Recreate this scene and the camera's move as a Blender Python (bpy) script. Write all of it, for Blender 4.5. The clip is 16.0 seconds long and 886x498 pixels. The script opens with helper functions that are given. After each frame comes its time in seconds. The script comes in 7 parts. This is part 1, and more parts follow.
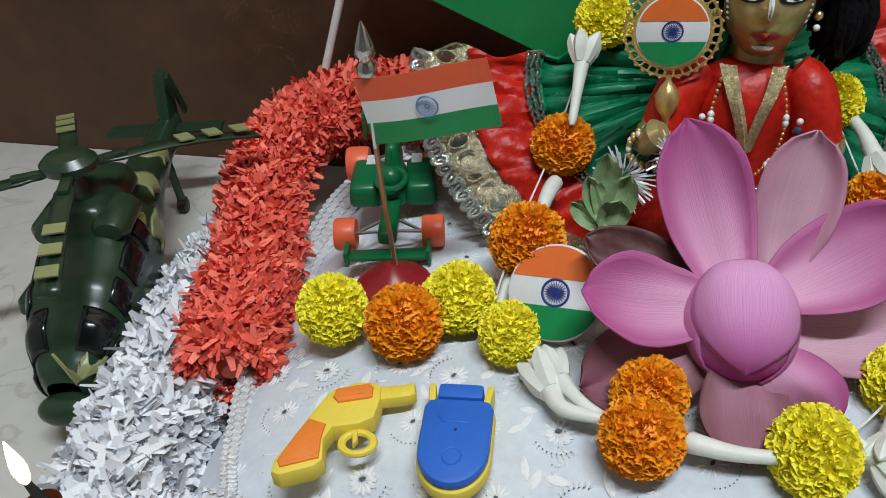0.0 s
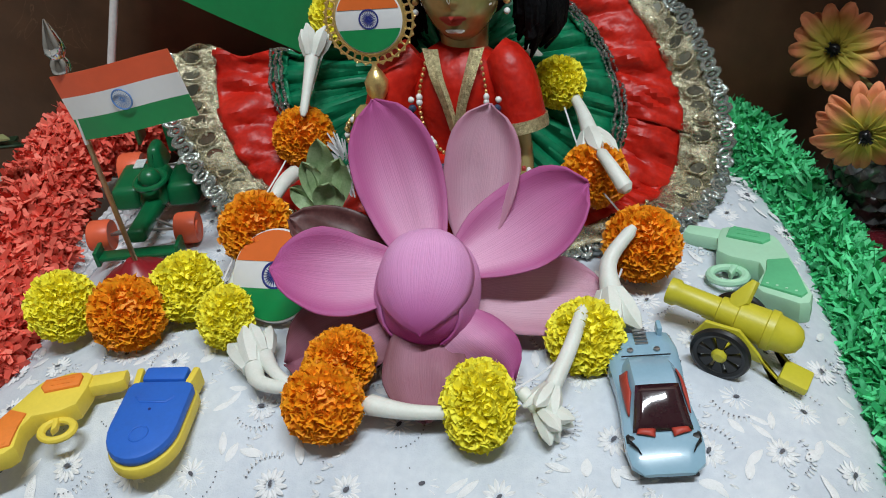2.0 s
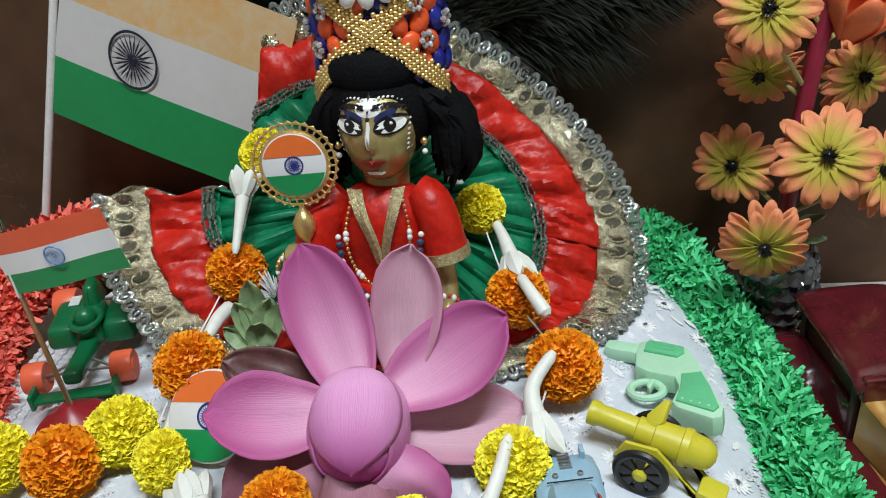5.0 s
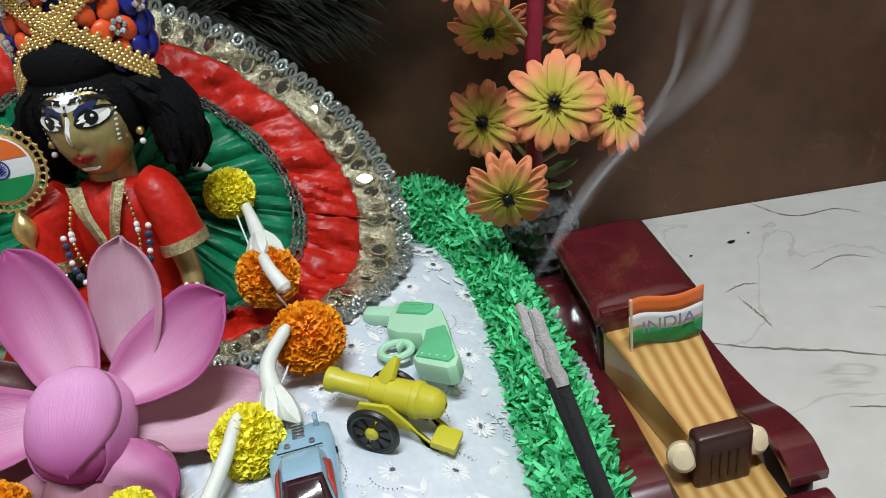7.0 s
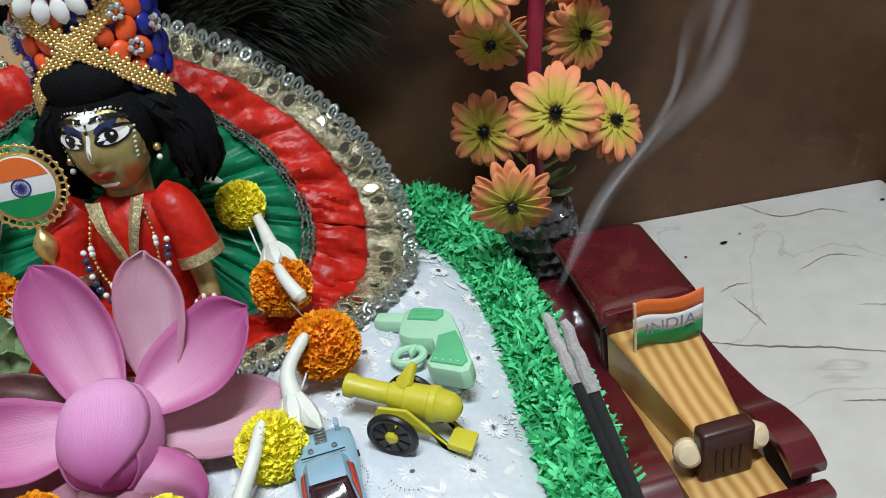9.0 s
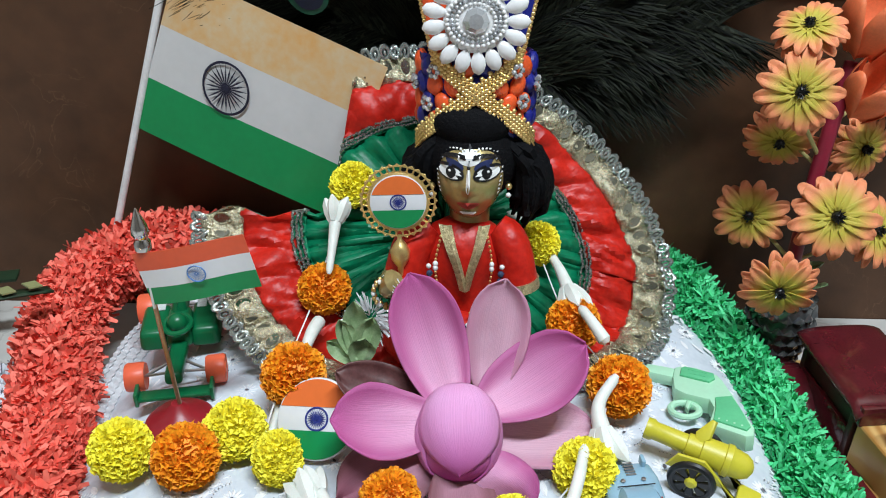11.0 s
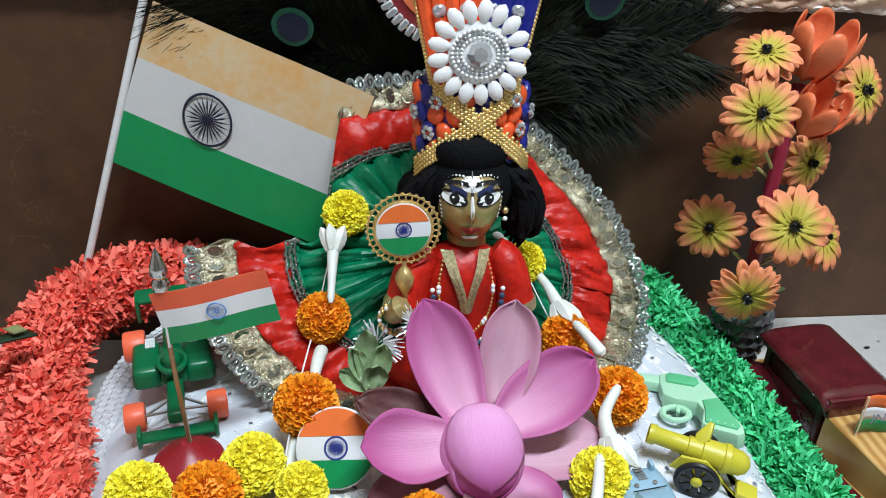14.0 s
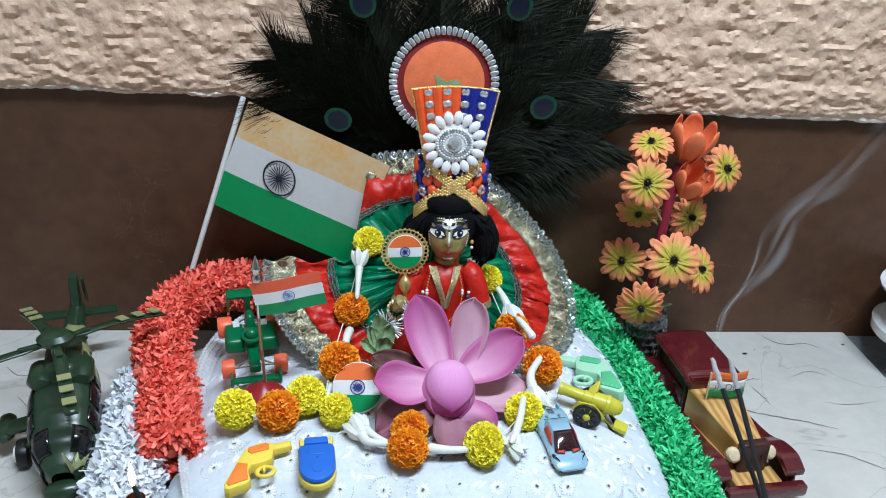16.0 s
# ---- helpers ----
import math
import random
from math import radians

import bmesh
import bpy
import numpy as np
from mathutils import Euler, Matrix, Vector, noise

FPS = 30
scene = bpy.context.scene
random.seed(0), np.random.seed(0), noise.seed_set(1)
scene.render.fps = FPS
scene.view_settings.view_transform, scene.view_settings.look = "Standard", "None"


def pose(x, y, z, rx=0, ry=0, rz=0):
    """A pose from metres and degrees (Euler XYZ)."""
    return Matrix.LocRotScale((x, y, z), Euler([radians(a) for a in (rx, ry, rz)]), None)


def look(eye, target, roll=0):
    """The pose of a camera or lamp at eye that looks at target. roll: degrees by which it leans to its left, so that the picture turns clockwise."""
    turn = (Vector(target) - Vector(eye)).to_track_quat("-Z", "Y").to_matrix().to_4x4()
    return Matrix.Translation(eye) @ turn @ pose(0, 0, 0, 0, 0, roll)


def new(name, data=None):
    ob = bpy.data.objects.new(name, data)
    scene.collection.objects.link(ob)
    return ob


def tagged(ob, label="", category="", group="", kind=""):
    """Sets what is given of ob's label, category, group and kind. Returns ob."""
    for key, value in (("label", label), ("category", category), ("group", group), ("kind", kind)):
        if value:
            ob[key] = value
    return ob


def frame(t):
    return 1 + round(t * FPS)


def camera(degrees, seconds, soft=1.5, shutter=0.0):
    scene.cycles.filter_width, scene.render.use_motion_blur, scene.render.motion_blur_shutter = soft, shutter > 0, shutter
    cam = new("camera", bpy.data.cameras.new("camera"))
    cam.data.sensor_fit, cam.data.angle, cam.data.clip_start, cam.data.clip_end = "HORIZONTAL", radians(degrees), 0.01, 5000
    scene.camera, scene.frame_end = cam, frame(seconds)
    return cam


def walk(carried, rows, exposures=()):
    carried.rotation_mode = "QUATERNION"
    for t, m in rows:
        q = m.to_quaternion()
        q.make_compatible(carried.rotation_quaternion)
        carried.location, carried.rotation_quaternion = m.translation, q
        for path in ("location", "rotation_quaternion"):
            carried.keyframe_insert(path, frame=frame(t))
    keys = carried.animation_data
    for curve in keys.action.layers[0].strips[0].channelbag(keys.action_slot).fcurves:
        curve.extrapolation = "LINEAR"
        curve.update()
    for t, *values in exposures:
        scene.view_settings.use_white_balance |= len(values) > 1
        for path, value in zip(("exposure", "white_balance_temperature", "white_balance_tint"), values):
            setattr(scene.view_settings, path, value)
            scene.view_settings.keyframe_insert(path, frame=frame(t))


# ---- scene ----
cam = camera(56.9, 16.0, soft=1.0)
PATH = [
    (0, (0.066, 0.085, 0.323), (-0.376, 1.625, -0.875), -4.5),
    (0.5, (0.098, 0.083, 0.31), (-0.341, 1.633, -0.875), -6.1),
    (1, (0.129, 0.082, 0.304), (-0.224, 1.653, -0.884), -5.0),
    (1.5, (0.167, 0.078, 0.305), (-0.175, 1.668, -0.859), -4.9),
    (2, (0.176, 0.084, 0.307), (-0.161, 1.681, -0.848), -5.4),
    (2.5, (0.188, 0.091, 0.3), (-0.094, 1.704, -0.849), -6.6),
    (3, (0.187, 0.088, 0.303), (-0.078, 1.714, -0.831), -6.6),
    (3.5, (0.185, 0.084, 0.307), (-0.078, 1.731, -0.797), -6.5),
    (3.7, (0.181, 0.084, 0.311), (-0.077, 1.741, -0.779), -6.3),
    (5.8, (0.219, 0.086, 0.344), (0.098, 1.818, -0.649), -5.4),
    (6, (0.234, 0.086, 0.336), (0.165, 1.809, -0.676), -5.7),
    (6.5, (0.259, 0.088, 0.322), (0.218, 1.795, -0.718), -8.2),
    (7, (0.277, 0.08, 0.321), (0.267, 1.779, -0.735), -9.3),
    (7.5, (0.284, 0.077, 0.322), (0.294, 1.768, -0.748), -10.0),
    (8, (0.287, 0.076, 0.324), (0.305, 1.765, -0.746), -10.2),
    (8.5, (0.286, 0.075, 0.324), (0.31, 1.765, -0.745), -10.1),
    (9, (0.263, 0.072, 0.335), (0.299, 1.763, -0.731), -9.4),
    (9.5, (0.225, 0.073, 0.346), (0.239, 1.777, -0.7), -6.7),
    (10, (0.185, 0.064, 0.365), (0.153, 1.777, -0.667), -3.6),
    (10.2, (0.168, 0.056, 0.373), (0.125, 1.769, -0.659), -2.2),
    (12.3, (0.073, -0.006, 0.422), (0.079, 1.724, -0.581), 3.0),
    (12.5, (0.072, -0.017, 0.431), (0.107, 1.713, -0.571), 3.7),
    (13, (0.067, -0.012, 0.426), (0.146, 1.725, -0.562), 4.0),
    (13.5, (0.056, 0.033, 0.399), (0.196, 1.761, -0.598), 2.0),
    (14, (0.05, 0.033, 0.4), (0.257, 1.757, -0.593), 2.1),
    (14.5, (0.053, 0.023, 0.408), (0.27, 1.755, -0.568), 2.4),
    (15, (0.06, -0.031, 0.452), (0.271, 1.715, -0.499), 2.2),
    (15.5, (0.068, -0.124, 0.483), (0.268, 1.632, -0.453), 3.0),
    (16, (0.051, -0.212, 0.506), (0.212, 1.573, -0.381), 2.9),
]
EXPOSURES = [(0.0, -0.25, 6500, 10), (2.8, -0.22, 6500, 10), (3.7, -0.06, 6500, 10), (5.8, 0.02, 6500, 10), (8.5, 0.03, 6450, 10), (10.2, 0.13, 6300, 10), (12.3, 0.28, 6150, 10), (14.0, 0.28, 6150, 10), (15.0, 0.36, 6050, 10), (16.0, 0.24, 5750, 8)]
walk(cam, [(t, look(eye, target, roll)) for t, eye, target, roll in PATH], EXPOSURES)

# ---- light ----
LAMP_X, LAMP_Y, LAMP_Z = 0.36, -0.15, 1.75
world = bpy.data.worlds.new("world")
scene.world = world
world.use_nodes = True
world.node_tree.nodes["Background"].inputs[0].default_value = (0.75, 0.82, 1.0, 1)
world.node_tree.nodes["Background"].inputs[1].default_value = 0.03
tube_data = bpy.data.lights.new("tube_light_glow", "AREA")
tube_data.shape, tube_data.size, tube_data.size_y = "RECTANGLE", 0.85, 0.07
tube_data.energy, tube_data.color = 33.0, (0.86, 0.95, 1.0)
tube_glow = new("tube_light_glow", tube_data)
tube_glow.matrix_world = look((LAMP_X, LAMP_Y, LAMP_Z), (0.12, 0.40, 0.1))


# ---- materials ----
def mat(name, col, rough=0.5, metal=0.0, var=0.18, scale=60.0, bump=0.0, bscale=400.0, col2=None, coat=0.0, sheen=0.0, spec=0.5, island=False, sss=0.0, trans=0.0, dist=0.001):
    """A principled surface whose colour varies at two scales, with fine relief."""
    m = bpy.data.materials.new(name)
    m.use_nodes = True
    nt = m.node_tree
    p = nt.nodes["Principled BSDF"]
    tc = nt.nodes.new("ShaderNodeTexCoord")
    n1 = nt.nodes.new("ShaderNodeTexNoise")
    n1.inputs["Scale"].default_value, n1.inputs["Detail"].default_value = scale, 4
    n2 = nt.nodes.new("ShaderNodeTexNoise")
    n2.inputs["Scale"].default_value, n2.inputs["Detail"].default_value = scale * 7, 3
    nt.links.new(tc.outputs["Object"], n1.inputs["Vector"])
    nt.links.new(tc.outputs["Object"], n2.inputs["Vector"])
    add = nt.nodes.new("ShaderNodeMix")
    add.inputs[0].default_value = 0.4
    nt.links.new(n1.outputs["Fac"], add.inputs[2])
    nt.links.new(n2.outputs["Fac"], add.inputs[3])
    fac = add.outputs[0]
    if island:
        geo = nt.nodes.new("ShaderNodeNewGeometry")
        mx = nt.nodes.new("ShaderNodeMix")
        mx.inputs[0].default_value = 0.55
        nt.links.new(fac, mx.inputs[2])
        nt.links.new(geo.outputs["Random Per Island"], mx.inputs[3])
        fac = mx.outputs[0]
    ramp = nt.nodes.new("ShaderNodeValToRGB")
    a = [c * (1 - var) for c in col]
    b = list(col2) if col2 else [min(1, c * (1 + var)) for c in col]
    ramp.color_ramp.elements[0].position, ramp.color_ramp.elements[1].position = 0.25, 0.75
    ramp.color_ramp.elements[0].color, ramp.color_ramp.elements[1].color = (*a, 1), (*b, 1)
    nt.links.new(fac, ramp.inputs[0])
    nt.links.new(ramp.outputs[0], p.inputs["Base Color"])
    p.inputs["Roughness"].default_value, p.inputs["Metallic"].default_value = rough, metal
    p.inputs["Coat Weight"].default_value, p.inputs["Sheen Weight"].default_value = coat, sheen
    p.inputs["Specular IOR Level"].default_value = spec
    p.inputs["Subsurface Weight"].default_value = sss
    p.inputs["Subsurface Radius"].default_value = (0.004, 0.002, 0.002)
    p.inputs["Subsurface Scale"].default_value = 0.5
    p.inputs["Transmission Weight"].default_value = trans
    if bump:
        nb = nt.nodes.new("ShaderNodeTexNoise")
        nb.inputs["Scale"].default_value, nb.inputs["Detail"].default_value = bscale, 3
        nt.links.new(tc.outputs["Object"], nb.inputs["Vector"])
        bn = nt.nodes.new("ShaderNodeBump")
        bn.inputs["Strength"].default_value, bn.inputs["Distance"].default_value = bump, dist
        nt.links.new(nb.outputs["Fac"], bn.inputs["Height"])
        nt.links.new(bn.outputs["Normal"], p.inputs["Normal"])
    return m


def node(m, kind):
    return m.node_tree.nodes.new(kind)


def link(m, a, b):
    m.node_tree.links.new(a, b)


M = {}
M["brown_paint"] = mat("brown_wall_paint", (0.074, 0.035, 0.017), 0.45, var=0.35, scale=7, bump=0.3, bscale=70, spec=0.35, col2=(0.122, 0.056, 0.027), dist=0.002)
M["plaster"] = mat("rough_peach_plaster", (0.66, 0.44, 0.30), 0.55, var=0.12, scale=14, bump=0.9, bscale=120, dist=0.003, col2=(0.74, 0.53, 0.39))
M["slate"] = mat("blue_grey_stone", (0.15, 0.18, 0.20), 0.25, var=0.35, scale=22, col2=(0.30, 0.33, 0.35))
M["plaster_edge"] = mat("pale_plaster_edge", (0.74, 0.62, 0.52), 0.7, var=0.12, scale=60, bump=0.8, bscale=260, dist=0.002, col2=(0.84, 0.76, 0.68))
M["crack"] = mat("grey_brown_crack", (0.20, 0.17, 0.15), 0.7, var=0.3, scale=200)
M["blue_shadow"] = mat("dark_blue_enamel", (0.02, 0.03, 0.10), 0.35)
M["tinsel"] = mat("white_tinsel", (0.75, 0.76, 0.78), 0.35, metal=0.3, var=0.3, scale=400, island=True)
M["dark_bead"] = mat("dark_blue_glass_bead", (0.03, 0.05, 0.10), 0.12, var=0.3, coat=0.5)
M["crystal_chain"] = mat("clear_silver_crystal", (0.24, 0.28, 0.26), 0.14, metal=0.75, var=0.45, scale=500, bump=0.5, bscale=900, col2=(0.70, 0.75, 0.71))
M["room_paint"] = mat("room_paint", (0.42, 0.39, 0.35), 0.8, var=0.08, scale=5)
M["marble"] = mat("cream_marble", (0.56, 0.54, 0.50), 0.25, var=0.10, scale=9, col2=(0.66, 0.64, 0.60))
M["cloth"] = mat("white_cotton", (0.60, 0.65, 0.73), 0.9, var=0.12, scale=40, bump=0.35, bscale=1500, sheen=0.2, col2=(0.72, 0.76, 0.81), dist=0.0006)
M["thread"] = mat("white_thread", (0.84, 0.84, 0.85), 0.75, var=0.08, scale=500, bump=0.4, bscale=3000)
M["hole"] = mat("eyelet_hole", (0.10, 0.10, 0.12), 0.9)
M["lace"] = mat("silver_white_lace", (0.66, 0.66, 0.68), 0.45, metal=0.25, var=0.25, scale=300, bump=0.6, bscale=900)
M["red_paper"] = mat("red_crepe_paper", (0.88, 0.095, 0.06), 0.65, var=0.15, scale=50, island=True, col2=(1.0, 0.22, 0.15))
M["white_paper"] = mat("white_crepe_paper", (0.80, 0.82, 0.87), 0.6, var=0.10, scale=50, island=True, col2=(0.88, 0.89, 0.92))
M["green_paper"] = mat("green_crepe_paper", (0.03, 0.52, 0.16), 0.6, var=0.30, scale=50, island=True, col2=(0.13, 0.80, 0.34))
M["yellow_petal"] = mat("yellow_marigold_petals", (0.98, 0.82, 0.02), 0.65, var=0.06, scale=120, island=True, col2=(1.0, 0.95, 0.08))
M["orange_petal"] = mat("orange_marigold_petals", (0.93, 0.28, 0.004), 0.6, var=0.15, scale=120, island=True, col2=(1.0, 0.44, 0.012))
M["calyx"] = mat("green_calyx", (0.16, 0.28, 0.07), 0.55, var=0.3, scale=200)
M["tuberose"] = mat("white_tuberose", (0.74, 0.76, 0.68), 0.5, var=0.08, scale=150, col2=(0.82, 0.83, 0.78), sss=0.1)
M["satin_red"] = mat("red_satin", (0.46, 0.006, 0.003), 0.42, var=0.35, scale=45, spec=0.35, col2=(0.72, 0.024, 0.010), bump=0.8, bscale=70, dist=0.0022)
M["satin_green"] = mat("green_satin", (0.002, 0.15, 0.065), 0.42, var=0.3, scale=60, spec=0.35, col2=(0.006, 0.24, 0.105), bump=0.7, bscale=70, dist=0.002)
M["gold_trim"] = mat("pale_gold_glitter", (0.34, 0.30, 0.16), 0.26, metal=0.8, var=0.7, scale=380, bump=1.0, bscale=1000, col2=(0.92, 0.85, 0.60))
M["gold_lace"] = mat("gold_lace", (0.40, 0.31, 0.13), 0.3, metal=0.75, var=0.6, scale=500, bump=1.0, bscale=1300, col2=(0.95, 0.82, 0.48))
M["silver_bead"] = mat("silver_beads", (0.50, 0.52, 0.50), 0.18, metal=0.9, var=0.3, scale=300, island=True)
M["gold"] = mat("polished_gold", (0.86, 0.60, 0.24), 0.32, metal=0.85, var=0.25, scale=200, bump=0.2, bscale=900)
M["brass"] = mat("brass_skin", (0.46, 0.36, 0.15), 0.26, metal=0.45, var=0.2, scale=60)
M["hair"] = mat("black_hair", (0.004, 0.004, 0.005), 0.8, var=0.3, scale=200, spec=0.12, bump=0.8, bscale=600)
M["white_paint"] = mat("white_enamel", (0.8, 0.8, 0.78), 0.35)
M["black_paint"] = mat("black_enamel", (0.008, 0.008, 0.009), 0.3)
M["lip"] = mat("red_enamel", (0.35, 0.03, 0.02), 0.35)
M["pearl"] = mat("pearl_white", (0.78, 0.77, 0.76), 0.2, var=0.06, scale=100, coat=0.6)
M["rhinestone"] = mat("rhinestone", (0.66, 0.69, 0.74), 0.10, metal=0.7, var=0.4, scale=900, island=True)
M["orange_cord"] = mat("orange_satin_cord", (0.80, 0.10, 0.02), 0.35, var=0.2, scale=100)
M["blue_cord"] = mat("blue_satin_cord", (0.012, 0.018, 0.22), 0.3, var=0.3, scale=100)
M["halo_red"] = mat("crimson_velvet", (0.20, 0.01, 0.012), 0.6, var=0.3, scale=80)
M["feather"] = mat("dark_feather_barbs", (0.004, 0.005, 0.004), 0.65, var=0.5, scale=40, spec=0.15, island=True, col2=(0.020, 0.024, 0.014))
M["feather_green"] = mat("green_feather_eye", (0.006, 0.06, 0.032), 0.35, metal=0.3, var=0.4, scale=200)
M["feather_blue"] = mat("dark_blue_feather_eye", (0.003, 0.006, 0.022), 0.35, metal=0.2, var=0.4, scale=200)
M["feather_bronze"] = mat("bronze_feather", (0.022, 0.026, 0.014), 0.4, metal=0.2, var=0.4, scale=200)
M["saffron"] = mat("saffron_print", (0.78, 0.16, 0.03), 0.35, var=0.08, scale=30)
M["flag_red"] = mat("orange_red_print", (0.72, 0.10, 0.035), 0.3, var=0.1, scale=30)
M["flag_white"] = mat("white_print", (0.74, 0.74, 0.75), 0.35, var=0.05, scale=30)
M["flag_green"] = mat("green_print", (0.008, 0.24, 0.07), 0.3, var=0.12, scale=30)
M["faded"] = mat("faded_saffron_paper", (0.68, 0.32, 0.06), 0.5, var=0.05, scale=24, col2=(0.58, 0.52, 0.36))
M["faded_white"] = mat("faded_white_paper", (0.56, 0.55, 0.54), 0.5, var=0.06, scale=24)
M["navy"] = mat("navy_print", (0.02, 0.03, 0.20), 0.4)
M["ink"] = mat("black_print", (0.012, 0.012, 0.03), 0.4)
M["stick_white"] = mat("white_plastic_stick", (0.72, 0.71, 0.70), 0.4)
M["chrome"] = mat("chrome", (0.62, 0.62, 0.62), 0.12, metal=1.0, var=0.1)
M["copper_rod"] = mat("bronze_rod", (0.42, 0.30, 0.18), 0.3, metal=0.8)
M["maroon_plastic"] = mat("maroon_plastic", (0.28, 0.012, 0.02), 0.35, var=0.15)
M["car_green"] = mat("green_plastic", (0.004, 0.13, 0.045), 0.32, var=0.15, scale=120)
M["neon_orange"] = mat("coral_orange_plastic", (0.85, 0.14, 0.06), 0.4, var=0.08)
M["grey_metal"] = mat("grey_metal", (0.4, 0.4, 0.4), 0.3, metal=0.9)
M["sticker"] = mat("worn_white_sticker", (0.62, 0.66, 0.64), 0.5, var=0.35, scale=500)
M["rubber_yellow"] = mat("yellow_rubber", (0.80, 0.62, 0.07), 0.55, var=0.08, scale=80, bump=0.1)
M["rubber_orange"] = mat("orange_rubber", (0.82, 0.22, 0.03), 0.55, var=0.1, scale=80, bump=0.1)
M["rubber_blue"] = mat("blue_rubber", (0.02, 0.13, 0.56), 0.5, var=0.1, scale=80, bump=0.1)
M["mint"] = mat("mint_green_rubber", (0.42, 0.72, 0.50), 0.5, var=0.06, scale=80)
M["mint_dark"] = mat("grass_green_rubber", (0.12, 0.50, 0.24), 0.5, var=0.1, scale=80)
M["cannon_yellow"] = mat("olive_yellow_plastic", (0.58, 0.52, 0.035), 0.4, var=0.08, scale=80)
M["tyre"] = mat("black_plastic", (0.010, 0.010, 0.011), 0.4, var=0.2)
M["car_blue"] = mat("pale_blue_car_paint", (0.27, 0.44, 0.56), 0.25, var=0.06, scale=120, coat=0.5)
M["dark_glass"] = mat("dark_maroon_glass", (0.035, 0.012, 0.016), 0.08, coat=0.5)
M["red_seat"] = mat("red_interior", (0.45, 0.05, 0.03), 0.5)
M["camo"] = mat("army_green_plastic", (0.018, 0.040, 0.020), 0.28, var=0.2, scale=40)
M["camo_light"] = mat("khaki_paint", (0.26, 0.27, 0.12), 0.35, var=0.15, scale=60)
M["black_window"] = mat("black_glossy_window", (0.006, 0.007, 0.008), 0.15)
M["maroon_wood"] = mat("maroon_lacquered_wood", (0.075, 0.008, 0.012), 0.2, var=0.3, scale=60, coat=0.5, col2=(0.12, 0.012, 0.018))
M["dark_wood"] = mat("dark_stained_wood", (0.045, 0.012, 0.010), 0.35, var=0.3, scale=60)
M["cream_wood"] = mat("pale_turned_wood", (0.72, 0.58, 0.38), 0.35, var=0.1, scale=200)
M["stick_black"] = mat("black_incense", (0.012, 0.012, 0.013), 0.8, var=0.3, scale=900, bump=0.5, bscale=2000)
M["ash"] = mat("grey_ash", (0.42, 0.40, 0.39), 0.9, var=0.25, scale=900, bump=0.6, bscale=2000)
M["stem_red"] = mat("dark_red_wrapped_stem", (0.22, 0.012, 0.03), 0.35, var=0.2, scale=150)
M["stem_pale"] = mat("pale_yellow_stem", (0.42, 0.38, 0.14), 0.5)
M["leaf"] = mat("pale_green_leaf", (0.20, 0.34, 0.12), 0.5, var=0.25, scale=150, col2=(0.38, 0.48, 0.28))
M["tulip"] = mat("orange_fabric_tulip", (0.80, 0.19, 0.07), 0.5, var=0.2, scale=80, sss=0.1)
M["crystal"] = mat("cut_crystal_glass", (0.16, 0.165, 0.165), 0.05, metal=0.6, var=0.5, scale=300)
M["mirror"] = mat("small_mirror", (0.46, 0.48, 0.40), 0.10, metal=0.95, var=0.2)
M["white_ceramic"] = mat("white_ceramic", (0.74, 0.74, 0.74), 0.15, coat=0.5)
M["clay"] = mat("dark_copper_lamp", (0.20, 0.06, 0.025), 0.35, metal=0.6)
M["dark_petal"] = mat("wilted_brown_petal", (0.075, 0.022, 0.022), 0.45, var=0.3, scale=90, col2=(0.17, 0.07, 0.065))
M["foil"] = mat("crumpled_silver_foil", (0.40, 0.40, 0.38), 0.2, metal=0.9, var=0.5, scale=300, bump=0.9, bscale=500)

# veins of the marble
mm = M["marble"]
tcv, wav, rmp = node(mm, "ShaderNodeTexCoord"), node(mm, "ShaderNodeTexNoise"), node(mm, "ShaderNodeValToRGB")
wav.inputs["Scale"].default_value, wav.inputs["Detail"].default_value, wav.inputs["Distortion"].default_value = 5.5, 6, 1.2
link(mm, tcv.outputs["Object"], wav.inputs["Vector"])
el = rmp.color_ramp.elements
el[0].position, el[0].color = 0.492, (1, 1, 1, 1)
el[1].position, el[1].color = 0.508, (1, 1, 1, 1)
mid = el.new(0.5)
mid.color = (0.30, 0.24, 0.20, 1)
mixv = node(mm, "ShaderNodeMix")
mixv.data_type, mixv.blend_type = "RGBA", "MULTIPLY"
mixv.inputs[0].default_value = 0.28
pb = mm.node_tree.nodes["Principled BSDF"]
old = pb.inputs["Base Color"].links[0].from_socket
link(mm, wav.outputs["Fac"], rmp.inputs[0])
link(mm, old, mixv.inputs[6])
link(mm, rmp.outputs[0], mixv.inputs[7])
link(mm, mixv.outputs[2], pb.inputs["Base Color"])


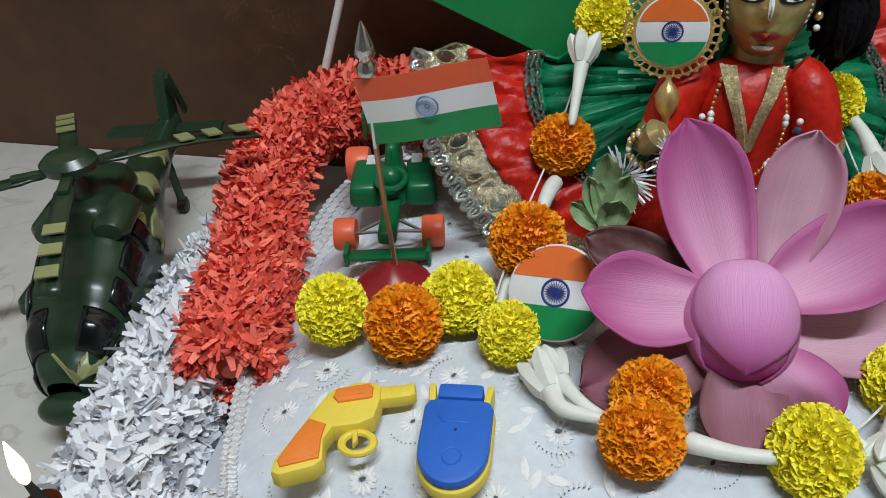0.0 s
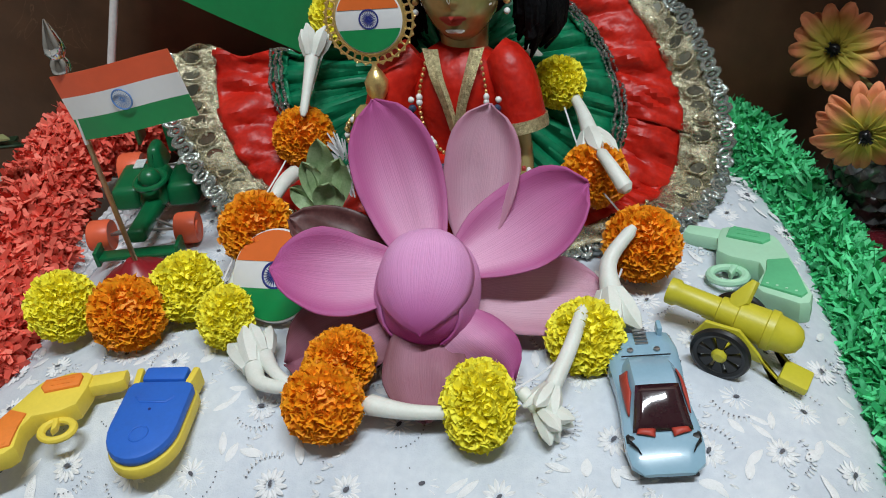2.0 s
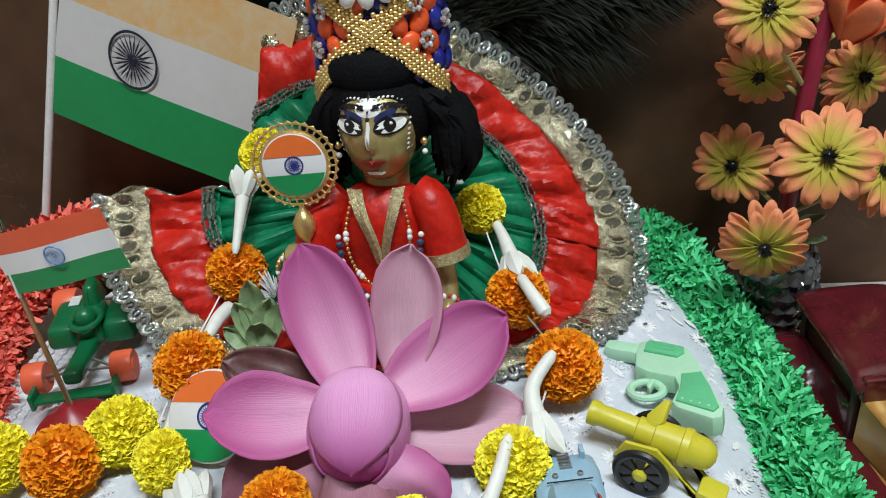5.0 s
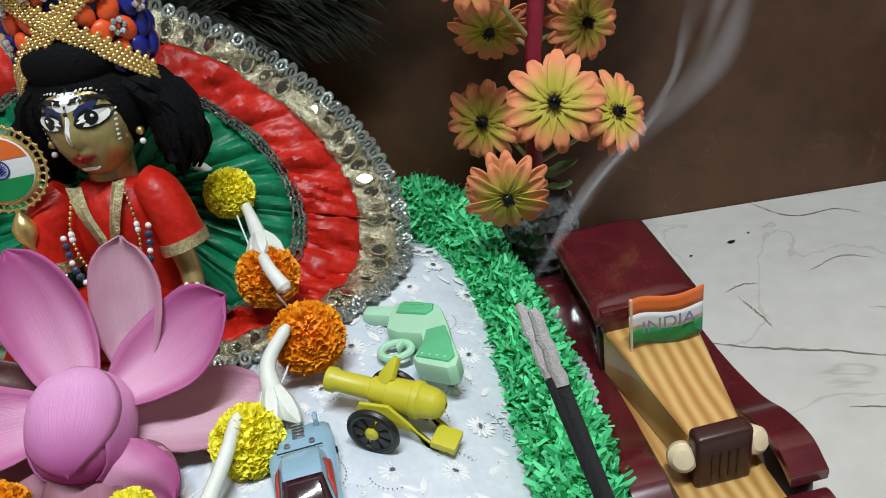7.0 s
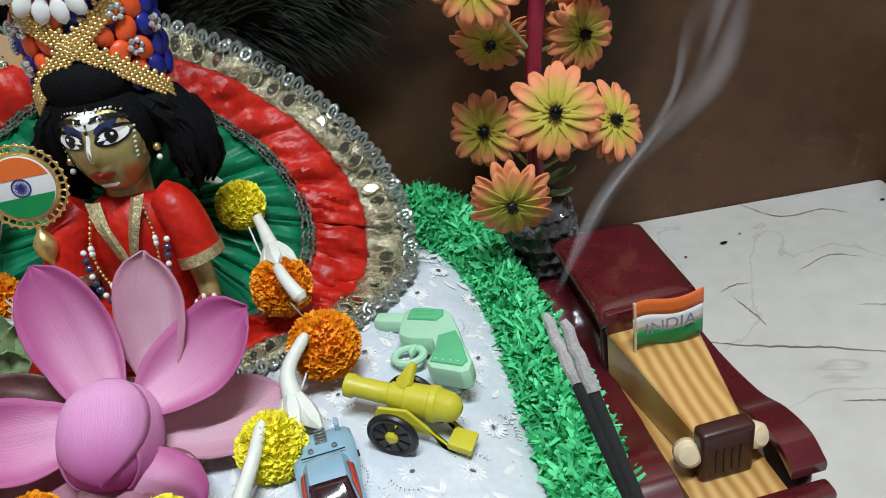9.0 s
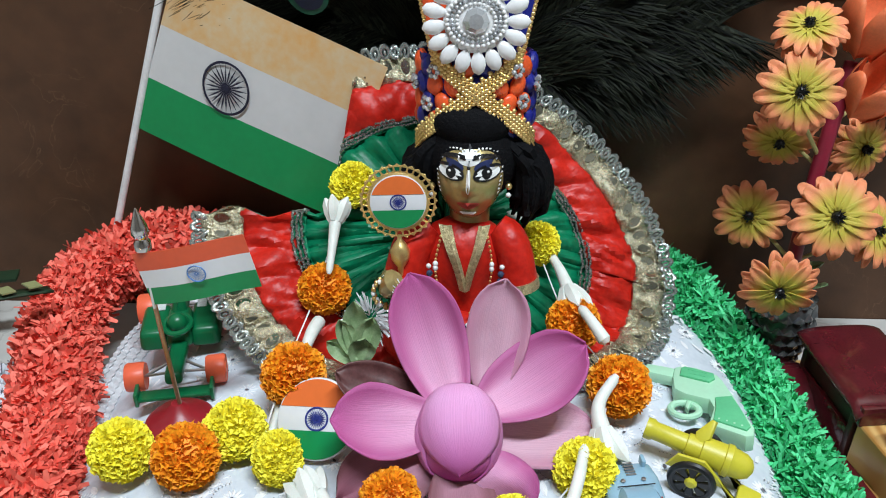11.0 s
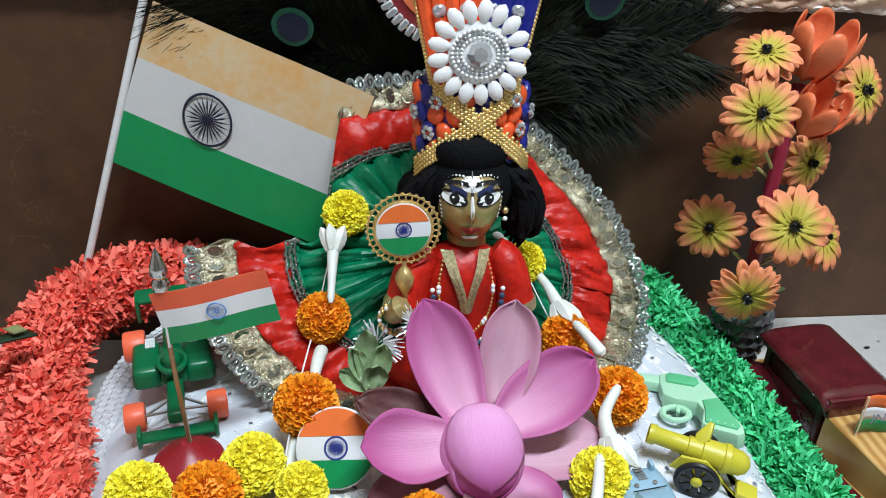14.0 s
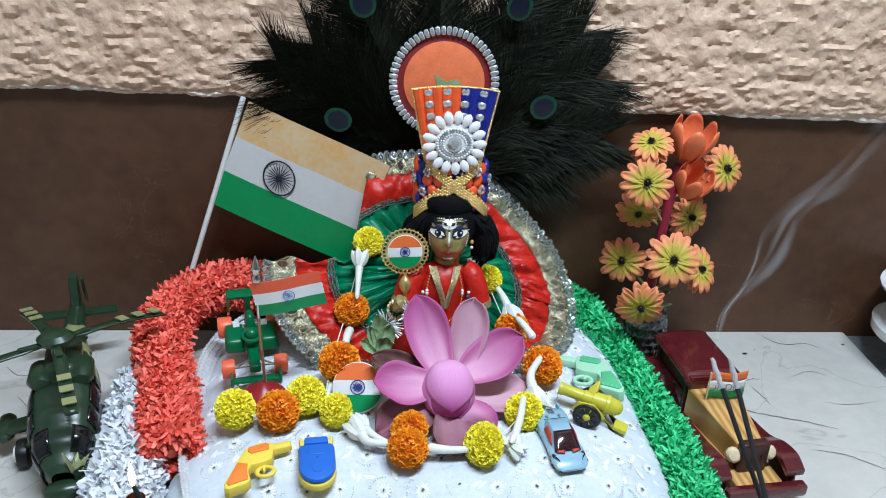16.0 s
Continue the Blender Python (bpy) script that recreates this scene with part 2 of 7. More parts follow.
def banded(name, c_in, c_out, r_in, r_out, rough=0.5, streak=60.0, edge=None, sss=0.1):
    """A petal dye that runs from one colour to another along the petal, with fine veins."""
    m = mat(name, c_in, rough, var=0.1, scale=80, sss=sss, spec=0.3)
    p = m.node_tree.nodes["Principled BSDF"]
    at = node(m, "ShaderNodeAttribute")
    at.attribute_name = "along"
    rp = node(m, "ShaderNodeValToRGB")
    rp.color_ramp.elements[0].position, rp.color_ramp.elements[1].position = r_in, r_out
    rp.color_ramp.elements[0].color, rp.color_ramp.elements[1].color = (*c_in, 1), (*c_out, 1)
    link(m, at.outputs["Fac"], rp.inputs[0])
    ac = node(m, "ShaderNodeAttribute")
    ac.attribute_name = "across"
    mp = node(m, "ShaderNodeTexNoise")
    mp.noise_dimensions = "1D"
    mp.inputs["Scale"].default_value, mp.inputs["Detail"].default_value = streak, 3
    link(m, ac.outputs["Fac"], mp.inputs["W"])
    mx = node(m, "ShaderNodeMix")
    mx.data_type, mx.blend_type = "RGBA", "MULTIPLY"
    mx.inputs[0].default_value = 0.42
    link(m, rp.outputs[0], mx.inputs[6])
    st_r = node(m, "ShaderNodeValToRGB")
    st_r.color_ramp.elements[0].position, st_r.color_ramp.elements[1].position = 0.30, 0.62
    st_r.color_ramp.elements[0].color = (0.45, 0.30, 0.40, 1)
    link(m, mp.outputs["Fac"], st_r.inputs[0])
    link(m, st_r.outputs[0], mx.inputs[7])
    br = node(m, "ShaderNodeMix")
    br.data_type, br.blend_type = "RGBA", "MIX"
    br.inputs[0].default_value = 0.0
    tone = mx.outputs[2]
    if edge:
        # deeper dye towards the petal's two rims
        off, ab, er_ = node(m, "ShaderNodeMath"), node(m, "ShaderNodeMath"), node(m, "ShaderNodeValToRGB")
        off.operation, off.inputs[1].default_value = "SUBTRACT", 3.0
        ab.operation = "ABSOLUTE"
        er_.color_ramp.elements[0].position, er_.color_ramp.elements[1].position = 0.55, 1.0
        er_.color_ramp.elements[1].color = (0.75, 0.75, 0.75, 1)
        link(m, ac.outputs["Fac"], off.inputs[0])
        link(m, off.outputs[0], ab.inputs[0])
        link(m, ab.outputs[0], er_.inputs[0])
        link(m, er_.outputs[0], br.inputs[0])
        link(m, tone, br.inputs[6])
        br.inputs[7].default_value = (*edge, 1)
        tone = br.outputs[2]
    else:
        m.node_tree.nodes.remove(br)
    link(m, tone, p.inputs["Base Color"])
    bn = node(m, "ShaderNodeBump")
    bn.inputs["Strength"].default_value, bn.inputs["Distance"].default_value = 0.35, 0.0006
    link(m, mp.outputs["Fac"], bn.inputs["Height"])
    link(m, bn.outputs["Normal"], p.inputs["Normal"])
    return m


M["lotus"] = banded("pink_lotus_petal", (0.76, 0.44, 0.60), (0.50, 0.10, 0.31), 0.05, 1.05, rough=0.6, streak=46, edge=(0.42, 0.08, 0.25))
M["lotus_bud"] = banded("pink_lotus_bud", (0.80, 0.40, 0.68), (0.44, 0.04, 0.27), 0.35, 0.92)
M["lotus_pale"] = banded("pale_mauve_lotus_petal", (0.74, 0.46, 0.56), (0.62, 0.36, 0.45), 0.2, 1.0, edge=(0.50, 0.22, 0.32))
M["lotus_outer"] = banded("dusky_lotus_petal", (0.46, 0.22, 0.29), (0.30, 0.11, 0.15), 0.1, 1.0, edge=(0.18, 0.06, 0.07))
M["daisy"] = banded("yellow_orange_fabric_petal", (0.60, 0.50, 0.07), (0.92, 0.33, 0.15), 0.38, 0.85, streak=30)

# pale scratches on the brown paint
wb = M["brown_paint"]
tcs, ns, rs, nm_, rm = node(wb, "ShaderNodeTexCoord"), node(wb, "ShaderNodeTexNoise"), node(wb, "ShaderNodeValToRGB"), node(wb, "ShaderNodeTexNoise"), node(wb, "ShaderNodeValToRGB")
ns.inputs["Scale"].default_value, ns.inputs["Detail"].default_value, ns.inputs["Distortion"].default_value = 13, 5, 2.0
nm_.inputs["Scale"].default_value = 9
rs.color_ramp.elements[0].position, rs.color_ramp.elements[1].position = 0.494, 0.506
rs.color_ramp.elements[0].color, rs.color_ramp.elements[1].color = (0, 0, 0, 1), (0, 0, 0, 1)
rs.color_ramp.elements.new(0.5).color = (1, 1, 1, 1)
rm.color_ramp.elements[0].position, rm.color_ramp.elements[1].position = 0.56, 0.66
link(wb, tcs.outputs["Object"], ns.inputs["Vector"])
link(wb, tcs.outputs["Object"], nm_.inputs["Vector"])
link(wb, ns.outputs["Fac"], rs.inputs[0])
link(wb, nm_.outputs["Fac"], rm.inputs[0])
mul = node(wb, "ShaderNodeMath")
mul.operation = "MULTIPLY"
link(wb, rs.outputs[0], mul.inputs[0])
link(wb, rm.outputs[0], mul.inputs[1])
mxs = node(wb, "ShaderNodeMix")
mxs.data_type = "RGBA"
mxs.inputs[7].default_value = (0.14, 0.075, 0.04, 1)
pw = wb.node_tree.nodes["Principled BSDF"]
link(wb, mul.outputs[0], mxs.inputs[0])
link(wb, pw.inputs["Base Color"].links[0].from_socket, mxs.inputs[6])
link(wb, mxs.outputs[2], pw.inputs["Base Color"])

# pine grain
M["pine"] = mat("striped_pine", (0.52, 0.30, 0.09), 0.35, var=0.1, scale=60, coat=0.3)
pm = M["pine"]
tcp, wv = node(pm, "ShaderNodeTexCoord"), node(pm, "ShaderNodeTexWave")
wv.wave_type, wv.bands_direction = "BANDS", "X"
wv.inputs["Scale"].default_value, wv.inputs["Distortion"].default_value, wv.inputs["Detail"].default_value, wv.inputs["Detail Scale"].default_value = 45, 2.5, 2, 0.6
link(pm, tcp.outputs["Object"], wv.inputs["Vector"])
rpp = node(pm, "ShaderNodeValToRGB")
rpp.color_ramp.elements[0].color, rpp.color_ramp.elements[1].color = (0.42, 0.20, 0.05, 1), (0.64, 0.40, 0.14, 1)
link(pm, wv.outputs["Fac"], rpp.inputs[0])
link(pm, rpp.outputs[0], pm.node_tree.nodes["Principled BSDF"].inputs["Base Color"])

M["flame"] = bpy.data.materials.new("flame")
M["flame"].use_nodes = True
fb = M["flame"].node_tree.nodes["Principled BSDF"]
fb.inputs["Emission Color"].default_value = (1.0, 0.62, 0.25, 1)
fb.inputs["Emission Strength"].default_value = 9.0


# ---- geometry tools ----
class Shape:
    """Vertices and faces that grow piece by piece; each face carries the index of its material."""

    def __init__(self):
        self.v, self.f, self.mi, self.along, self.across = [], [], [], [], []

    def add(self, vs, fs, mi=0, m=None, along=None, across=None):
        n = len(self.v)
        self.v += [tuple(m @ Vector(p)) for p in vs] if m is not None else [tuple(p) for p in vs]
        self.f += [tuple(n + i for i in f) for f in fs]
        self.mi += [mi] * len(fs)
        self.along += list(along) if along else [0.0] * len(vs)
        self.across += list(across) if across else [0.0] * len(vs)
        return self

    def bm(self, b, mi=0, m=None):
        b.verts.index_update()
        self.add([v.co.copy() for v in b.verts], [[v.index for v in f.verts] for f in b.faces], mi, m)
        b.free()
        return self


def mesh_of(name, g, mats, smooth=True):
    me = bpy.data.meshes.new(name)
    me.from_pydata(g.v, [], g.f)
    for k in mats if isinstance(mats, (list, tuple)) else [mats]:
        me.materials.append(M[k])
    me.polygons.foreach_set("material_index", g.mi)
    if smooth:
        me.polygons.foreach_set("use_smooth", [True] * len(g.f))
        me.set_sharp_from_angle(angle=radians(38))
    if any(g.along):
        me.attributes.new("along", "FLOAT", "POINT").data.foreach_set("value", g.along)
        me.attributes.new("across", "FLOAT", "POINT").data.foreach_set("value", g.across)
    me.update()
    return me


def thing(name, m, label, category, group="", kind=""):
    """An Empty at the base of a thing; its parts hang under it."""
    ob = new(name)
    ob.empty_display_size = 0.01
    ob.matrix_world = m
    return tagged(ob, label, category, group, kind)


def part(name, g, mats, parent, label="", m=None, kind="", smooth=True):
    ob = new(name, mesh_of(name, g, mats, smooth))
    ob.parent = parent
    if m is not None:
        ob.matrix_basis = m
    return tagged(ob, label, kind=kind)


def solo(name, g, mats, m, label, category, group="", kind="", smooth=True):
    ob = new(name, mesh_of(name, g, mats, smooth))
    ob.matrix_world = m
    return tagged(ob, label, category, group, kind)


def box(sx, sy, sz, bev=0.0, seg=2, taper=1.0):
    b = bmesh.new()
    bmesh.ops.create_cube(b, size=1)
    for v in b.verts:
        k = taper if v.co.z > 0 else 1.0
        v.co = Vector((v.co.x * sx * k, v.co.y * sy * k, v.co.z * sz))
    if bev:
        bmesh.ops.bevel(b, geom=list(b.edges), offset=bev, segments=seg, affect="EDGES", profile=0.6)
    return b


def lathe(profile, seg=24, m=None):
    """Turns a list of (radius, height) round z; closed at both ends."""
    vs, fs = [], []
    n = len(profile)
    for r, z in profile:
        for i in range(seg):
            a = 2 * math.pi * i / seg
            vs.append((r * math.cos(a), r * math.sin(a), z))
    for j in range(n - 1):
        for i in range(seg):
            k = (i + 1) % seg
            fs.append((j * seg + i, j * seg + k, (j + 1) * seg + k, (j + 1) * seg + i))
    fs.append(tuple(range(seg - 1, -1, -1)))
    fs.append(tuple((n - 1) * seg + i for i in range(seg)))
    return vs, fs


def ball(r, seg=16, rings=10, squash=(1, 1, 1)):
    prof = [(max(1e-5, r * math.sin(math.pi * i / rings)), -r * math.cos(math.pi * i / rings)) for i in range(rings + 1)]
    vs, fs = lathe(prof, seg)
    return [(x * squash[0], y * squash[1], z * squash[2]) for x, y, z in vs], fs


def tube(points, radii, seg=8):
    """A round tube along points."""
    pts = [Vector(p) for p in points]
    if not isinstance(radii, (list, tuple)):
        radii = [radii] * len(pts)
    vs, fs = [], []
    side = None
    for i, p in enumerate(pts):
        d = (pts[min(i + 1, len(pts) - 1)] - pts[max(i - 1, 0)]).normalized()
        if side is None:
            side = d.orthogonal().normalized()
        side = (side - d * side.dot(d)).normalized()
        up = d.cross(side)
        for k in range(seg):
            a = 2 * math.pi * k / seg
            vs.append(p + (side * math.cos(a) + up * math.sin(a)) * radii[i])
    for i in range(len(pts) - 1):
        for k in range(seg):
            n = (k + 1) % seg
            fs.append((i * seg + k, i * seg + n, (i + 1) * seg + n, (i + 1) * seg + k))
    fs.append(tuple(range(seg - 1, -1, -1)))
    fs.append(tuple((len(pts) - 1) * seg + k for k in range(seg)))
    return vs, fs


def smooth_line(points, n):
    """n + 1 points on a smooth line through the given ones."""
    p = [Vector(q) for q in points]
    p = [p[0] * 2 - p[1]] + p + [p[-1] * 2 - p[-2]]
    out = []
    for i in range(n + 1):
        s = i / n * (len(p) - 3)
        k = min(int(s), len(p) - 4)
        t = s - k
        a, b, c, d = p[k:k + 4]
        out.append(0.5 * ((2 * b) + (c - a) * t + (2 * a - 5 * b + 4 * c - d) * t * t + (3 * b - a - 3 * c + d) * t ** 3))
    return out


def plate(outline, thick, bev=0.0, seg=2):
    """A flat outline given thickness in z, its edges rounded."""
    b = bmesh.new()
    vs = [b.verts.new((x, y, 0)) for x, y in outline]
    face = b.faces.new(vs)
    b.normal_update()
    if face.normal.z > 0:
        face.normal_flip()
    ext = bmesh.ops.extrude_face_region(b, geom=[face])
    for e in ext["geom"]:
        if isinstance(e, bmesh.types.BMVert):
            e.co.z += thick
    b.normal_update()
    bmesh.ops.recalc_face_normals(b, faces=list(b.faces))
    if bev:
        flat = [e for e in b.edges if abs(e.verts[0].co.z - e.verts[1].co.z) < 1e-6]
        bmesh.ops.bevel(b, geom=flat, offset=bev, segments=seg, affect="EDGES", profile=0.5, clamp_overlap=True)
    return b


def ring(r, tube_r, seg=32, sec=8):
    vs, fs = [], []
    for i in range(seg):
        a = 2 * math.pi * i / seg
        for k in range(sec):
            b = 2 * math.pi * k / sec
            q = r + tube_r * math.cos(b)
            vs.append((q * math.cos(a), q * math.sin(a), tube_r * math.sin(b)))
    for i in range(seg):
        for k in range(sec):
            n, j = (i + 1) % seg, (k + 1) % sec
            fs.append((i * sec + k, n * sec + k, n * sec + j, i * sec + j))
    return vs, fs


def grid(nu, nv, fn):
    vs = [fn(i / nu, j / nv) for j in range(nv + 1) for i in range(nu + 1)]
    fs = [(j * (nu + 1) + i, j * (nu + 1) + i + 1, (j + 1) * (nu + 1) + i + 1, (j + 1) * (nu + 1) + i) for j in range(nv) for i in range(nu)]
    return vs, fs


def basis(origin, right, up):
    """A pose whose x runs along right and whose y runs along up, as nearly as it can."""
    x = Vector(right).normalized()
    z = x.cross(Vector(up)).normalized()
    y = z.cross(x)
    m = Matrix((x, y, z)).transposed().to_4x4()
    m.translation = Vector(origin)
    return m


T = Matrix.Translation
rnd = random.Random(7)


# ---- the setting ----
WALL_Y = 0.594
SHELF_END = 0.614
g = Shape().bm(box(SHELF_END + 1.0, 1.0, 0.04, 0.003), 0, T(((SHELF_END - 1.0) / 2, WALL_Y - 0.5, -0.02)))
solo("table_top", g, "marble", Matrix(), "cream marble shelf with fine dark veins and cracks", "shelf", kind="structure")
g = Shape().bm(box(1.4 - SHELF_END - 0.003, 1.0, 0.04, 0.002), 0, T(((1.4 + SHELF_END + 0.003) / 2, WALL_Y - 0.5, -0.026)))
solo("shelf_side", g, "slate", Matrix(), "blue-grey polished stone slab beyond the marble's end", "shelf", kind="structure")
g = Shape().bm(box(2.4, 0.10, 1.12), 0, T((0.2, WALL_Y + 0.05, -0.27)))
solo("wall_back", g, "brown_paint", Matrix(), "chocolate brown painted wall with scratches and small chips", "wall", kind="structure")


def ledge(x):
    return 0.2725 - 0.0157 * x + 0.0016 * noise.noise((x * 38, 3, 0)) + 0.0022 * noise.noise((x * 14, 9, 0))


def plaster(u, v):
    x = -0.7 + 1.8 * u
    z0 = ledge(x)
    z = z0 + (v ** 1.6) * 0.9
    d = 0.011 + 0.0034 * noise.noise((x * 34, z * 70, 1)) + 0.0034 * noise.noise((x * 85, z * 190, 5)) + 0.0016 * noise.noise((x * 200, z * 330, 8))
    y = WALL_Y - d * min(1.0, (v * 14) ** 0.5) - 0.0015
    return (x, y, z)


g = Shape().add(*grid(900, 150, plaster))
n = 901
lip = []
for i in range(n):
    x, y, z = g.v[i]
    lip.append((x, WALL_Y + 0.002, z + 0.001))
g.add(lip + [g.v[i] for i in range(n)], [(i, i + 1, n + i + 1, n + i) for i in range(n - 1)])
solo("wall_plaster", g, "plaster", Matrix(), "rough peach plaster with an uneven lower edge above brown paint", "wall", kind="structure")


def plaster_edge(u, v):
    x = -0.7 + 1.8 * u
    a = math.pi * (0.15 + 0.75 * v)
    r = 0.0042 + 0.0016 * noise.noise((x * 60, 2, 0)) + 0.0010 * noise.noise((x * 170, v * 3, 4))
    return (x, WALL_Y - 0.002 - 1.6 * r * math.sin(a), ledge(x) + 0.0030 - r * math.cos(a))


solo("trim_plaster", Shape().add(*grid(900, 6, plaster_edge)), "plaster_edge", Matrix(), "pale uneven lower edge of the plaster", "trim", kind="structure")
g = Shape().bm(box(2.4, 0.10, 1.6), 0, T((0.2, WALL_Y + 0.052, 1.09)))
solo("wall_upper", g, "room_paint", Matrix(), "plain peach wall above", "wall", kind="structure")
# unseen box round the shelf, added so its paint bounces the lamp's light
for nm, sx, sy, sz, c in (("wall_left", 0.1, 2.7, 2.75, (-1.05, -0.65, 0.53)), ("wall_right", 0.1, 2.7, 2.75, (1.45, -0.65, 0.53)), ("wall_front", 2.4, 0.1, 2.75, (0.2, -2.05, 0.53)), ("floor", 2.4, 2.7, 0.1, (0.2, -0.65, -0.88)), ("ceiling", 2.6, 2.8, 0.1, (0.2, -0.65, 1.95))):
    g = Shape().bm(box(sx, sy, sz), 0, T(c))
    solo(nm, g, "room_paint", Matrix(), "unseen light-bouncing room " + nm.split("_")[0], nm.split("_")[0], kind="structure")
tube_lamp = thing("tube_light", T((LAMP_X, LAMP_Y, LAMP_Z + 0.06)), "white batten tube light fixed under the ceiling", "lamp")
part("batten", Shape().bm(box(0.95, 0.05, 0.04, 0.006)), "white_paint", tube_lamp)
part("bracket", Shape().bm(box(0.06, 0.03, 0.12, 0.004), 0, T((0, 0, 0.06))), "white_paint", tube_lamp)

# ---- the cushion ----
CX, CY, HX, HY = 0.095, 0.405, 0.218, 0.168


def cushion_z(x, y):
    u, v = min(1.0, abs(x - CX) / HX), min(1.0, abs(y - CY) / HY)
    soft = max(0.0, 1 - u ** 5) ** 0.55 * max(0.0, 1 - v ** 5) ** 0.55
    return 0.061 * soft


def cushion_fn(u, v):
    a, b = 2 * u - 1, 2 * v - 1
    a, b = math.copysign(abs(a) ** 0.62, a), math.copysign(abs(b) ** 0.62, b)
    x, y = CX + a * HX * (1 - 0.10 * max(0, b) ** 2.5 * abs(a)), CY + b * HY
    z = cushion_z(CX + a * HX, y)
    edge = max(abs(a), abs(b))
    z += (0.0022 * noise.noise((x * 22, y * 22, 2)) + 0.0012 * noise.noise((x * 60, y * 60, 4))) * (0.2 + edge ** 3)
    return (x, y, max(0.003, z + 0.0015))


cushion = thing("cushion", T((CX, CY, 0)), "flat white cushion covered in eyelet cotton with lace hem", "cushion")
sh = T((-CX, -CY, 0))
part("cover", Shape().add(*grid(90, 80, cushion_fn), m=sh), "cloth", cushion, "white eyelet-embroidered cotton cover")
# embroidery: daisies with a dark eyelet, joined by curved leaves
emb, holes = Shape(), Shape()


def on_cloth(x, y, lift=0.0008):
    best = Vector((x, y, cushion_z(x, y) + 0.0015 + lift))
    return best


def stroke(g, x, y, ang, length, width):
    vs = []
    for i in range(7):
        s = i / 6
        w = width * math.sin(math.pi * min(1, s * 0.92 + 0.04)) ** 0.7
        for k in (-1, 0, 1):
            px, py = length * s, k * w
            q = on_cloth(x + px * math.cos(ang) - py * math.sin(ang), y + px * math.sin(ang) + py * math.cos(ang), 0.0006 if k == 0 else 0.0001)
            vs.append(q)
    fs = []
    for i in range(6):
        for k in (0, 1):
            fs.append((i * 3 + k, (i + 1) * 3 + k, (i + 1) * 3 + k + 1, i * 3 + k + 1))
    g.add(vs, fs, m=sh)


er = random.Random(3)


def punched(x, y, r0, r1, turn=0.0, lift=0.0012):
    """A small dark hole, longer one way than the other."""
    ring_ = [on_cloth(x + r0 * math.cos(t) * math.cos(turn) - r1 * math.sin(t) * math.sin(turn), y + r0 * math.cos(t) * math.sin(turn) + r1 * math.sin(t) * math.cos(turn), lift) for t in [k * math.pi / 3 for k in range(6)]]
    holes.add(ring_, [tuple(range(6))], m=sh)


def inside(x, y):
    return abs(x - CX) < HX * 0.9 and abs(y - CY) < HY * 0.91


for row in range(12):
    for colm in range(15):
        x = CX - HX * 0.93 + (colm + 0.5 * (row % 2)) * 0.0300 + er.uniform(-0.003, 0.003)
        y = CY - HY * 0.92 + row * 0.0275 + er.uniform(-0.003, 0.003)
        if not inside(x, y):
            continue
        a0 = er.uniform(0, 6)
        for k in range(13):
            a = a0 + k * 2 * math.pi / 13
            stroke(emb, x + 0.0019 * math.cos(a), y + 0.0019 * math.sin(a), a, 0.0048 * er.uniform(0.85, 1.1), 0.0010)
        punched(x, y, er.uniform(0.0007, 0.0010), er.uniform(0.0012, 0.0017), er.uniform(0, 3))
        # a spray of two or three satin-stitched leaves beside each daisy
        for k in range(er.choice((2, 3))):
            a = er.uniform(0, 6.28)
            px, py = x + 0.0145 * math.cos(a), y + 0.0125 * math.sin(a)
            if inside(px, py):
                stroke(emb, px, py, a + er.uniform(0.6, 1.4), er.uniform(0.007, 0.011), er.uniform(0.0014, 0.0022))
        # a curved row of pin holes edged with thread
        a, c = er.uniform(0, 6.28), er.choice((-1, 1))
        for k in range(9):
            px, py = x + 0.0105 * math.cos(a + c * k * 0.19), y + 0.0105 * math.sin(a + c * k * 0.19)
            if inside(px, py):
                punched(px, py, 0.00035, 0.00035, 0, 0.0009)
                stroke(emb, px + 0.0006, py + 0.0006, a + c * k * 0.19, 0.0022, 0.0005)
for colm in range(14):
    # wandering ladders of dashes between the flowers
    for i in range(120):
        y = CY - HY * 0.90 + i * 0.0026
        x = CX - HX * 0.90 + colm * 0.0300 + 0.006 * math.sin(y * 75 + colm * 1.7) + 0.0015 * math.sin(y * 240)
        if inside(x, y) and (i // 7 + colm) % 3:
            stroke(emb, x, y, (0.35 if i % 2 else -0.35), 0.0034, 0.0006)
            if i % 3 == 0:
                punched(x - 0.0012, y, 0.0003, 0.0003, 0, 0.0009)
part("embroidery", emb, "thread", cushion, "raised white embroidered daisies and leaves", kind="stuff")
part("eyelet_pattern", holes, "hole", cushion, "small dark punched eyelets", kind="stuff")


def lace_strip(pts, width, name, up=0.5, ribs=4):
    """A ribbed lace hem that follows points on the cushion's flank."""
    line = smooth_line(pts, 220)
    g = Shape()
    vs, fs = [], []
    nv = 10
    for i, p in enumerate(line):
        d = (line[min(i + 1, 220)] - line[max(i - 1, 0)]).normalized()
        out = d.cross(Vector((0, 0, 1))).normalized()
        for j in range(nv + 1):
            s = j / nv
            q = p + out * width * s * (1 - up) - Vector((0, 0, 1)) * width * s * up
            q += out * (0.0012 * math.sin(s * math.pi * 2 * ribs) + 0.0007 * math.sin(i * 1.9) + 0.0015 * noise.noise(p * 40))
            q.z = max(0.002, q.z)
            vs.append(q)
    for i in range(220):
        for j in range(nv):
            a = i * (nv + 1) + j
            fs.append((a, a + 1, a + nv + 2, a + nv + 1))
    g.add(vs, fs, m=sh)
    part(name, g, "lace", cushion, "ribbed silvery white lace hem")


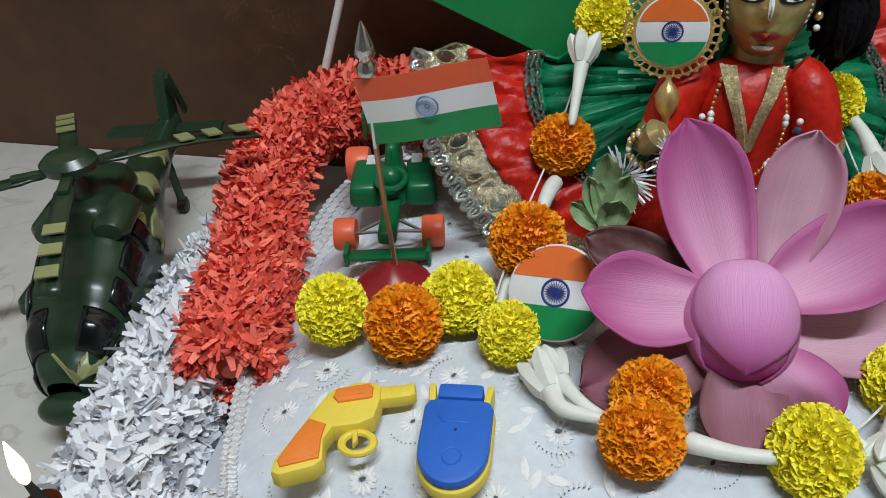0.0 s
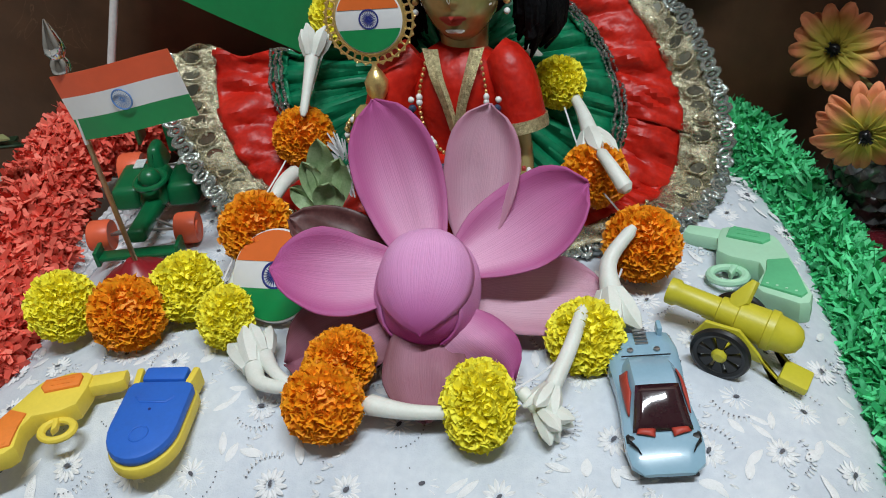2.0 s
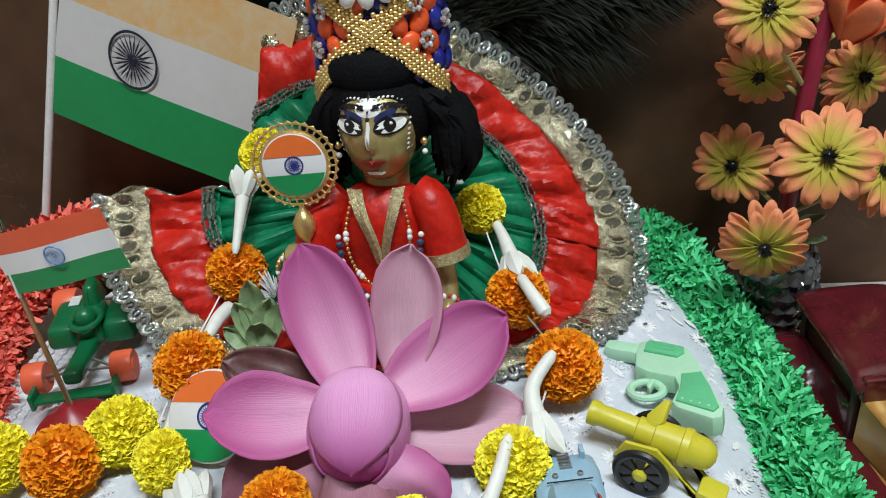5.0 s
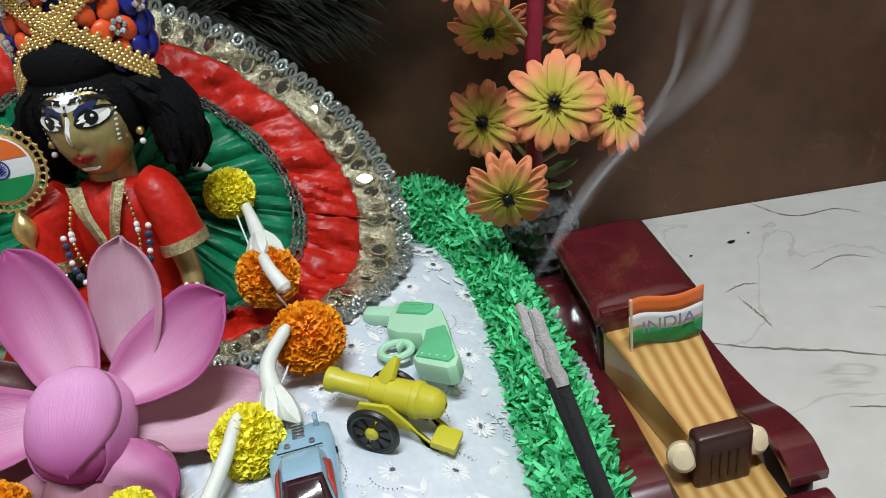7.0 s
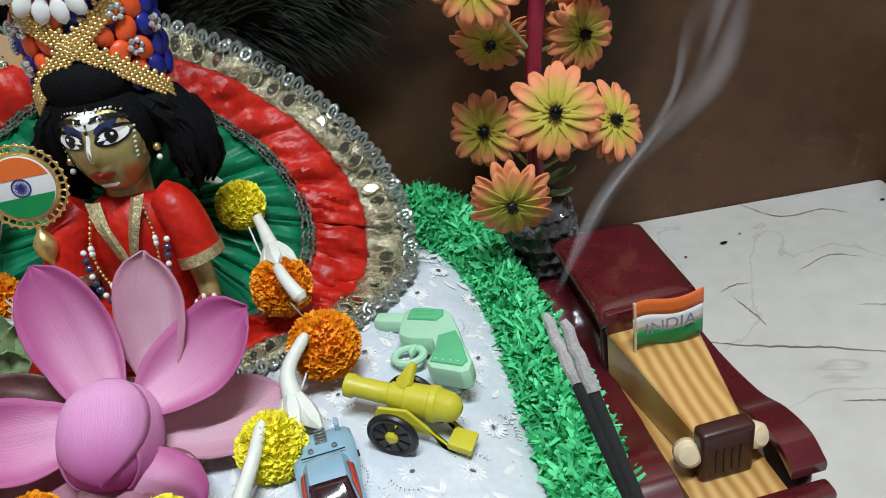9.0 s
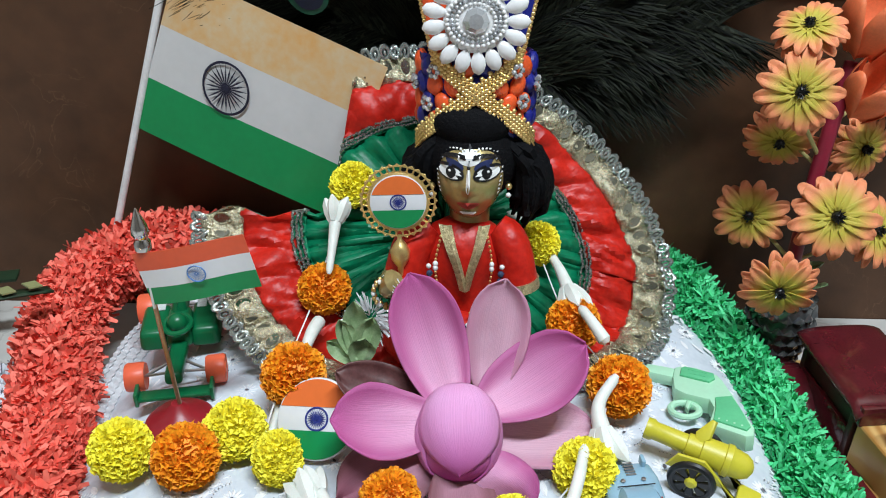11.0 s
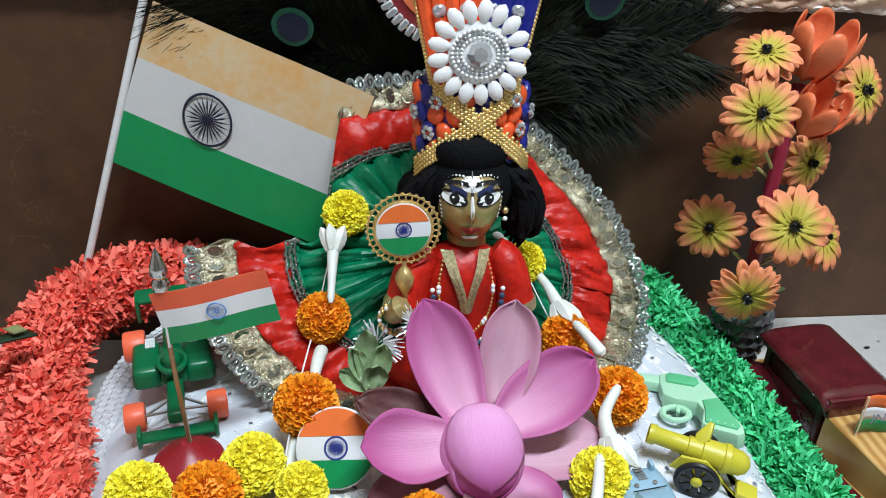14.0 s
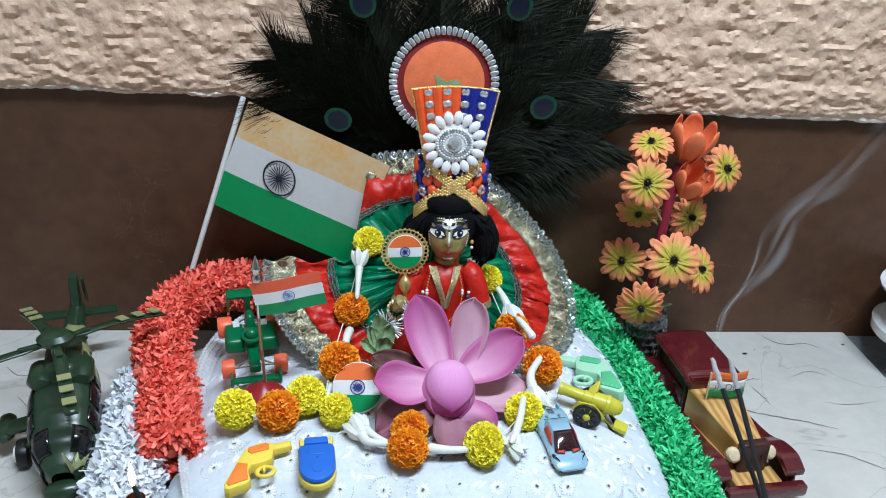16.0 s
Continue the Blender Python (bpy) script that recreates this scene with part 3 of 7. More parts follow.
lace_strip([(-0.085, 0.560, 0.048), (-0.117, 0.50, 0.046), (-0.121, 0.42, 0.045), (-0.112, 0.34, 0.046), (-0.098, 0.285, 0.046), (-0.085, 0.255, 0.046)][::-1], 0.030, "lace_hem")
lace_strip([(0.250, 0.56, 0.040), (0.285, 0.49, 0.036), (0.300, 0.42, 0.036), (0.304, 0.34, 0.036), (0.300, 0.26, 0.036)], -0.03, "lace_hem", up=-0.6)
lace_strip([(-0.095, 0.262, 0.052), (-0.03, 0.257, 0.054), (0.04, 0.257, 0.055), (0.10, 0.252, 0.054), (0.2, 0.246, 0.05)], 0.022, "lace_hem", up=0.6)


# ---- paper garlands ----
def garland(name, points, radius, length, width, mat_name, count, label, seed, tilt=0.5):
    r = random.Random(seed)
    line = smooth_line(points, 160)
    base = thing(name, T(line[0]), label, "garland", "crepe paper garlands")
    inv = T(-line[0])
    part("cord", Shape().add(*tube([line[i] for i in range(0, 161, 4)], [radius * 0.72 * min(1.0, 0.25 + 0.3 * min(k, 40 - k)) for k in range(41)], 12), m=inv), mat_name, base)
    g = Shape()
    for _ in range(count):
        s = r.random() * 159.99
        i = int(s)
        p = line[i].lerp(line[i + 1], s - i)
        d = (line[i + 1] - line[i]).normalized()
        side = d.orthogonal().normalized()
        side.rotate(Matrix.Rotation(r.uniform(0, 2 * math.pi), 3, d))
        end = -1.2 if s < 5 else 1.2 if s > 155 else 0.0
        way = (side + d * end + d * r.uniform(-tilt, tilt) + Vector((r.uniform(-.7, .7), r.uniform(-.7, .7), r.uniform(-.7, .7)))).normalized()
        wide = way.cross(Vector((r.uniform(-1, 1), r.uniform(-1, 1), r.uniform(-1, 1)))).normalized()
        bend = way.cross(wide) * r.uniform(-1.5, 1.5)
        ln, w = length * r.uniform(0.6, 1.15), width * r.uniform(0.6, 1.3)
        st = p + side * radius * r.uniform(0.55, 0.95)
        vs = []
        for k in range(3):
            q = st + way * ln * k / 2 + bend * ln * (k / 2) ** 2
            ww = w * (0.7, 1.0, 0.55)[k]
            for e in (-1, 1):
                z = q + wide * ww * e
                z.z = max(0.001, z.z)
                vs.append(z)
        g.add(vs, [(0, 1, 3, 2), (2, 3, 5, 4)], m=inv)
    part("fringe", g, mat_name, base, kind="stuff", smooth=False)
    return base


garland("red_garland", [(-0.015, 0.560, 0.055), (-0.095, 0.565, 0.075), (-0.152, 0.535, 0.068), (-0.158, 0.480, 0.056), (-0.138, 0.415, 0.048), (-0.128, 0.365, 0.046), (-0.116, 0.330, 0.045)], 0.0228, 0.0070, 0.0020, "red_paper", 30000, "thick red crepe paper garland curled round a white cushion", 1)
garland("white_garland", [(-0.164, 0.455, 0.022), (-0.162, 0.40, 0.026), (-0.155, 0.345, 0.028), (-0.149, 0.295, 0.026), (-0.134, 0.245, 0.024), (-0.08, 0.218, 0.024), (0.02, 0.212, 0.024), (0.07, 0.208, 0.020)], 0.0260, 0.0095, 0.0026, "white_paper", 25000, "fluffy white crepe paper garland along a cushion", 2)
garland("green_garland", [(0.235, 0.560, 0.050), (0.268, 0.566, 0.052), (0.292, 0.530, 0.038), (0.308, 0.46, 0.032), (0.314, 0.39, 0.031), (0.317, 0.33, 0.030), (0.313, 0.27, 0.030), (0.286, 0.228, 0.030), (0.24, 0.216, 0.034), (0.20, 0.230, 0.040)], 0.0180, 0.0070, 0.0014, "green_paper", 38000, "bright green crepe paper garland beside a white cushion", 3)


# ---- flowers of the strung garland ----
def marigold_shape(r, flat, seed, count=760):
    """A ball of small frilled petals."""
    q = random.Random(seed)
    g = Shape()
    vs, fs = ball(r * 0.86, 14, 9, (1, 1, flat))
    g.add(vs, fs)
    for k in range(count):
        z = 1 - 1.72 * (k + 0.5) / count
        a = k * 2.39996 + q.uniform(-0.15, 0.15)
        rr = math.sqrt(max(0, 1 - z * z))
        nrm = Vector((rr * math.cos(a), rr * math.sin(a), z))
        p = Vector((nrm.x, nrm.y, nrm.z * flat)) * r * 0.74
        out = (nrm + Vector((q.uniform(-.35, .35), q.uniform(-.35, .35), q.uniform(-.35, .35)))).normalized()
        t = out.cross(Vector((q.uniform(-1, 1), q.uniform(-1, 1), q.uniform(-1, 1)))).normalized()
        b = out.cross(t)
        ln, w = r * q.uniform(0.18, 0.29), r * q.uniform(0.11, 0.17)
        pts = [p - t * w * 0.4, p + t * w * 0.4]
        for e in (-1, -0.35, 0.35, 1):
            pts.append(p + out * ln * q.uniform(0.8, 1.12) + t * w * e + b * w * (0.7 * e * e - 0.3 + q.uniform(-0.35, 0.35)))
        g.add(pts, [(0, 1, 4, 3), (0, 3, 2), (1, 5, 4)])
    return g


MG = {}
for key, seed in (("yellow_petal", 11), ("orange_petal", 12)):
    MG[key] = [mesh_of("marigold", marigold_shape(1.0, fl, seed + k), key, smooth=False) for k, fl in enumerate((0.78, 0.9, 0.6))]


def marigold(mat_name, variant, centre, r, facing, parent=None, label=""):
    rot = Vector(facing).to_track_quat("Z", "Y").to_matrix().to_4x4()
    m = T(centre) @ rot @ Matrix.Scale(r, 4)
    if not parent:
        base = thing("marigold", T((centre[0], centre[1], centre[2] - r * 0.8)), label, "flower", "loose marigold flowers")
        head = new("petal_head", MG[mat_name][variant])
        head.parent = base
        head.matrix_basis = base.matrix_basis.inverted() @ m
        part("calyx", Shape().add(*ball(0.35, 10, 7, (1, 1, 1.2)), 0, T((0, 0, -0.55))), "calyx", base, m=base.matrix_basis.inverted() @ m)
        return base
    ob = new("marigold", MG[mat_name][variant])
    if parent:
        ob.parent = parent
        ob.matrix_basis = parent.matrix_basis.inverted() @ m
        return tagged(ob, label)


marigold("yellow_petal", 1, (-0.0655, 0.3495, 0.0760), 0.0170, (0.1, -0.7, 0.7), label="round yellow marigold lying on white cushion")
marigold("orange_petal", 1, (-0.0295, 0.3450, 0.0770), 0.0180, (0.1, -0.75, 0.65), label="round orange marigold lying on white cushion")
marigold("yellow_petal", 0, (-0.0085, 0.3640, 0.0785), 0.0175, (0.0, -0.5, 0.85), label="full yellow marigold lying beside an orange one")

mala = thing("flower_garland", T((0.1, 0.35, 0.06)), "strung garland of marigolds and white tuberose buds", "garland")
TOP, FRONT = (0, -0.3, 1), (0.1, -0.8, 0.6)
for mt, var, c, r, fc in (
    ("yellow_petal", 0, (0.043, 0.498, 0.160), 0.0150, (0.2, -0.7, 0.6)), ("orange_petal", 1, (0.028, 0.455, 0.110), 0.0165, FRONT), ("orange_petal", 0, (0.019, 0.394, 0.093), 0.0185, (-0.1, -0.5, 0.85)),
    ("yellow_petal", 0, (0.018, 0.346, 0.0765), 0.0150, (-0.6, -0.6, 0.5)), ("orange_petal", 0, (0.079, 0.318, 0.079), 0.0158, (-0.35, -0.2, 0.9)), ("orange_petal", 1, (0.077, 0.298, 0.076), 0.0165, (0.0, -0.8, 0.5)),
    ("yellow_petal", 2, (0.138, 0.302, 0.076), 0.0180, (-0.70, -0.45, 0.5)), ("yellow_petal", 0, (0.178, 0.346, 0.074), 0.0168, (-0.2, -0.7, 0.6)), ("orange_petal", 1, (0.203, 0.402, 0.083), 0.0185, (0.2, -0.7, 0.6)),
    ("orange_petal", 0, (0.181, 0.448, 0.093), 0.0170, (0.1, -0.7, 0.6)), ("yellow_petal", 1, (0.161, 0.497, 0.121), 0.0145, (0.1, -0.7, 0.6))):
    marigold(mt, var, c, r, fc, mala)


def tuberose(a, b, r0, r1, sag=0.0, parent=mala, open_end=True, bow=(0, 0, 0)):
    """A white tube-shaped bud from its narrow end a to its wide end b, with short blunt petals."""
    a, b = Vector(a), Vector(b)
    mid = (a + b) / 2 + Vector(bow) - Vector((0, 0, sag))
    line = smooth_line([a, mid, b], 12)
    g = Shape()
    rad = [r0 + (r1 - r0) * (i / 12) ** 1.8 for i in range(13)]
    rad[0] *= 0.55
    if not open_end:
        rad[12] *= 0.5
    g.add(*tube(line, rad, 10))
    if open_end:
        d = (line[-1] - line[-3]).normalized()
        s = d.orthogonal().normalized()
        for k in range(5):
            w = s.copy()
            w.rotate(Matrix.Rotation(k * 2 * math.pi / 5 + 0.3, 3, d))
            L = r1 * 3.5
            p0 = line[-1] - d * r1 * 0.6 + w * r1 * 0.5
            pts = [p0, p0 + d * L * 0.4 + w * L * 0.12, p0 + d * L * 0.75 + w * L * 0.26, p0 + d * L + w * L * 0.42]
            g.add(*tube(pts, [r1 * 0.60, r1 * 0.95, r1 * 0.85, r1 * 0.15], 6))
    part("tuberose_bud", g, "tuberose", parent, m=parent.matrix_basis.inverted())


for a, b, r0, r1, op, bow in (
    ((0.028, 0.448, 0.126), (0.030, 0.474, 0.150), 0.0022, 0.0042, True, (0, 0, 0)),
    ((0.022, 0.440, 0.098), (0.018, 0.412, 0.098), 0.0042, 0.0030, False, (0, 0, 0.002)),
    ((0.008, 0.385, 0.080), (0.004, 0.372, 0.068), 0.0030, 0.0045, True, (0, 0, 0)),
    ((0.060, 0.308, 0.073), (0.034, 0.323, 0.072), 0.0026, 0.0050, True, (-0.006, -0.004, 0)),
    ((0.060, 0.308, 0.072), (0.037, 0.328, 0.074), 0.0022, 0.0040, True, (-0.002, -0.002, 0.001)),
    ((0.125, 0.301, 0.073), (0.087, 0.303, 0.073), 0.0026, 0.0046, False, (0, -0.002, 0.0)),
    ((0.172, 0.350, 0.088), (0.160, 0.314, 0.074), 0.0030, 0.0036, True, (0.001, 0, 0)),
    ((0.148, 0.314, 0.074), (0.158, 0.306, 0.070), 0.0030, 0.0036, True, (0, 0, 0)),
    ((0.193, 0.392, 0.100), (0.184, 0.366, 0.080), 0.0030, 0.0055, True, (-0.006, 0, 0.0)),
    ((0.178, 0.442, 0.110), (0.191, 0.418, 0.102), 0.0030, 0.0042, False, (-0.001, -0.002, 0.003)),
    ((0.164, 0.492, 0.116), (0.174, 0.464, 0.106), 0.0028, 0.0050, True, (0.0, 0, 0.002)),
    ((0.146, 0.512, 0.128), (0.132, 0.518, 0.136), 0.0028, 0.0045, False, (0, 0, 0.001))):
    shift = Vector((0.005, -0.001, 0))
    tuberose(Vector(a) + shift, Vector(b) + shift, r0, r1, 0, mala, op, bow)
g = Shape().add(*tube(smooth_line([(0.150, 0.312, 0.072), (0.146, 0.307, 0.074), (0.139, 0.304, 0.076)], 6), [0.003, 0.0052, 0.0058, 0.006, 0.0055, 0.004, 0.002], 9))
part("calyx", g, "calyx", mala, "green marigold calyx", m=mala.matrix_basis.inverted())
part("string", Shape().add(*tube(smooth_line([(0.038, 0.505, 0.155), (0.023, 0.455, 0.108), (0.013, 0.40, 0.09), (0.013, 0.345, 0.072), (0.073, 0.308, 0.072), (0.135, 0.304, 0.074), (0.176, 0.347, 0.072), (0.197, 0.406, 0.084), (0.177, 0.451, 0.094), (0.159, 0.501, 0.12)], 60), 0.0005, 5)), "thread", mala, m=mala.matrix_basis.inverted())


# ---- lotus ----
def petal(base, tip, width, face, cup, curl, blunt=1.7, nu=14, nv=14, fold=0.0):
    """A cupped petal from base to tip; face is the side that its hollow looks to."""
    base, tip = Vector(base), Vector(tip)
    d = tip - base
    L = d.length
    d.normalize()
    nrm = Vector(face)
    nrm = (nrm - d * nrm.dot(d)).normalized()
    s = d.cross(nrm)
    vs, al, ac = [], [], []
    for j in range(nv + 1):
        v = j / nv
        rise = min(1.0, v / 0.55)
        w = width * (0.42 + 0.58 * rise * (2 - rise))
        if v > 0.55:
            w *= max(0.0, 1 - ((v - 0.55) / 0.45) ** blunt) ** 0.62
        w = max(w, width * 0.04)
        for i in range(nu + 1):
            u = 2 * i / nu - 1
            p = base + d * L * v + s * u * w * (1 - 0.12 * cup * abs(u))
            p += nrm * (cup * w * u * u - curl * L * math.sin(math.pi * v))
            p += nrm * (0.05 * w * math.sin(9 * v + 2 * tip.x * 90) * abs(u) ** 3 - 0.10 * w * (1 - abs(u)) ** 3)
            p += nrm * fold * w * math.sin(3 * u + 5 * v) + nrm * 0.0030 * noise.noise((u * 1.6 + base.x * 90, v * 2.2, tip.y * 70)) + nrm * 0.0014 * abs(u) * noise.noise((u * 4, v * 7, tip.x * 200))
            vs.append(p)
            al.append(0.02 + v)
            ac.append(u * 1.2 + 3)
    fs = [(j * (nu + 1) + i, j * (nu + 1) + i + 1, (j + 1) * (nu + 1) + i + 1, (j + 1) * (nu + 1) + i) for j in range(nv) for i in range(nu)]
    return vs, fs, al, ac


lotus = thing("lotus", T((0.1125, 0.344, 0.062)), "pink lotus flower with a closed bud and open wilting petals", "flower")
LI = T((-0.107, -0.345, -0.062))


def lotus_petal(mt, *a, **k):
    vs, fs, al, ac = petal(*a, **k)
    g = Shape().add(vs, fs, 0, LI, al, ac)
    ob = part("petal", g, mt, lotus)
    so = ob.modifiers.new("thickness", "SOLIDIFY")
    so.thickness = 0.0008
    return ob


lotus_petal("lotus", (0.103, 0.366, 0.098), (0.079, 0.402, 0.157), 0.0200, (0.15, -0.9, 0.5), 0.42, 0.10, blunt=2.3, fold=0.03)
lotus_petal("lotus_pale", (0.122, 0.378, 0.098), (0.130, 0.401, 0.155), 0.0172, (-0.1, -0.9, 0.4), 0.25, 0.06, blunt=2.4, fold=0.07)
lotus_petal("lotus", (0.120, 0.364, 0.098), (0.172, 0.382, 0.128), 0.0215, (-0.2, -0.6, 0.8), 0.40, 0.12, blunt=2.1, fold=0.03)
lotus_petal("lotus_pale", (0.120, 0.356, 0.086), (0.182, 0.372, 0.078), 0.0205, (-0.1, -0.4, 0.9), 0.2, 0.03, blunt=2.0, fold=0.05)
lotus_petal("lotus", (0.096, 0.352, 0.098), (0.044, 0.338, 0.112), 0.0205, (0.1, -0.5, 0.9), 0.4, 0.10, blunt=2.0, fold=0.05)
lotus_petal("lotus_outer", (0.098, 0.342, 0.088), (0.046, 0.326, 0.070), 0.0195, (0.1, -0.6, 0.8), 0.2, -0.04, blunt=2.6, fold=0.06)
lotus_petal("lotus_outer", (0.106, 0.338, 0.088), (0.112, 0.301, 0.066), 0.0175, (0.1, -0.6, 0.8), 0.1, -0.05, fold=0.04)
lotus_petal("lotus", (0.112, 0.338, 0.088), (0.144, 0.321, 0.071), 0.0160, (-0.1, -0.7, 0.7), -0.30, -0.14, blunt=3.0, fold=0.14)
lotus_petal("dark_petal", (0.095, 0.368, 0.090), (0.042, 0.372, 0.114), 0.0150, (0.1, -0.6, 0.8), 0.3, 0.03)
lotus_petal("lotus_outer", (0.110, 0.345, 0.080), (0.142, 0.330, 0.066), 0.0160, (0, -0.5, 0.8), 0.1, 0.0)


def bud(u, v):
    a, t = 2 * math.pi * u, math.pi * v
    r = 0.0212 * max(0.0, math.sin(t)) ** 0.8
    r *= 1 + 0.03 * math.cos(5 * a + 4 * v)
    return (r * math.cos(a), r * math.sin(a) * 0.95, -0.0235 * math.cos(t))


budm = T((0.107, 0.347, 0.097)) @ Euler((radians(118), 0, radians(2))).to_matrix().to_4x4()
vs, fs = grid(48, 24, bud)
part("bud", Shape().add(vs, fs, 0, LI @ budm, [0.05 + 0.95 * (j / 24) for j in range(25) for i in range(49)], [abs(math.sin(i / 48 * math.pi * 2)) * 2 for j in range(25) for i in range(49)]), "lotus_bud", lotus, "closed pink bud with fine veins")
for k, (a0, lift) in enumerate(((-2.6, 1.05), (-0.3, 1.045), (1.6, 1.06))):
    vs, al, ac = [], [], []
    for j in range(15):
        v = 0.12 + 0.80 * j / 14
        wid = 1.25 * math.sin(math.pi * min(1, (j / 14) * 0.8 + 0.2)) ** 0.7
        for i in range(13):
            u = 2 * i / 12 - 1
            p = Vector(bud((a0 + u * wid) / (2 * math.pi), v)) * (lift + 0.015 * (1 - abs(u)))
            vs.append(p)
            al.append(0.05 + v * 0.9)
            ac.append(u * 1.5 + 3)
    fs = [(j * 13 + i, j * 13 + i + 1, (j + 1) * 13 + i + 1, (j + 1) * 13 + i) for j in range(14) for i in range(12)]
    part("bud_petal", Shape().add(vs, fs, 0, LI @ budm, al, ac), "lotus_bud", lotus).modifiers.new("thickness", "SOLIDIFY").thickness = 0.0009
part("stalk", Shape().add(*tube([(0.107, 0.352, 0.0625), (0.107, 0.350, 0.085)], [0.010, 0.006], 10), m=LI), "calyx", lotus)


# ---- the round skirt behind the statue ----
SC = Vector((0.101, 0.487, 0.139))
SU = Vector((0, 0.60, 0.80))
SN = Vector((0, -0.80, 0.60))


def skirt_point(a, k, lift=0.0):
    """A point of the skirt at angle a, at the share k of the way to its rim."""
    rx = 0.158
    ru = 0.118 if math.sin(a) > 0 else 0.128
    p = SC + Vector((1, 0, 0)) * (rx * k * math.cos(a)) + SU * (ru * k * math.sin(a))
    wave = 0.0010 * math.sin(29 * a + 3 * math.sin(2 * a)) * k + 0.0016 * math.sin(13 * a + 1) * k + 0.003 * noise.noise((math.cos(a) * 5, math.sin(a) * 5, k * 3))
    p += SN * (lift + wave - 0.018 * (1 - k) + 0.012 * k * k * max(0, -math.cos(a)) ** 2)
    # the right side slumps towards the cushion
    slump = max(0.0, p.x - 0.10)
    p.z -= 0.40 * slump
    p.y += 0.14 * slump
    # the left side is folded back along a level crease
    t = min(1.0, max(0.0, (p.x - 0.020) / 0.035))
    crease = 0.004 + 0.125 * t * t * (3 - 2 * t) + 0.003 * math.sin(p.x * 160)
    v = (p - SC).dot(SU)
    if v > crease:
        p -= SU * (v - crease) + SN * min(0.022, 0.5 * (v - crease))
    floor_z = cushion_z(min(p.x, CX + HX * 0.9), min(p.y, CY + HY * 0.85)) + 0.003 + lift
    if p.z < floor_z:
        p.y -= (floor_z - p.z) * 0.35
        p.z = floor_z + 0.0012 * math.sin(30 * a) + 0.0012
    return p


skirt = thing("round_skirt", T(SC), "round pleated green and red satin skirt with silver mirror trim", "skirt")
SI = T(-SC)


def skirt_band(name, k0, k1, mt, label, puff=0.0, ridges=0, nu=360, nv=10):
    vs = []
    for j in range(nv + 1):
        for i in range(nu + 1):
            a = 2 * math.pi * i / nu
            s = j / nv
            lift = puff * math.sin(math.pi * s) + (0.0016 * math.sin(ridges * a + 2 * noise.noise((a * 4, s, 0))) if ridges else 0)
            lift += 0.0018 * noise.noise((math.cos(a) * 14 * k1, math.sin(a) * 14 * k1, s * 2 + k0 * 9))
            lift += 0.0040 * noise.noise((a * 8, s * 1.6, k0 * 20)) + 0.0024 * noise.noise((a * 21 + s * 3, s * 2, k0 * 11)) + 0.0010 * noise.noise((a * 50, s * 4, k0 * 7))
            vs.append(skirt_point(a, k0 + (k1 - k0) * s, lift))
    fs = [(j * (nu + 1) + i, j * (nu + 1) + i + 1, (j + 1) * (nu + 1) + i + 1, (j + 1) * (nu + 1) + i) for j in range(nv) for i in range(nu)]
    ob = part(name, Shape().add(vs, fs, 0, SI), mt, skirt, label)
    so = ob.modifiers.new("thickness", "SOLIDIFY")
    so.thickness, so.offset = 0.0012, -1
    return ob


skirt_band("green_panel", 0.05, 0.57, "satin_green", "pleated green satin", 0.003, 30)
skirt_band("red_panel", 0.60, 0.81, "satin_red", "gathered red satin band", 0.003, 7)
skirt_band("gold_trim", 0.80, 0.95, "gold_trim", "pale gold glitter ribbon with mirrors", 0.0015)
skirt_band("lining", 0.56, 0.62, "satin_green", "", -0.001)
beads = Shape()
bq = random.Random(5)
for i in range(420):
    a = 2 * math.pi * i / 420
    for k in (0.575, 0.593, 0.611):
        p = skirt_point(a + bq.uniform(-.004, .004), k + bq.uniform(-.004, .004), 0.0035)
        vs, fs = ball(0.0011 * bq.uniform(0.7, 1.2), 6, 4)
        beads.add(vs, fs, 0, SI @ T(p))
part("bead_trim", beads, "silver_bead", skirt, "narrow band of small silver beads", kind="stuff")


def flat_on_skirt(a, k, lift):
    p = skirt_point(a, k, lift)
    t = (skirt_point(a + 0.02, k, lift) - p)
    o = (skirt_point(a, k + 0.02, lift) - p)
    return basis(p, t, o)


def rot_z(a):
    return Euler((0, 0, a)).to_matrix().to_4x4()


for i in range(78):
    a = 2 * math.pi * i / 78
    m = SI @ flat_on_skirt(a, 0.875, 0.0035)
    g = Shape().add(*lathe([(1.0, 0), (0.92, 0.0008), (0.5, 0.0010)], 12), 0, m @ rot_z(0.5 * math.sin(i * 7)) @ Matrix.Diagonal((0.0027, 0.0046, 1, 1)))
    fr_g = Shape().add(*ring(1.22, 0.16, 16, 5), 0, m @ Matrix.Diagonal((0.0028, 0.0048, 0.0026, 1)))
    part("mirror_setting", fr_g, "gold_trim", skirt)
    part("mirror_tile", g, "mirror", skirt)
for i in range(150):
    a = 2 * math.pi * i / 150
    m = SI @ flat_on_skirt(a, 0.962, 0.0022) @ Euler((0.35 if i % 2 else -0.30, 0.15 * (i % 3 - 1), 0.12 * (i % 4 - 1.5))).to_matrix().to_4x4()
    g = Shape().add(*ring(1.0, 0.42, 10, 6), 0, m @ Matrix.Diagonal((0.0027, 0.0042, 0.0026, 1)))
    g.add(*ball(0.0011, 6, 4, (1, 2.2, 1)), 0, m)
    part("chain_link", g, "crystal_chain", skirt)
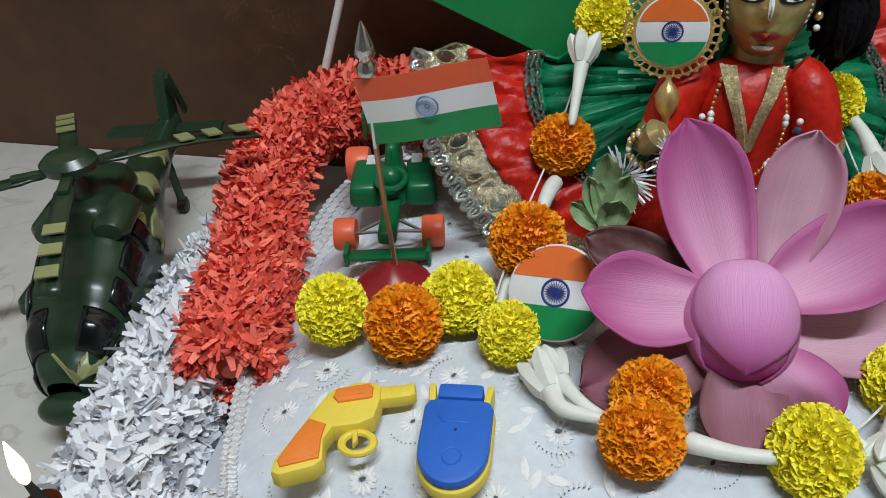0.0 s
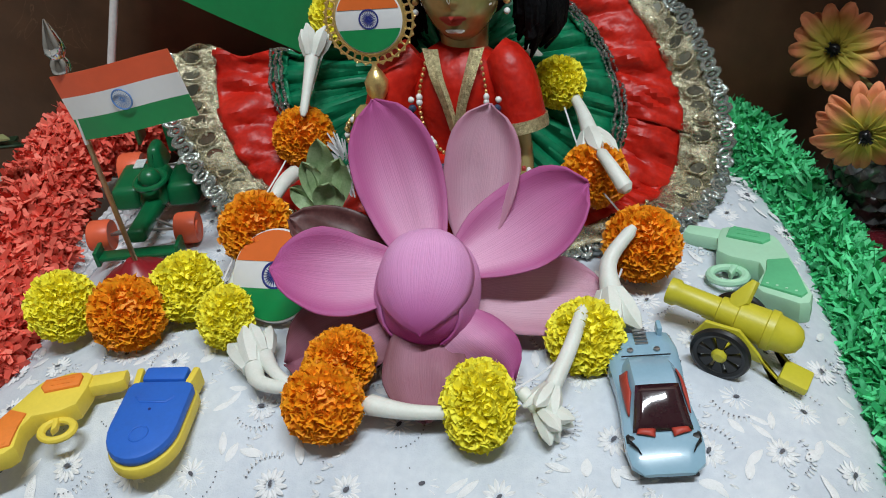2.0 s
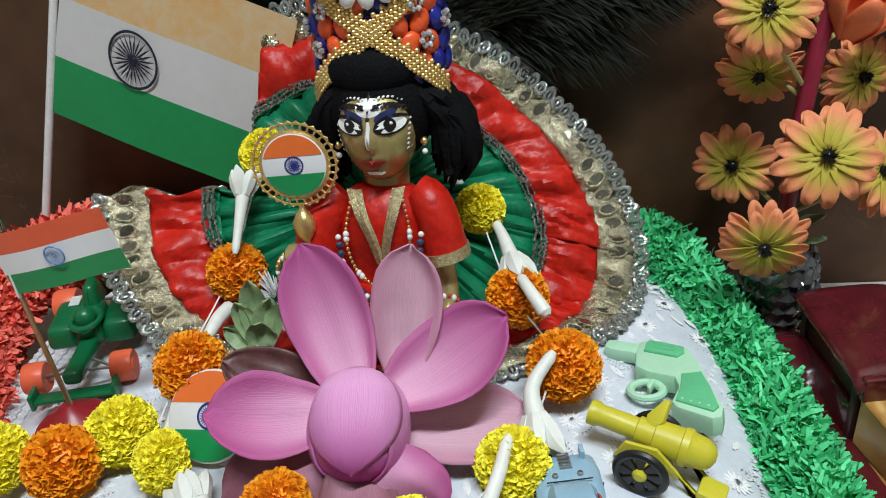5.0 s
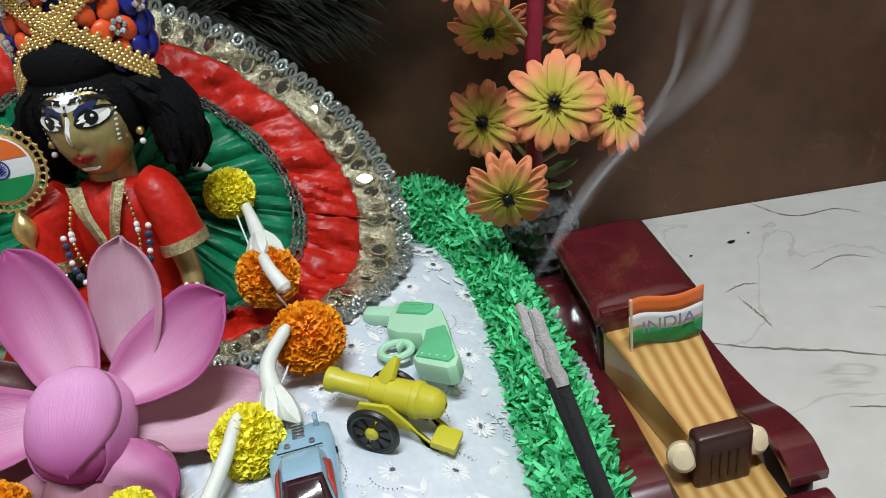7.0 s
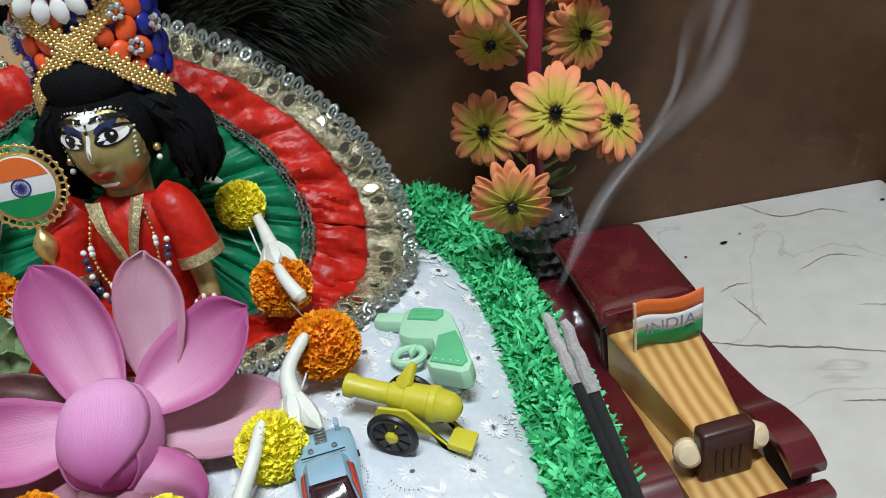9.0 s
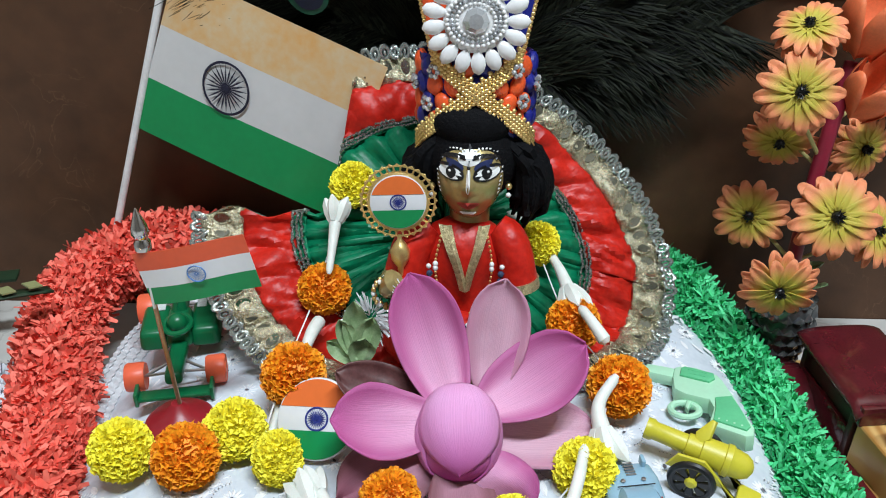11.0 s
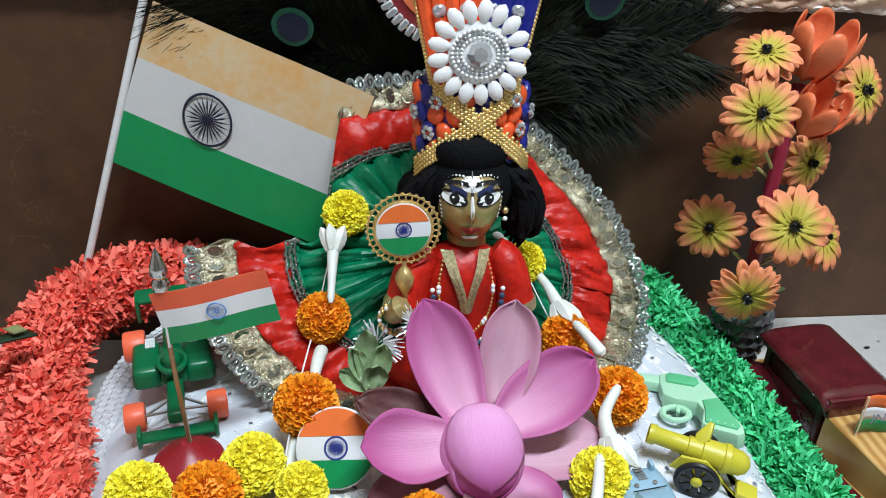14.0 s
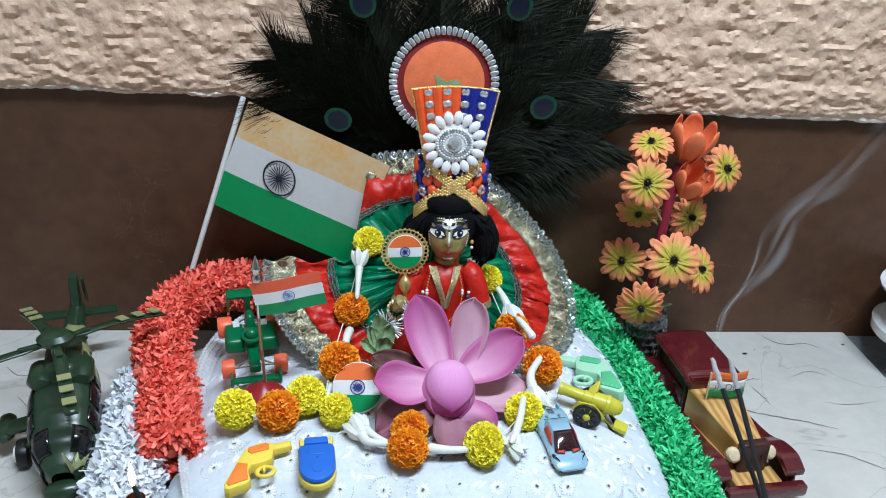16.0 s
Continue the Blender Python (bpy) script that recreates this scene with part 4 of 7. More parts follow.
# glitter threads between the mirrors
glit, gq = Shape(), random.Random(31)
for i in range(1500):
    p = skirt_point(gq.uniform(0, 2 * math.pi), gq.uniform(0.805, 0.945), 0.0032)
    glit.add(*ball(0.0007 * gq.uniform(0.6, 1.3), 5, 3), 0, SI @ T(p))
part("glitter", glit, "gold_trim", skirt, "silver glitter sewn on the ribbon", kind="stuff")

# ---- statue: one plain mesh with coloured areas ----
st = Shape()
S_MATS = ["brass", "satin_red", "gold", "hair", "white_paint", "black_paint", "lip", "gold_lace", "blue_shadow", "tinsel", "dark_bead"]
BX, HS = 0.114, 1.22
HC = Vector((0.116, 0.4655, 0.189))


def head_fn(u, v):
    a, t = 2 * math.pi * u, math.pi * v
    x, y, z = math.sin(t) * math.cos(a), math.sin(t) * math.sin(a), -math.cos(t)
    narrow = 1 - 0.14 * max(0, -z - 0.1)
    q = Vector((x * 0.0185 * narrow, y * 0.0195 * (1 - 0.95 * max(0.0, z - 0.38) if y < 0 else 1.0), z * 0.0245))
    if y < 0:
        f = -y
        q.y -= 0.0050 * math.exp(-((x / 0.13) ** 2) - ((z + 0.10) / 0.20) ** 2) * f
        q.y -= 0.0022 * math.exp(-((x / 0.25) ** 2) - ((z + 0.48) / 0.08) ** 2) * f
        q.y -= 0.0022 * math.exp(-((x / 0.26) ** 2) - ((z + 0.78) / 0.14) ** 2) * f
        q.y += 0.0016 * math.exp(-(((abs(x) - 0.36) / 0.2) ** 2) - ((z - 0.14) / 0.12) ** 2) * f
    return q


HEAD = T(HC) @ Euler((radians(-6), 0, radians(-3))).to_matrix().to_4x4() @ Matrix.Diagonal((HS * 0.92, HS, HS, 1))
st.add(*grid(56, 40, head_fn), 0, HEAD)


def on_face(x, z, out=0.0006):
    """The point of the face at the sideways and upward place given."""
    best, bd = None, 9.0
    for i in range(57):
        for j in range(41):
            q = head_fn(0.5 + 0.5 * i / 56, j / 40)
            d = (q.x - x) ** 2 + (q.z - z) ** 2
            if d < bd:
                best, bd = q, d
    return HEAD @ (Vector((x, best.y - out, z)))


def face_patch(x, z, w, h, mi, ang=0.0, out=0.0006, n=14):
    vs = [on_face(x, z, out + 0.0005)]
    for k in range(n):
        t = 2 * math.pi * k / n
        px, pz = w * math.cos(t), h * math.sin(t)
        vs.append(on_face(x + px * math.cos(ang) - pz * math.sin(ang), z + px * math.sin(ang) + pz * math.cos(ang), out))
    st.add(vs, [(0, 1 + (k + 1) % n, 1 + k) for k in range(n)], mi)


# white forehead and nose stripe, painted eyes and brows, red lips, pale chin
face_patch(0, 0.0100, 0.0060, 0.0034, 4, 0, 0.0003, 18)
face_patch(0, 0.0005, 0.0010, 0.0060, 4, 0, 0.0006)
for sgn in (-1, 1):
    ex = sgn * 0.0092
    face_patch(ex + sgn * 0.0004, 0.0062, 0.0072, 0.0030, 8, sgn * 0.10, 0.0003)
    face_patch(ex, 0.0032, 0.0071, 0.0039, 5, sgn * 0.14, 0.0006)
    face_patch(ex, 0.0030, 0.0060, 0.0027, 4, sgn * 0.12, 0.0011)
    face_patch(ex - sgn * 0.0004, 0.0034, 0.0026, 0.0027, 5, 0, 0.0016)
    face_patch(ex + sgn * 0.0003, 0.0041, 0.0007, 0.0007, 4, 0, 0.0021, 8)
    for k in range(8):
        t = k / 7
        px, pz = sgn * (0.0026 + 0.0128 * t), 0.0086 + 0.0036 * math.sin(math.pi * (0.15 + 0.62 * t)) - 0.0030 * t
        face_patch(px, pz, 0.0014, 0.0009, 5, sgn * (0.5 - 0.9 * t), 0.0008, 8)
        face_patch(px, pz + 0.0026, 0.0006, 0.0006, 4, 0, 0.0010, 8)
    for k in range(7):
        face_patch(sgn * (0.0163 - 0.0003 * k), 0.004 - 0.0020 * k, 0.0005, 0.0005, 4, 0, 0.0010, 8)
face_patch(0, -0.0118, 0.0058, 0.0015, 6, 0, 0.0009)
face_patch(0, -0.0133, 0.0038, 0.0014, 6, 0, 0.0010)
face_patch(0, -0.0172, 0.0042, 0.0010, 4, 0, 0.0006)
face_patch(0, 0.0122, 0.0008, 0.0042, 5, 0, 0.0012)
face_patch(0, 0.0062, 0.0009, 0.0009, 5, 0, 0.0012)
# neck and body
st.add(*tube([HC + Vector((0, 0.002, -0.020)), HC + Vector((0, 0.000, -0.034)), HC + Vector((-0.002, -0.004, -0.046))], [0.0125, 0.0118, 0.015], 18), 0)
body_prof = [(0.034, -0.045), (0.031, -0.03), (0.029, -0.012), (0.031, 0.004), (0.030, 0.016), (0.022, 0.026), (0.012, 0.032), (0.004, 0.033)]
torso_from = len(st.v)
vs, fs = lathe(body_prof, 36)
st.add([(x * 1.12, y * 0.68, z) for x, y, z in vs], fs, 1, T((BX, 0.460, 0.121)))
# gold collar in a V, with necklaces
for sgn in (-1, 1):
    line = [Vector((BX + sgn * 0.0125, 0.449, 0.1555)), Vector((BX + sgn * 0.0085, 0.4405, 0.145)), Vector((BX + sgn * 0.0035, 0.4375, 0.132)), Vector((BX, 0.4365, 0.118))]
    strip = smooth_line(line, 14)
    vs = []
    for i, p in enumerate(strip):
        w = 0.0060 - 0.0024 * i / 14
        vs += [p + Vector((-sgn * w * 0.5, -0.0012, 0)), p + Vector((0, -0.0024, 0.0004)), p + Vector((sgn * w, -0.0008, 0.0006))]
    st.add(vs, [(i * 3 + k, i * 3 + 3 + k, i * 3 + 4 + k, i * 3 + 1 + k) for i in range(14) for k in (0, 1)], 7)
    chain = smooth_line([(BX + sgn * 0.016, 0.446, 0.152), (BX + sgn * 0.020, 0.437, 0.135), (BX + sgn * 0.016, 0.433, 0.118), (BX + sgn * 0.004, 0.431, 0.106)], 22)
    for i, p in enumerate(chain):
        st.add(*ball(0.0011 + (0.0012 if i % 9 > 6 else 0) * 0.7, 6, 5), 2 if i % 9 < 7 else 4, T(p))
    # sleeves, cuffs and forearms
    st.add(*tube(smooth_line([(BX + sgn * 0.024, 0.458, 0.150), (BX + sgn * 0.036, 0.452, 0.138), (BX + sgn * 0.042, 0.446, 0.118)], 10), [0.009, 0.0105, 0.0122, 0.013, 0.0137, 0.0139, 0.0141, 0.0143, 0.0145, 0.0148, 0.0150], 18), 1)
    st.add(*tube([(BX + sgn * 0.0417, 0.4465, 0.121), (BX + sgn * 0.0426, 0.445, 0.1155)], [0.0157, 0.0160], 20), 7)
    if sgn > 0:
        fore = smooth_line([(0.150, 0.447, 0.122), (0.154, 0.444, 0.106), (0.156, 0.436, 0.094), (0.154, 0.428, 0.086)], 8)
        st.add(*tube(fore, [0.0085, 0.0080, 0.0078, 0.0075, 0.0072, 0.0070, 0.0072, 0.0075, 0.004], 12), 0)
        for k in range(18):
            a = 2 * math.pi * k / 18
            st.add(*ball(0.0020, 6, 5), 4 if k % 2 else 6, T((0.155 + 0.0098 * math.cos(a), 0.433, 0.091 + 0.0085 * math.sin(a))))
    else:
        fore = smooth_line([(0.066, 0.447, 0.122), (0.062, 0.438, 0.120), (0.064, 0.428, 0.126), (0.070, 0.424, 0.134)], 8)
        st.add(*tube(fore, [0.0085, 0.0080, 0.0078, 0.0075, 0.0072, 0.0070, 0.0074, 0.0078, 0.004], 12), 0)
        for k in range(40):
            a = 2 * math.pi * k / 20
            st.add(*ball(0.0016, 6, 5), 2 if k % 3 else 4, T((0.064 + 0.011 * math.cos(a), 0.430 - 0.003 * (k // 20), 0.121 + 0.010 * math.sin(a))))
# narrow shoulders, set close under the chin
st.v[torso_from:] = [(BX + (x - BX) * (0.76 if x > BX else 0.86), y, z + 0.005) for x, y, z in st.v[torso_from:]]
# lap in red cloth
st.add(*ball(0.036, 24, 12, (1.0, 0.62, 0.62)), 1, T((0.100, 0.440, 0.086)))
# hair: a cap of wavy locks
hr = random.Random(9)
st.add(*ball(0.0285, 24, 14, (1.0, 0.95, 1.05)), 3, T(HC + Vector((0, 0.0090, 0.005))))
st.add(*ball(1.0, 28, 14, (0.0225, 0.0165, 0.0150)), 3, T(HC + Vector((0, 0.001, 0.0275))))
for sgn in (-1, 1):
    for k in range(150):
        a0 = hr.uniform(0, 1)
        base_p = HC + Vector((sgn * (0.015 + 0.010 * a0), -0.002 + 0.020 * hr.random(), 0.021 - 0.014 * a0))
        reach = (0.021 if sgn > 0 else 0.014) * hr.uniform(0.4, 1.1)
        line = smooth_line([base_p, base_p + Vector((sgn * reach * 0.8, hr.uniform(-0.004, 0.008), -0.010)), base_p + Vector((sgn * reach, hr.uniform(-0.004, 0.010), -0.030 * hr.uniform(0.8, 1.2))), base_p + Vector((sgn * reach * 0.6, 0.006, -0.046 * hr.uniform(0.7, 1.1)))], 7)
        st.add(*tube(line, [0.0030, 0.0034, 0.0036, 0.0034, 0.003, 0.0026, 0.002, 0.0008], 6), 3)
    st.add(*ball(0.0022, 8, 6), 2, T(HC + Vector((sgn * 0.0220, -0.004, -0.010))))
    st.add(*ball(0.0016, 8, 6), 4, T(HC + Vector((sgn * 0.0220, -0.005, -0.0152))))
# strings of dark glass beads, and white tinsel round the lap
for sgn in (-1, 1):
    for i, p in enumerate(smooth_line([(BX + sgn * 0.021, 0.4360, 0.140), (BX + sgn * 0.018, 0.4290, 0.124), (BX + sgn * 0.009, 0.4250, 0.112), (BX, 0.4240, 0.106)], 13)):
        st.add(*ball(0.0021 if i % 3 else 0.0016, 7, 5), 10 if i % 3 else 4, T(p))
tq = random.Random(17)
for c, n_, spread in (((0.060, 0.424, 0.112), 150, 0.013), ((0.082, 0.420, 0.128), 90, 0.010)):
    for k in range(n_):
        d = Vector((tq.uniform(-1, 1), tq.uniform(-1, 0.3), tq.uniform(-1, 1))).normalized()
        p = Vector(c) + d * spread * 0.4
        w = d.orthogonal().normalized() * 0.0006
        q = p + d * spread * tq.uniform(0.4, 1.0)
        st.add([p - w, p + w, q + w * 0.6, q - w * 0.6], [(0, 1, 2, 3)], 9)
solo("statue", Shape().add(st.v, st.f, 0, T((-0.108, -0.45, -0.061))), S_MATS, T((0.108, 0.45, 0.061)), "seated brass statue dressed in a red satin top", "statue").data.polygons.foreach_set("material_index", st.mi)

# ---- crown ----
crown = thing("crown", T((0.118, 0.484, 0.204)), "tall crown wrapped in orange and blue cord with pearls", "crown")
CI = T((-0.118, -0.484, -0.204))
LEAN_BACK = T((0.118, 0.484, 0.204)) @ Euler((radians(-8), 0, 0)).to_matrix().to_4x4()


def turban(u, v):
    a = 2 * math.pi * u
    r = 0.0305 + 0.0015 * v + 0.0016 * math.sin(a * 14 + v * 9)
    z = 0.046 * v + 0.006 * (1 - v) * (1 - abs(math.cos((a + math.pi / 2) / 1.0)) * 1.6)
    return (r * math.cos(a), r * 0.85 * math.sin(a), z)


part("turban", Shape().add(*grid(84, 8, turban), 0, CI @ LEAN_BACK), "blue_cord", crown, "dark blue satin base")
cq = random.Random(21)
for row in range(4):
    for k in range(16):
        a = 2 * math.pi * (k + 0.5 * (row % 2)) / 16
        p = LEAN_BACK @ Vector((0.0318 * math.cos(a), 0.0275 * math.sin(a), 0.010 + 0.010 * row))
        m = CI @ T(p) @ Euler((0, 0, a)).to_matrix().to_4x4() @ Euler((0.6 if (row + k) % 2 else -0.6, 0, 0)).to_matrix().to_4x4()
        g = Shape().add(*ball(0.0068, 10, 7, (0.50, 0.80, 1.0)), 0, m)
        part("cord_knot", g, "orange_cord" if (row * 3 + k) % 3 else "blue_cord", crown)
# crossed bands of gold beads, and the brim
gb = Shape()
for w in range(5):
    for sgn in (-1, 1):
        for i in range(34):
            s = i / 33
            a = -math.pi / 2 + sgn * (-0.75 + 2.0 * s)
            z = 0.043 - 0.050 * s + (w - 2) * 0.0026
            if w < 4 or i % 2:
                p = LEAN_BACK @ Vector((0.0348 * math.cos(a), 0.0312 * math.sin(a), z + 0.004))
                gb.add(*ball(0.00145, 6, 5), 0, CI @ T(p))
part("bead_band", gb, "gold", crown, "crossed rows of gold beads", kind="stuff")
for k, (ax, az) in enumerate(((-0.85, 0.020), (-0.70, 0.038), (0.80, 0.022), (0.66, 0.039), (-1.25, 0.03), (1.25, 0.03))):
    a = -math.pi / 2 + ax
    c = LEAN_BACK @ Vector((0.0360 * math.cos(a), 0.0318 * math.sin(a), az))
    g = Shape()
    nrm = Vector((math.cos(a), math.sin(a), 0))
    fr = basis(c, nrm.cross(Vector((0, 0, 1))), (0, 0, 1))
    for q in range(6):
        t = q * math.pi / 3
        g.add(*ball(0.0017, 7, 5), 0, CI @ fr @ T((0.0030 * math.cos(t), 0.0030 * math.sin(t), 0)))
    g.add(*ball(0.0016, 7, 5), 1, CI @ fr @ T((0, 0, 0.001)))
    part("stone_flower", g, ["rhinestone", "orange_cord"], crown)
# flaring upper plate with satin stripes
UP = LEAN_BACK @ T((0, -0.016, 0.046))


def fan_pt(s, h, out=0.0):
    half = 0.0250 + 0.0130 * h
    x = half * s
    top = 0.063 * h + 0.004 * h * (1 - s * s)
    return UP @ Vector((x, 0.006 * s * s - 0.002 - out, top))


g = Shape().add(*grid(20, 10, lambda u, v: fan_pt(2 * u - 1, v)), 0, CI)
ob = part("crown_plate", g, "halo_red", crown)
ob.modifiers.new("thickness", "SOLIDIFY").thickness = 0.003
stripe = ("orange_cord", "orange_cord", "orange_cord", "orange_cord", "orange_cord", "blue_cord", "blue_cord", "blue_cord", "blue_cord")
for k, mt in enumerate(stripe):
    s = -0.86 + 1.72 * k / 8
    g = Shape().add(*tube([fan_pt(s, h / 6, 0.0018) for h in range(7)], [0.0030 + 0.0004 * h for h in range(7)], 8), 0, CI)
    part("cord_stripe", g, mt, crown)
    if k in (1, 3, 5, 7):
        for h in (0.62, 0.78, 0.94):
            g = Shape().add(*ball(0.0042, 8, 6, (1, 0.6, 1)), 0, CI @ T(fan_pt(s, h, 0.005)))
            part("rhinestone", g, "rhinestone", crown)
edge = Shape()
for sgn in (-1, 1):
    for i in range(30):
        edge.add(*ball(0.0013, 6, 5), 0, CI @ T(fan_pt(sgn, i / 29, 0.003)))
        edge.add(*ball(0.0013, 6, 5), 0, CI @ T(fan_pt(sgn * 0.94, i / 29, 0.004)))
for i in range(40):
    edge.add(*ball(0.0014, 6, 5), 0, CI @ T(fan_pt(-1 + 2 * i / 39, 1.0, 0.003)))
part("bead_edge", edge, "gold", crown, "gold bead edging", kind="stuff")
BR = basis((0.117, 0.4625, 0.274), (1, 0, -0.02), (0, 0.12, 1))
brooch = part("brooch", Shape().add(*[(vs, fs) for vs, fs in [lathe([(0.017, 0), (0.017, 0.002), (0.010, 0.004), (0.004, 0.0045)], 28)]][0], 0, CI @ BR), "pearl", crown, "round silver brooch with white pearl petals")
for k in range(17):
    a = 2 * math.pi * k / 17
    vs, fs = lathe([(0.0004, -0.0062), (0.0030, -0.0045), (0.0042, -0.001), (0.0040, 0.002), (0.0024, 0.005), (0.0006, 0.0068)], 10)
    m = CI @ BR @ Euler((0, 0, a)).to_matrix().to_4x4() @ T((0.0222, 0, 0.002)) @ Euler((0, radians(-90), 0)).to_matrix().to_4x4()
    part("pearl", Shape().add([(x * 0.7, y, z) for x, y, z in vs], fs, 0, m), "pearl", brooch)
for rr, nn, sz in ((0.0150, 34, 0.0013), (0.0125, 30, 0.0012), (0.0100, 26, 0.0011)):
    g = Shape()
    for k in range(nn):
        a = 2 * math.pi * k / nn
        g.add(*ball(sz, 6, 5), 0, CI @ BR @ T((rr * math.cos(a), rr * 0.86 * math.sin(a), 0.0045)))
    part("stone_ring", g, "pearl" if rr != 0.0125 else "rhinestone", brooch, kind="stuff")
vs, fs = lathe([(0.0072, 0.003), (0.0068, 0.006), (0.004, 0.0085), (0.0001, 0.0088)], 8)
part("stone", Shape().add(vs, fs, 0, CI @ BR), "rhinestone", brooch, "faceted pink crystal", smooth=False)

# ---- halo disc ----
HA = basis((0.113, 0.553, 0.303), (1, 0, 0), (0, 0.06, 1))
halo = thing("halo_disc", HA, "round red disc edged with silver crystal chain", "ornament")
part("backing", Shape().add(*lathe([(0.048, -0.003), (0.048, 0.0), (0.046, 0.001)], 48)), "halo_red", halo)
part("picture", Shape().add(*lathe([(0.0385, 0.0012), (0.0385, 0.002), (0.038, 0.0022)], 48)), "tulip", halo, "faded orange and green print")
g = Shape()
leafy = [(0.004, -0.016), (0.016, -0.018), (0.020, -0.006), (0.012, 0.004), (0.002, 0.001), (-0.010, 0.008), (-0.006, -0.004)]
g.bm(plate(leafy, 0.0006), 0, T((0, 0, 0.0022)))
part("print_patch", g, "leaf", halo)
part("hoop", Shape().add(*ring(0.0475, 0.0028, 64, 8)), "chrome", halo)
for k in range(58):
    a = 2 * math.pi * k / 58
    m = T((0.0485 * math.cos(a), 0.0485 * math.sin(a), 0.002)) @ Euler((0, 0, a)).to_matrix().to_4x4()
    part("crystal", Shape().bm(box(0.0080, 0.0042, 0.0045, 0.0009, 1), 0, m), "rhinestone", halo)

# ---- peacock feathers ----
ROOT = Vector((0.108, 0.580, 0.215))


def feather(tip, eye_at, count, reach, seed, eye=True, thick=1.0):
    """A long feather with a rib, loose dark barbs, and an eye of green and blue."""
    q = random.Random(seed)
    tip = Vector(tip)
    base = thing("peacock_feather", T(ROOT), "dark peacock feather with loose barbs and green eye", "feather", "fan of peacock feathers")
    inv = T(-ROOT)
    d = tip - ROOT
    L = d.length
    d.normalize()
    nrm = Vector((0, -1, 0))
    s = d.cross(nrm).normalized()
    part("rib", Shape().add(*tube([ROOT + d * L * k / 6 for k in range(7)], [0.0014 - 0.00018 * k for k in range(7)], 6), 0, inv), "feather_bronze", base)
    g = Shape()
    for _ in range(int(count * 3.2)):
        t = q.random() ** 0.8
        side = q.choice((-1, 1))
        p = ROOT + d * L * t
        ln = reach * q.uniform(0.55, 1.1) * (1.0 - 0.35 * t)
        fwd = q.uniform(0.5, 1.2) + 0.5 * t
        way = (s * side + d * fwd).normalized()
        sagv = Vector((q.uniform(-.2, .2), -q.uniform(0.0, 0.16), q.uniform(-0.22, 0.10)))
        w = 0.00050 * thick * q.uniform(0.7, 1.6)
        vs = []
        wide = way.cross(nrm).normalized()
        for k in range(5):
            u = k / 4
            c = p + way * ln * u + sagv * ln * u * u + nrm * 0.003 * q.random()
            c.y = min(c.y, 0.578)
            ww = w * (1.2 - u)
            vs += [c - wide * ww, c + wide * ww + nrm * ww]
        g.add(vs, [(2 * k, 2 * k + 1, 2 * k + 3, 2 * k + 2) for k in range(4)], 0, inv)
    part("barb_fringe", g, "feather", base, kind="stuff", smooth=False)
    if eye:
        e = Vector(eye_at)
        fr = inv @ basis(e + Vector((0, -0.004, 0)), s, d)
        for nm, w, h, z, mt in (("green_eye", 0.0118, 0.0145, 0.0008, "feather_green"), ("blue_eye", 0.0088, 0.0110, 0.0016, "feather_blue")):
            n = 40
            vs = [(0, -0.003, z + 0.0006)]
            for k in range(n):
                a = 2 * math.pi * k / n
                jag = 1 + 0.02 * q.uniform(-1, 1)
                vs.append((w * math.cos(a) * jag, h * math.sin(a) * jag * (1.0 if math.sin(a) > 0 else 0.85), z))
            part(nm, Shape().add(vs, [(0, 1 + k, 1 + (k + 1) % n) for k in range(n)], 0, fr), mt, base)
    return base


feather((-0.030, 0.572, 0.282), (0.013, 0.562, 0.262), 620, 0.085, 1)
feather((0.262, 0.572, 0.305), (0.210, 0.556, 0.281), 620, 0.085, 2)
feather((0.010, 0.572, 0.410), (0.036, 0.562, 0.372), 520, 0.090, 3)
feather((0.210, 0.572, 0.410), (0.180, 0.562, 0.374), 520, 0.090, 4)
feather((0.108, 0.572, 0.440), (0.108, 0.562, 0.43), 420, 0.085, 5)
feather((0.230, 0.570, 0.205), (0, 0, 0), 480, 0.060, 6, False)
feather((-0.010, 0.572, 0.330), (0, 0, 0), 420, 0.080, 7, False)
feather((0.272, 0.570, 0.245), (0, 0, 0), 640, 0.070, 9, False, 1.6)
feather((0.215, 0.568, 0.235), (0, 0, 0), 640, 0.065, 10, False, 1.8)
feather((0.190, 0.566, 0.262), (0, 0, 0), 640, 0.070, 12, False, 1.8)
feather((0.165, 0.566, 0.205), (0, 0, 0), 520, 0.060, 13, False, 1.8)
feather((0.030, 0.570, 0.245), (0, 0, 0), 520, 0.060, 14, False, 1.5)
feather((-0.045, 0.572, 0.315), (0, 0, 0), 420, 0.075, 11, False)
feather((0.245, 0.572, 0.350), (0, 0, 0), 420, 0.080, 8, False)


# ---- flags ----
def flag_cloth(parent, w, h, mats, wavy, n=24, curl=0.0):
    """Three bands that hang beside a pole; x runs away from the pole, y up."""
    def pt(u, v, lift=0.0):
        return (w * u, h * v, wavy * math.sin(u * 5 + v * 1.3) * u + curl * u * u + lift)
    for k, (nm, mt) in enumerate(zip(("saffron_band", "white_band", "green_band"), mats)):
        v0 = 1 - (k + 1) / 3
        g = Shape().add(*grid(n, 6, lambda a, b: pt(a, v0 + b / 3)))
        ob = part(nm, g, mt, parent, smooth=False)
        so = ob.modifiers.new("thickness", "SOLIDIFY")
        so.thickness, so.offset = 0.0005, 0
    return pt


